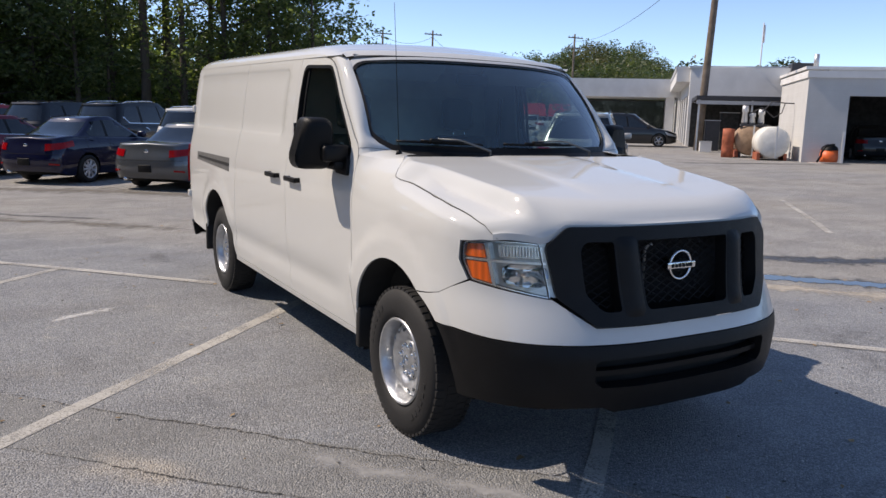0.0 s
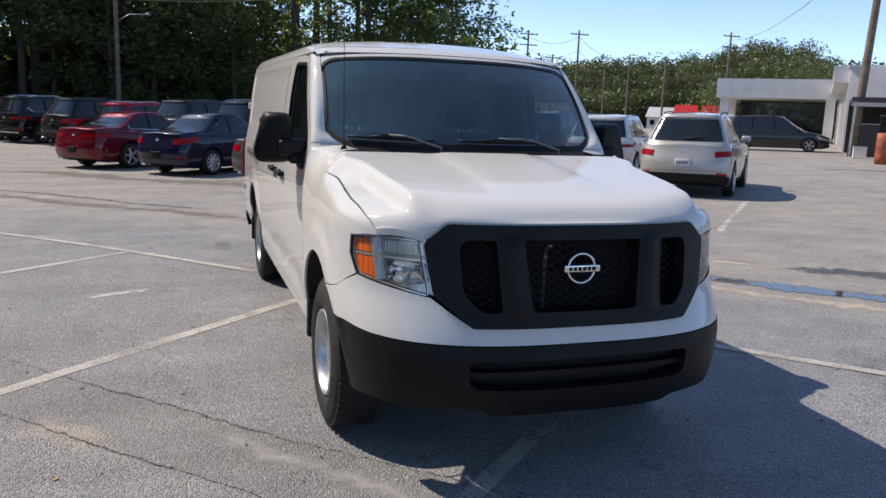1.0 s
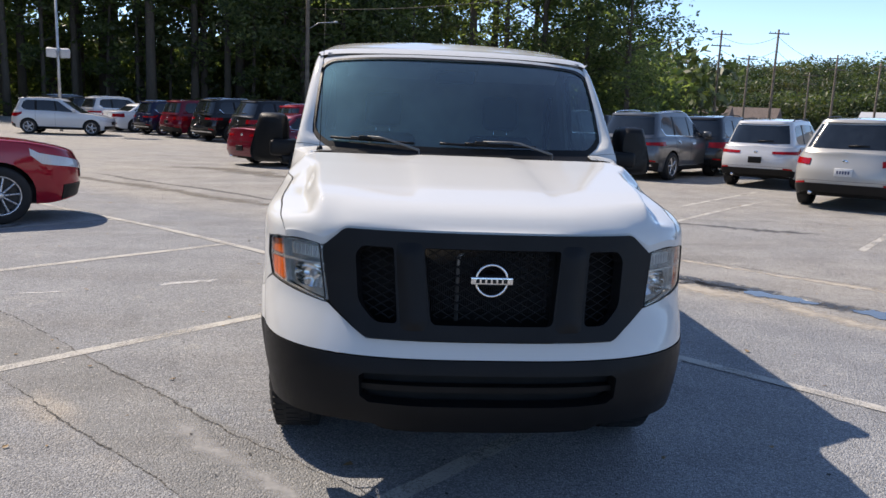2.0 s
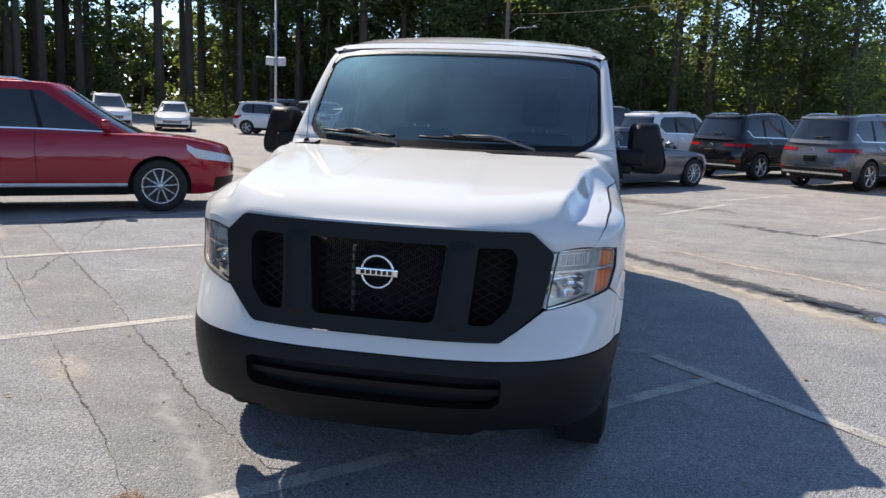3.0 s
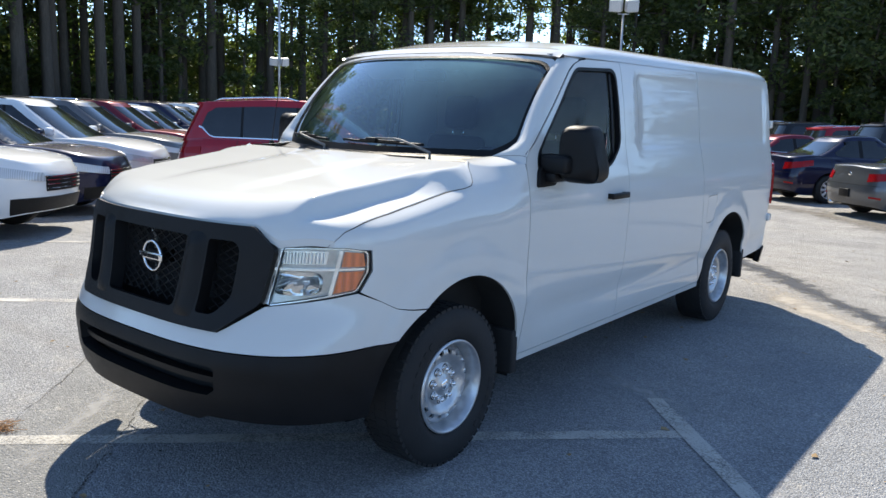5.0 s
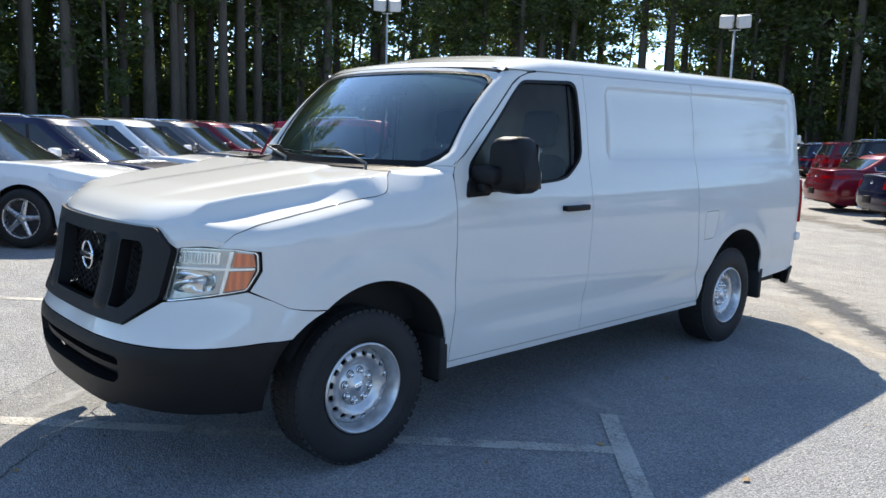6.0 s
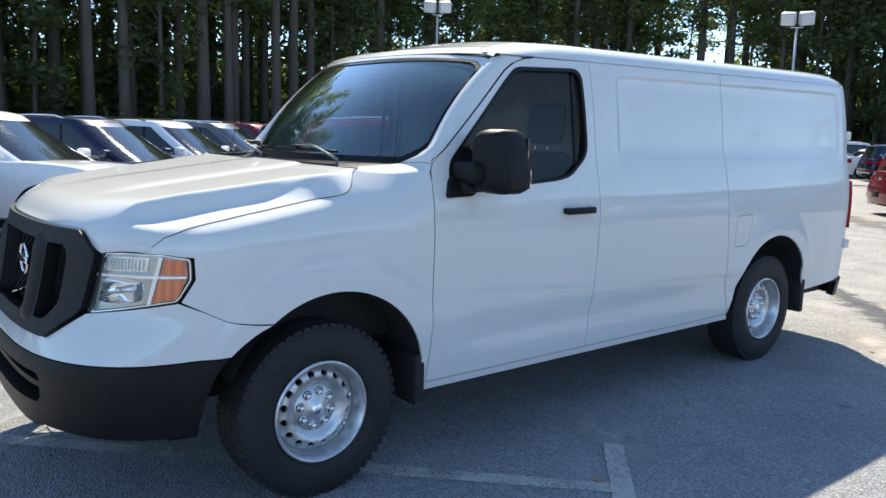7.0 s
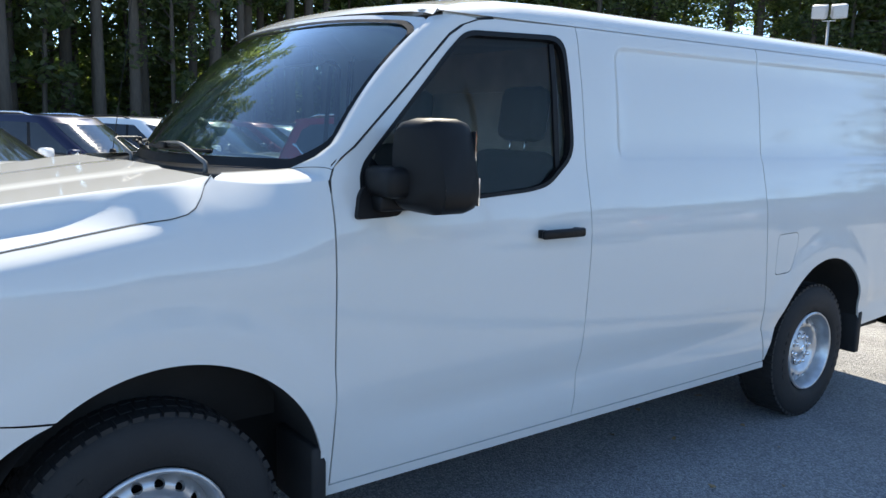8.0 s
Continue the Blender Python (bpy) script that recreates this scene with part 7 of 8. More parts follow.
def build_service():
    # local x runs along GV, local y along GU, origin at the near corner of the bay block
    ox, oy = 24.2, 16.2
    z = ground_z(ox, oy) - 0.05
    b = thing("service_building", pose(ox, oy, z, 0, 0, GRID - 90), "pale block service building with open bays and white trim", "building", kind="structure")
    H = 3.42
    # bay block: front wall with two open bays, side wall, back
    wall(b, "front_wall", 0, 16, 0, 0.25, 0, H, M["block"], [(1.48, 5.0, 0, 2.6), (7.2, 10.6, 0, 2.75), (12.2, 15.2, 0, 2.75)])
    wall(b, "side_wall", 0, 0.25, 0.25, 6.4, 0, H, M["block"])
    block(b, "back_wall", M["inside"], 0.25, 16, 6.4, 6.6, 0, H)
    block(b, "floor", M["tile_kerb"], 0.25, 16, -0.6, 6.4, 0.0, 0.06)
    roof = block(b, "roof", M["wall_grey"], 0.0, 16, 0.0, 6.6, H, H + 0.06)
    block(b, "roof_trim", M["wall_white"], -0.06, 16.06, -0.06, -0.0, H - 0.16, H + 0.10)
    block(b, "roof_trim", M["wall_white"], -0.06, -0.0, 0.0, 6.6, H - 0.16, H + 0.10)
    block(b, "door_post", M["wall_white"], 1.39, 1.48, -0.03, 0.0, 0, 1.25)
    # a higher roof behind, with plant on it
    wall(b, "upper_wall", 2.0, 22, 6.8, 7.05, 0, 4.02, M["block"])
    block(b, "upper_roof", M["wall_white"], 1.0, 22, 6.7, 30, 4.02, 4.16)
    block(b, "upper_roof", M["wall_grey"], 7, 22, 10, 22, 4.16, 4.5)
    ac = block(b, "roof_unit", M["metal_dark"], 1.5, 2.8, 14, 15.5, 4.16, 4.85, bevel=0.03)
    bm = bmesh.new()
    tube(bm, [(1.5, 7.3, 4.15), (1.5, 7.3, 4.75)], 0.12, 10)
    part("roof_vent", bm, M["galv"], b)
    # long bay front that runs away from the yard
    bx, by, L, h2 = -3.7, 15.2, 26.0, 4.6
    holes = [(1.0 + i * 3.5, 3.7 + i * 3.5, 0.0, 3.1) for i in range(7)]
    bm = bmesh.new()
    lw = new("bay_front")
    lw.parent = b
    lw.matrix_local = pose(bx, by, 0, 0, 0, 90)
    wall(lw, "bay_wall", 0, L, -0.3, 0, 0, h2, M["wall_white"], holes)
    for lo, hi, *_ in holes:
        block(lw, "bay_door", M["car_glass"], lo, hi, -0.26, -0.20, 0, 3.1)
        for k in (1, 2, 3):
            block(lw, "bay_rail", M["wall_white"], lo, hi, -0.19, -0.16, k * 0.78, k * 0.78 + 0.05)
    block(lw, "canopy_edge", M["wall_white"], 0.6, L, 0, 0.75, h2 - 0.75, h2 + 0.12)
    block(lw, "gutter", M["wall_grey"], 0.6, L, 0.75, 0.80, h2 - 0.15, h2 + 0.14)
    ew = new("end_front")
    ew.parent = b
    ew.matrix_local = pose(bx, by, 0, 0, 0, -9)
    wall(ew, "end_wall", 0, 9.8, 0, 0.3, 0, h2, M["wall_white"])
    block(b, "long_roof", M["wall_white"], bx - 0.1, 6, by - 0.1, by + L, h2, h2 + 0.12)
    block(b, "back_mass", M["wall_grey"], 0.3, 14, by + 0.3, by + L, 0, h2)
    # lean-to shed between: posts, dark roof edge, shelves of odds and ends
    block(b, "lean_to_roof", M["metal_dark"], -3.6, 1.6, 8.6, 14.0, 2.62, 2.82)
    block(b, "lean_to_fascia", M["wall_grey"], -3.6, 1.6, 8.5, 8.58, 2.40, 2.58)
    for x in (-3.5, -1.0, 1.5):
        block(b, "post", M["galv"], x, x + 0.09, 8.65, 8.74, 0, 2.62)
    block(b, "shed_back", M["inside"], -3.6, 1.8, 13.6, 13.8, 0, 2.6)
    return b


def loose(name, x, y, turn, label, category):
    return thing(name, pose(x, y, ground_z(x, y), 0, 0, turn), label, category)


def build_yard():
    def yard(u, v):
        p = Vector((24.2, 16.2, 0)) + GV * u + GU * v
        return p.x, p.y
    # oil tank on its side with a white strap
    for u, v, mat, label, ln in ((-0.98, 0.5, M["cream"], "cream horizontal steel tank with a white strap", 1.6), (-1.62, 2.35, M["tan_tank"], "tan steel tank with a rusty red end", 1.5)):
        x, y = yard(u, v)
        t = loose("storage_tank", x, y, GRID - 90, label, "tank")
        bm = bmesh.new()
        r = 0.62
        lathe(bm, [(0.001, -0.10), (r * 0.55, -0.075), (r * 0.9, -0.02), (r, 0.03), (r, ln), (r * 0.9, ln + 0.05), (0.001, ln + 0.12)], 40, "Y", m=Matrix.Translation((0, 0, 0.72)))
        bmesh.ops.recalc_face_normals(bm, faces=bm.faces)
        part("shell", bm, mat, t)
        bm = bmesh.new()
        box(bm, 0.06, 0.12, -0.115, -0.095, 0.10, 1.36)
        part("strap", bm, M["wall_white"], t, smooth=False)
        for dx in (-0.5, 0.5):
            bm = bmesh.new()
            box(bm, dx - 0.06, dx + 0.06, 0.1, ln - 0.1, 0, 0.28)
            part("leg", bm, M["rust"], t, smooth=False)
    x, y = yard(-2.50, 2.5)
    t = loose("drum", x, y, 0, "red upright drum beside the tanks", "drum")
    bm = bmesh.new()
    lathe(bm, [(0.001, 0), (0.24, 0), (0.25, 0.3), (0.24, 0.6), (0.25, 0.62), (0.24, 0.9), (0.24, 1.2), (0.001, 1.22)], 24, "Z")
    part("shell", bm, M["rust"], t)
    # compressor on the tanks' frame: motor, pipes
    x, y = yard(-1.6, 2.6)
    t = loose("compressor", x, y, GRID - 90, "grey air compressor with bent pipes above the tanks", "machine")
    bm = bmesh.new()
    box(bm, -0.45, 0.55, -0.25, 0.25, 1.32, 1.42)
    for dx in (-0.4, 0.5):
        for dy in (-0.2, 0.2):
            box(bm, dx - 0.03, dx + 0.03, dy - 0.03, dy + 0.03, 0, 1.32)
    part("stand", bm, M["metal_dark"], t, smooth=False)
    for k, (dx, hh) in enumerate(((-0.3, 0.75), (0.0, 0.45), (0.35, 0.6))):
        bm = bmesh.new()
        lathe(bm, [(0.001, 1.42), (0.11, 1.42), (0.13, 1.5), (0.10, 1.42 + hh * 0.6), (0.14, 1.42 + hh * 0.7), (0.12, 1.42 + hh), (0.001, 1.42 + hh)], 14, "Z", m=Matrix.Translation((dx, 0, 0)))
        part("cylinder", bm, M["galv"], t)
    bm = bmesh.new()
    tube(bm, [(0.35, -0.1, 1.9), (0.7, -0.2, 2.35), (1.2, -0.2, 2.3), (1.6, 0.1, 2.3)], 0.025, 6)
    tube(bm, [(-0.2, -0.1, 1.8), (0.3, -0.3, 2.1), (0.8, -0.3, 1.7), (1.1, -0.2, 1.9), (1.2, -0.2, 2.3)], 0.02, 6)
    part("pipe", bm, M["metal_dark"], t)
    # orange shop vacuum with hose
    x, y = yard(0.85, -0.6)
    t = loose("shop_vacuum", x, y, 10, "orange drum vacuum with black hose beside the bay", "vacuum cleaner")
    bm = bmesh.new()
    lathe(bm, [(0.001, 0.06), (0.30, 0.06), (0.33, 0.2), (0.30, 0.5), (0.001, 0.5)], 24, "Z")
    part("drum", bm, M["orange"], t)
    bm = bmesh.new()
    lathe(bm, [(0.31, 0.5), (0.27, 0.62), (0.12, 0.72), (0.001, 0.73)], 24, "Z")
    part("lid", bm, M["black_plastic"], t)
    bm = bmesh.new()
    tube(bm, [(0.2, 0, 0.55), (-0.1, -0.2, 0.72), (-0.5, -0.1, 0.66), (-0.62, 0.0, 0.42), (-0.4, 0.1, 0.30), (-0.5, 0.2, 0.05)], 0.04, 8)
    part("hose", bm, M["black_plastic"], t)
    # odds and ends in the shed
    for u, v, w, d, h, mat, label in ((-2.7, 9.3, 0.7, 0.6, 1.5, M["metal_dark"], "dark steel cabinet in the lean-to"), (-1.8, 10.6, 0.9, 0.7, 1.9, M["inside"], "dark shelving in the lean-to"), (-3.1, 7.2, 0.55, 0.55, 0.5, M["wall_white"], "white bucket-shaped bin by the shed"), (-0.3, 10.6, 1.0, 0.8, 1.3, M["metal_dark"], "dark workbench in the lean-to")):
        x, y = yard(u, v)
        t = loose("workshop_cabinet" if h > 0.6 else "bin", x, y, GRID - 90, label, "cabinet" if h > 0.6 else "bin")
        block(t, "body", mat, -w / 2, w / 2, -d / 2, d / 2, 0, h, bevel=0.03)
        block(t, "top", M["galv"], -w / 2 - 0.02, w / 2 + 0.02, -d / 2 - 0.02, d / 2 + 0.02, h, h + 0.03)


build_service()
build_yard()
inside_car = build_car("sedan", SEDAN, "dark", "charcoal saloon standing inside the open service bay", "car")
p = Vector((24.2, 16.2, 0)) + GV * 3.3 + GU * 3.2
inside_car.matrix_basis = pose(p.x, p.y, ground_z(24.2, 16.2) + 0.015, 0, 0, GRID)



# ---- canopy of the showroom, the red-roofed restaurant and houses ----
def polar(az, r, eye=(-1.6, -3.95)):
    a = radians(az)
    return eye[0] + r * math.cos(a), eye[1] + r * math.sin(a)


def build_far():
    x, y = polar(53.0, 64)
    z = ground_z(x, y) - 0.1
    s = thing("showroom", pose(x, y, z, 0, 0, GRID - 90), "white showroom building with a flat entrance canopy", "building", kind="structure")
    block(s, "canopy", M["wall_white"], 0, 8.5, 0, 6, 3.35, 4.75)
    for px in (0.3, 7.6):
        for py in (0.2, 5.2):
            block(s, "column", M["wall_white"], px, px + 0.65, py, py + 0.65, 0, 3.35)
    block(s, "front_wall", M["wall_white"], 8.5, 20, -1.0, 8, 0, 5.4)
    for k in range(4):
        block(s, "window", M["car_glass"], 9.2 + k * 2.6, 11.4 + k * 2.6, -1.04, -1.003, 0.4, 3.0)
    block(s, "glass_front", M["car_glass"], 1.2, 8.4, 6.4, 6.5, 0, 3.3)
    x, y = polar(55.6, 118)
    s = thing("restaurant", pose(x, y, ground_z(x, y), 0, 0, -33) @ Matrix.Diagonal((0.62, 0.62, 0.74, 1)), "low restaurant with a bright red awning roof", "building", kind="structure")
    block(s, "wall", M["house_wall"], 0, 17, 0, 8, 0, 2.9)
    for x0, x1 in ((-0.5, 5.3), (5.6, 11.2), (12.2, 17.5)):
        bm = bmesh.new()
        vs = [bm.verts.new(p) for p in ((x0, -2.2, 2.5), (x1, -2.2, 2.5), (x1 - 0.4, 0.6, 5.0), (x0 + 0.4, 0.6, 5.0), (x0, 2, 2.5), (x1, 2, 2.5))]
        for f in ((0, 1, 2, 3), (3, 2, 5, 4), (0, 3, 4), (1, 5, 2)):
            bm.faces.new([vs[i] for i in f])
        part("awning", bm, M["red_roof"], s, smooth=False)
    for k in range(6):
        block(s, "window", M["car_glass"], 0.6 + k * 2.7, 2.6 + k * 2.7, -0.05, -0.003, 0.8, 2.3)
    houses = [(56.3, 135, 6.5, "small white gabled house", M["house_wall"]), (67.2, 120, 12, "long brown-roofed house behind the lot", M["house_wall"]), (63.6, 130, 9, "low brown-roofed house", M["house_wall"])]
    for az, r, w, label, mat in houses:
        x, y = polar(az, r)
        h = thing("house", pose(x, y, ground_z(x, y), 0, 0, az - 100) @ Matrix.Diagonal((0.7, 0.7, 0.66, 1)), label, "house", kind="structure")
        block(h, "wall", mat, -w / 2, w / 2, -3.5, 3.5, 0, 3.0)
        bm = bmesh.new()
        vs = [bm.verts.new(p) for p in ((-w / 2 - .4, -3.9, 2.9), (w / 2 + .4, -3.9, 2.9), (w / 2 + .4, 3.9, 2.9), (-w / 2 - .4, 3.9, 2.9), (-w / 2 - .4, 0, 5.4), (w / 2 + .4, 0, 5.4))]
        for f in ((0, 1, 5, 4), (2, 3, 4, 5), (0, 4, 3), (1, 2, 5)):
            bm.faces.new([vs[i] for i in f])
        part("roof", bm, M["shingle"] if w > 7 else M["wall_grey"], h, smooth=False)
        for k in range(int(w / 2.4)):
            block(h, "window", M["car_glass"], -w / 2 + 0.7 + k * 2.4, -w / 2 + 1.7 + k * 2.4, -3.54, -3.503, 1.0, 2.2)


build_far()


# ---- poles, floodlights, cables ----
def utility_pole(x, y, h, r=0.16, arms=1, lean=(0, 0), lamp=None, label="weathered wooden utility pole"):
    p = thing("utility_pole", pose(x, y, ground_z(x, y) - 0.1), label, "pole")
    bm = bmesh.new()
    tube(bm, [(lean[0] * k, lean[1] * k, h * k) for k in (0, 0.25, 0.5, 0.75, 1)], [r, r * 0.93, r * 0.86, r * 0.78, r * 0.7], 12)
    part("shaft", bm, M["pole_wood"], p)
    for k in range(arms):
        bm = bmesh.new()
        zz = h - 0.5 - k * 1.2
        box(bm, lean[0] - 1.1, lean[0] + 1.1, lean[1] - 0.2, lean[1] - 0.1, zz, zz + 0.11)
        part("crossarm", bm, M["pole_wood"], p, smooth=False)
        for dx in (-0.95, -0.4, 0.4, 0.95):
            bm = bmesh.new()
            lathe(bm, [(0.02, 0), (0.045, 0.03), (0.03, 0.07), (0.045, 0.1), (0.001, 0.14)], 8, "Z", m=Matrix.Translation((lean[0] + dx, lean[1] - 0.15, zz + 0.11)))
            part("insulator", bm, M["metal_dark"], p)
    if lamp:
        lx, ly, lz = lamp
        bm = bmesh.new()
        tube(bm, [(0, 0, lz - 0.5), (lx * 0.4, ly * 0.4, lz - 0.05), (lx, ly, lz)], 0.03, 8)
        arm = part("lamp_arm", bm, M["galv"], p)
        bm = bmesh.new()
        lathe(bm, [(0.001, 0.10), (0.08, 0.08), (0.19, 0.0), (0.16, -0.04), (0.001, -0.05)], 16, "Z", m=Matrix.Translation((lx, ly, lz)))
        part("lamp_head", bm, M["lamp_white"], p)
    return p


def floodlight(x, y, h, turn, heads=2):
    p = thing("floodlight_mast", pose(x, y, ground_z(x, y), 0, 0, turn), "grey steel floodlight mast with white box lamps", "lamp post", "floodlights")
    bm = bmesh.new()
    tube(bm, [(0, 0, 0), (0, 0, h - 0.35)], [0.075, 0.055], 12)
    part("mast", bm, M["galv"], p)
    bm = bmesh.new()
    tube(bm, [(-0.28, 0, h - 0.1), (-0.28, 0, h - 0.33), (0.28, 0, h - 0.33), (0.28, 0, h - 0.1)], 0.025, 8)
    part("bracket", bm, M["galv"], p)
    for s, zz, k in ((-1, h + 0.1, 1.3), (1, h + 0.1, 1.3), (-1, h * 0.5, 0.9), (1, h * 0.5, 0.9)):
        bm = bmesh.new()
        m = Matrix.Translation((s * 0.32 * k, -0.05, zz)) @ Matrix.Diagonal((k, k, k, 1)) @ Matrix.Rotation(radians(20), 4, "X") @ Matrix.Rotation(radians(s * 14), 4, "Z")
        box(bm, -0.26, 0.26, -0.16, 0.16, -0.24, 0.24, m, 0.04)
        hd = part("lamp_head", bm, M["lamp_white"], p)
        bm = bmesh.new()
        box(bm, -0.22, 0.22, -0.172, -0.162, -0.20, 0.20, m)
        part("lens", bm, M["clear_lens"], hd, smooth=False)


def cable(a, b, sag, r=0.012):
    a, b = Vector(a), Vector(b)
    bm = bmesh.new()
    tube(bm, [a.lerp(b, t / 16) - Vector((0, 0, sag * 4 * (t / 16) * (1 - t / 16))) for t in range(17)], r, 5)
    ob = part("overhead_cable", bm, M["wire"])
    tagged(ob, "thin black overhead cable between poles", "cable", "overhead cables")


floodlight(*polar(142.0, 46, (3.95, -1.95)), 8.6, 52)
floodlight(*polar(117.9, 44, (3.95, -1.95)), 7.7, 28)
px, py = polar(42.9, 42.0, (-2.65, -3.49))
utility_pole(px, py, 11.5, 0.20, 2, (0.35, -0.25))
qx_, qy_ = -5.7, 50.5
utility_pole(qx_, qy_, 11.0, 0.17, 1, lamp=(1.9, -0.6, 7.4))
FAR_POLES = ((66.1, 92, 11.2), (62.55, 90, 11.0), (58.95, 100, 9.2), (56.5, 108, 8.9), (52.4, 96, 11.5), (64.3, 105, 9.5), (60.6, 130, 9.0))
tops = []
for i, (az, r, h) in enumerate(FAR_POLES):
    x, y = polar(az, r)
    utility_pole(x, y, h, 0.15, 1 if i % 2 else 2)
    tops.append((x, y, h - 0.4))
for i in range(4):
    a, b = tops[i], tops[i + 1]
    cable(a, b, 0.8, 0.02)
    cable((a[0], a[1], a[2] - 1.4), (b[0], b[1], b[2] - 1.4), 0.9, 0.02)
x, y = polar(78, 95)
cable((x, y, 10.5), tops[0], 1.2, 0.02)
cable((qx_, qy_, 8.0), (9.0, 34.0, 7.6), 0.35, 0.022)
cable((qx_, qy_, 9.8), (qx_ - 30, qy_ + 8, 9.6), 0.8, 0.014)
cable((px, py, 10.6), (px + 14, py - 26, 10.8), 0.7, 0.014)
cable((px, py, 9.9), tops[4], 1.2, 0.016)
# flag on its staff
x, y = polar(39.3, 75, (-2.65, -3.49))
f = thing("flagpole", pose(x, y, 0), "white flagpole with a furled striped flag", "flagpole")
bm = bmesh.new()
tube(bm, [(0, 0, 0), (0, 0, 10.6)], [0.08, 0.05], 10)
part("staff", bm, M["lamp_white"], f)
bm = bmesh.new()
for k in range(4):
    tube(bm, [(0.08 + 0.04 * k, 0, 10.4), (0.12 + 0.05 * k, 0.05, 9.7), (0.09 + 0.04 * k, 0, 8.9)], 0.045, 6)
part("flag", bm, M["red_roof"], f)
bm = bmesh.new()
for k in range(3):
    tube(bm, [(0.10 + 0.04 * k, -0.03, 10.4), (0.14 + 0.05 * k, 0.0, 9.7), (0.11 + 0.04 * k, -0.03, 8.9)], 0.035, 6)
part("flag_stripe", bm, M["wall_white"], f)

# ---- trees ----
def leaf_quads(rnd, verts, faces, c, n, spread, size):
    for _ in range(n):
        while True:
            d = Vector((rnd.uniform(-1, 1), rnd.uniform(-1, 1), rnd.uniform(-1, 1)))
            if d.length < 1:
                break
        p = c + Vector((d.x * spread[0], d.y * spread[1], d.z * spread[2]))
        a = Vector((rnd.gauss(0, 1), rnd.gauss(0, 1), rnd.gauss(0, 0.6))).normalized()
        b = a.orthogonal().normalized()
        b = (b * math.cos(1.7 * rnd.random()) + a.cross(b) * math.sin(6.28 * rnd.random())).normalized()
        s = size * rnd.uniform(0.55, 1.35)
        i = len(verts)
        verts += [tuple(p - a * s), tuple(p + b * s * 0.42 + Vector((0, 0, 0.06 * s))), tuple(p + a * s), tuple(p - b * s * 0.42 - Vector((0, 0, 0.06 * s)))]
        faces.append((i, i + 1, i + 2, i + 3))


def make_tree(seed, h, kind):
    """Trunk with limbs, and a crown of many small leaves in clumps: meshes for copying."""
    rnd = random.Random(seed)
    tb = bmesh.new()
    bend = Vector((rnd.uniform(-0.5, 0.5), rnd.uniform(-0.5, 0.5), 0))
    r0 = {"pine": 0.20, "broad": 0.20, "slim": 0.10}[kind] * h / 15
    spine = [bend * math.sin(k * 2.2) * k + Vector((0, 0, h * k)) for k in (0, 0.15, 0.3, 0.5, 0.7, 0.9)]
    tube(tb, spine, [r0 * 1.25, r0, r0 * 0.9, r0 * 0.7, r0 * 0.45, r0 * 0.15], 9)
    verts, faces = [], []
    low = {"pine": 0.42, "broad": 0.10, "slim": 0.12}[kind]
    reach = {"pine": 0.16, "broad": 0.27, "slim": 0.13}[kind] * h
    limbs = {"pine": 26, "broad": 24, "slim": 18}[kind]
    for i in range(limbs):
        f = low + (0.97 - low) * (i + rnd.random() * 0.6) / limbs
        base = bend * math.sin(f * 2.2) * f + Vector((0, 0, h * f))
        a = i * 2.4 + rnd.uniform(-0.5, 0.5)
        shape = math.sin(min(1, (f - low) / (1 - low) + 0.18) * math.pi * 0.92) if kind != "pine" else (1.05 - (f - low) / (1 - low) * 0.75)
        ln = reach * max(0.25, shape) * rnd.uniform(0.7, 1.15)
        up = rnd.uniform(0.1, 0.5) if kind != "pine" else rnd.uniform(-0.1, 0.25)
        tip = base + Vector((math.cos(a) * ln, math.sin(a) * ln, ln * up))
        mid = base.lerp(tip, 0.55) + Vector((0, 0, 0.08 * ln))
        tube(tb, [base, mid, tip], [r0 * 0.28, r0 * 0.16, 0.015], 5, False)
        for k in range(3 if kind != "broad" else 4):
            c = base.lerp(tip, 0.45 + 0.22 * k) + Vector((rnd.uniform(-0.5, 0.5), rnd.uniform(-0.5, 0.5), rnd.uniform(-0.3, 0.5)))
            s = ln * rnd.uniform(0.24, 0.40) + 0.25
            leaf_quads(rnd, verts, faces, c, int(40 + 18 * s), (s, s, s * 0.62), 0.17 if kind != "pine" else 0.155)
    me = bpy.data.meshes.new("crown")
    me.from_pydata(verts, [], faces)
    me.materials.append(M["leaf"])
    return fill(tb, "trunk", M["bark"]), me


TREES = [make_tree(11, 18, "pine"), make_tree(12, 20, "pine"), make_tree(13, 15, "broad"), make_tree(14, 17, "broad"), make_tree(15, 13, "slim"), make_tree(16, 16, "slim"), make_tree(17, 14, "broad")]
LABELS = ["tall pine with a bare trunk, dark against the light", "tall pine at the edge of the wood", "broad leafy tree at the edge of the wood", "broad leafy tree in dark summer green",
          "slim young tree in the wood", "slim tall tree in the wood", "broad tree with low boughs"]


def plant(i, x, y, turn, s):
    t = thing("tree", pose(x, y, ground_z(x, y) - 0.1, 0, 0, turn) @ Matrix.Diagonal((s, s, s, 1)), LABELS[i], "tree", "trees of the wood")
    for name, me in zip(("trunk", "crown"), TREES[i]):
        o = new(name, me)
        o.parent = t
    return t


WOOD = [(15, 50), (6, 55), (-8, 58), (-24, 60), (-40, 60), (-50, 46), (-48, 30), (-42, 12), (-38, -4), (-36, -20)]


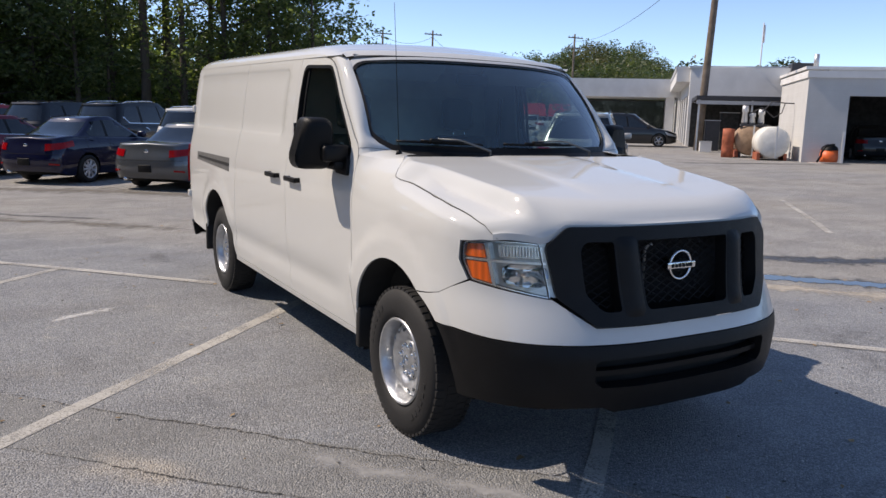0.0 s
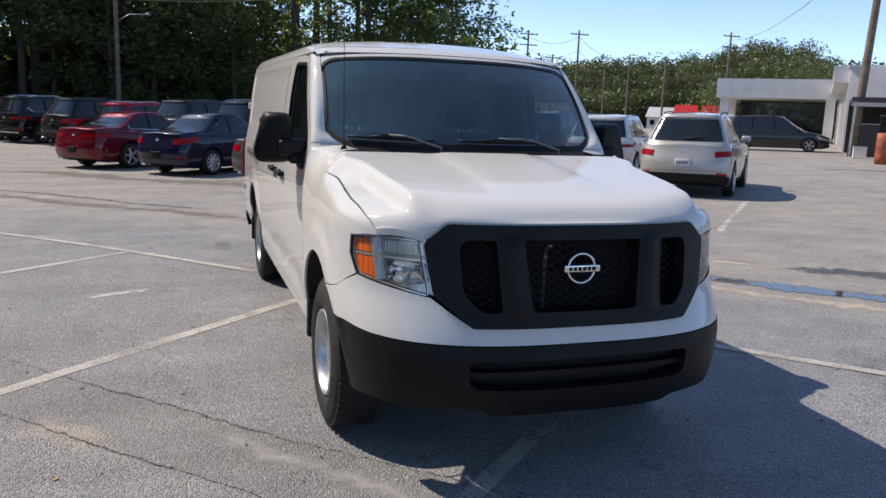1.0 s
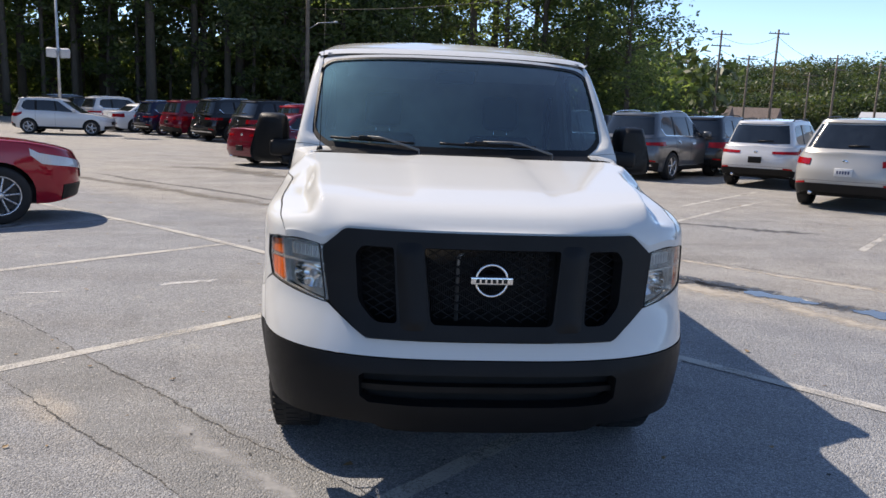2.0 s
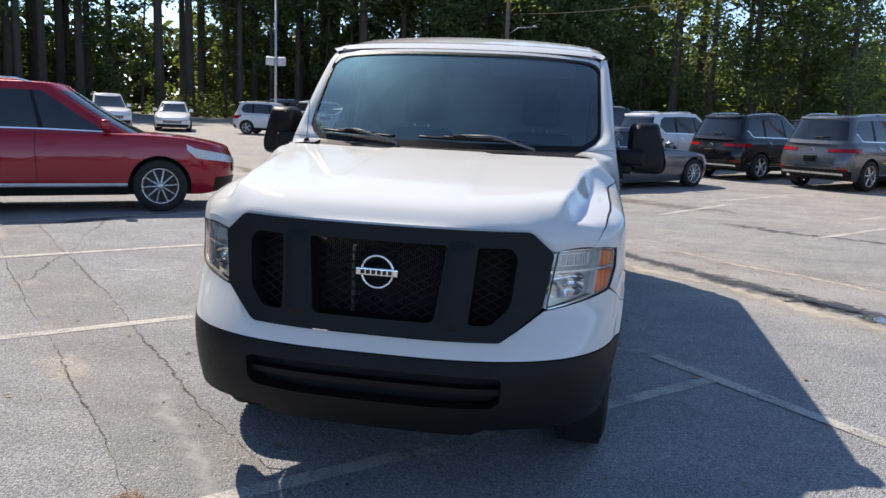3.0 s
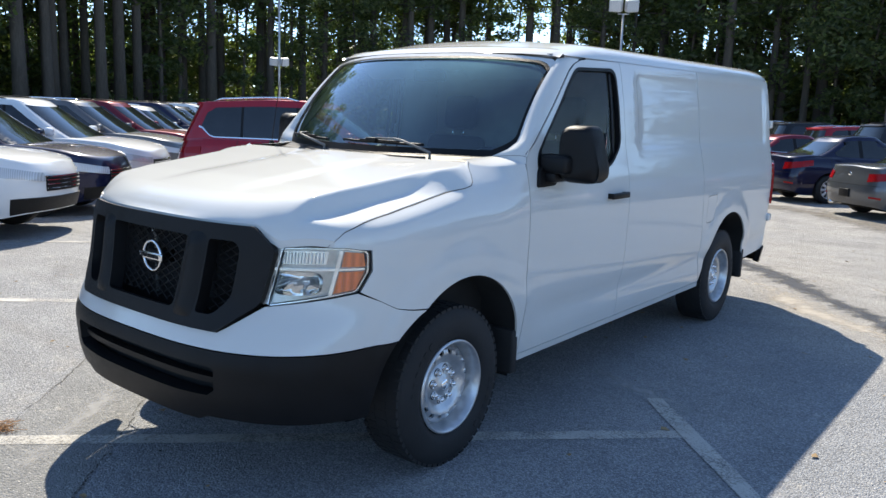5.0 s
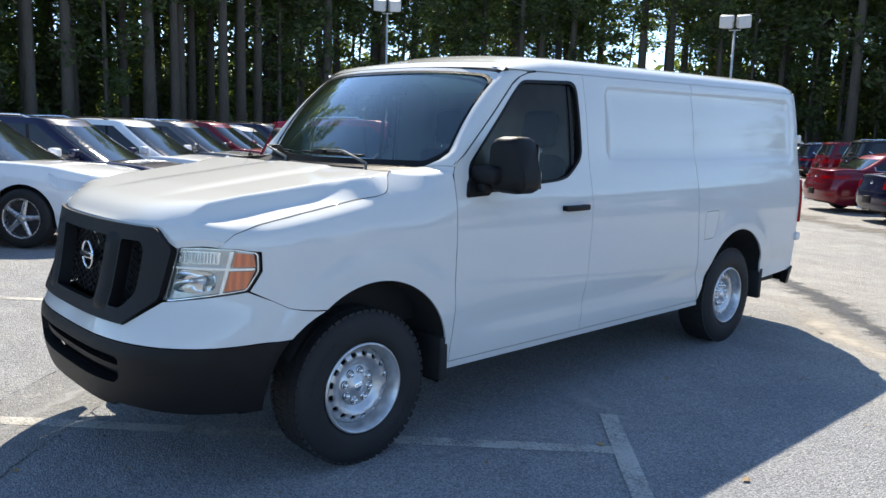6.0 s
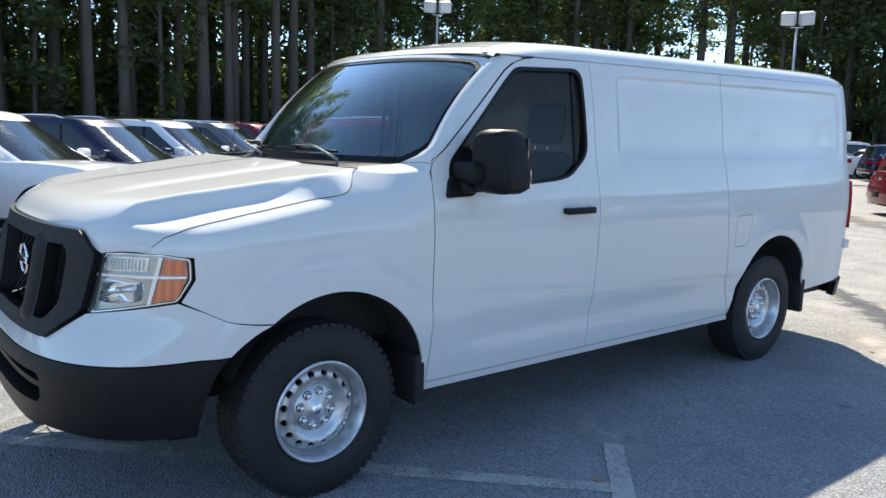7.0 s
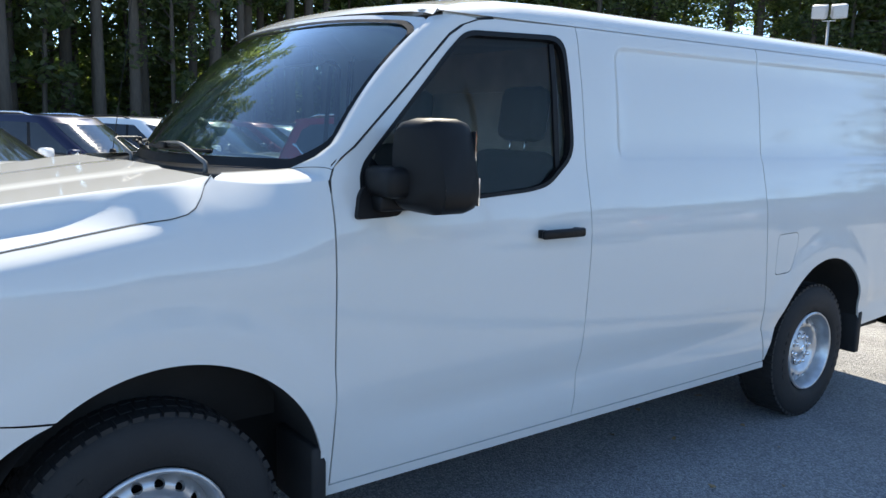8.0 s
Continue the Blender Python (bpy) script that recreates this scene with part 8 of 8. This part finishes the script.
def along(pts, d):
    for (x0, y0), (x1, y1) in zip(pts, pts[1:]):
        l = math.hypot(x1 - x0, y1 - y0)
        if d <= l:
            return Vector((x0 + (x1 - x0) * d / l, y0 + (y1 - y0) * d / l, 0)), Vector((y1 - y0, x0 - x1, 0)).normalized()
        d -= l
    return None


def build_wood():
    rnd = random.Random(5)
    for row, (step, depth) in enumerate(((2.4, 0), (2.6, 4.0), (2.8, 8.5), (3.2, 14), (3.6, 21))):
        d = depth * 1.1 + rnd.uniform(0, 2)
        while True:
            got = along(WOOD, d)
            if got is None:
                break
            p, n = got
            q = p + n * (depth + rnd.uniform(-1.3, 1.5))
            if q.dot(n) < p.dot(n) - 2:
                q = p
            pines = p.x < -13 or p.y < 40
            i = rnd.choices(range(7), (9, 9, 1, 1, 3, 3, 0) if pines else (3, 3, 3, 3, 3, 3, 3))[0]
            plant(i, q.x, q.y, rnd.uniform(0, 360), rnd.uniform(0.85, 1.2) * (1.3 if p.x < -4 else 1.0))
            d += step * rnd.uniform(0.7, 1.3)
    # the tree that ends the wood, crown down to the ground
    for dx, dy, s in ((1.0, -2.0, 0.9), (1.6, 0.5, 0.75), (-1.2, 1.0, 1.1)):
        plant(6, 14.5 + dx, 49 + dy, 40 * dx, s)
    # undergrowth
    verts, faces = [], []
    d = 0
    while True:
        got = along(WOOD, d)
        if got is None:
            break
        p, n = got
        for k in range(3):
            q = p + n * rnd.uniform(-2.0, 9.0)
            s = rnd.uniform(0.7, 1.9)
            leaf_quads(rnd, verts, faces, q + Vector((0, 0, ground_z(q.x, q.y) + s * 0.55)), int(70 * s), (s, s, s * 0.8), 0.2)
        for k in range(5):
            q = p + n * rnd.uniform(6.0, 26.0)
            s = rnd.uniform(1.2, 2.3)
            z = 7.0 * rnd.random() ** 1.4
            leaf_quads(rnd, verts, faces, q + Vector((0, 0, z + 0.5)), int(70 * s), (s, s, s), 0.29)
        # the deep of the wood, where no daylight shows through low down
        for k in range(6):
            q = p + n * rnd.uniform(22.0, 30.0)
            s = rnd.uniform(1.5, 2.4)
            leaf_quads(rnd, verts, faces, q + Vector((0, 0, 5.0 * rnd.random() ** 1.2 + 0.4)), int(40 * s), (s * 1.2, s * 1.2, s), 0.5)
        d += 0.8
    me = bpy.data.meshes.new("undergrowth")
    me.from_pydata(verts, [], faces)
    me.materials.append(M["leaf"])
    tagged(new("undergrowth", me), "dark leafy undergrowth below the trees", "bushes", kind="stuff")


build_wood()


def build_hill():
    rnd = random.Random(9)
    verts, faces = [], []
    # wooded ridge beyond the street, and lower belts right round the horizon
    crest = [(36, 13), (40, 14), (44.5, 16.5), (48.5, 23.5), (52, 22.5), (55, 19.5), (62, 18.5), (67, 17), (78, 18)]
    for az0, az1, r, k0, n in ((40, 74, 150, 0.36, 230), (38, 76, 180, 0.58, 270), (37, 77, 205, 0.80, 290), (36, 78, 230, 1.0, 330)):
        for i in range(n):
            az = az0 + (az1 - az0) * (i + rnd.random()) / n
            rr = r * rnd.uniform(0.96, 1.04)
            x, y = polar(az, rr)
            top = lerp_table(crest, az) * k0 * rnd.uniform(0.86, 1.06)
            s = rnd.uniform(1.8, 3.4)
            for k in range(4):
                leaf_quads(rnd, verts, faces, Vector((x + rnd.uniform(-1.5, 1.5), y + rnd.uniform(-1.5, 1.5), top - s * (0.6 + 1.0 * k))), 120, (s * (1 + 0.2 * k), s * (1 + 0.2 * k), s * 0.9), 0.36)
    me = bpy.data.meshes.new("wooded_ridge")
    me.from_pydata(verts, [], faces)
    me.materials.append(M["leaf_far"])
    tagged(new("wooded_ridge", me), "wooded green ridge beyond the street", "woods", kind="stuff")
    verts, faces = [], []
    for a0, a1, count, r0, r1, t0, t1, many, leaf in ((200, 372, 240, 105, 135, 7, 11, 34, 1.0), (372, 413, 64, 100, 130, 5.2, 8.4, 620, 0.25), (66, 205, 330, 88, 100, 6, 10, 60, 0.7)):
        for i in range(count):
            az = a0 + (a1 - a0) * (i + rnd.random()) / count
            x, y = polar(az, rnd.uniform(r0, r1))
            top = rnd.uniform(t0, t1)
            for k in range(3):
                s = rnd.uniform(2.4, 3.6)
                leaf_quads(rnd, verts, faces, Vector((x, y, top - s * (0.5 + 1.3 * k))), many, (s, s, s), leaf)
    me = bpy.data.meshes.new("far_woods")
    me.from_pydata(verts, [], faces)
    me.materials.append(M["leaf_far"])
    tagged(new("far_woods", me), "distant belt of green trees around the yard", "woods", kind="stuff")


build_hill()
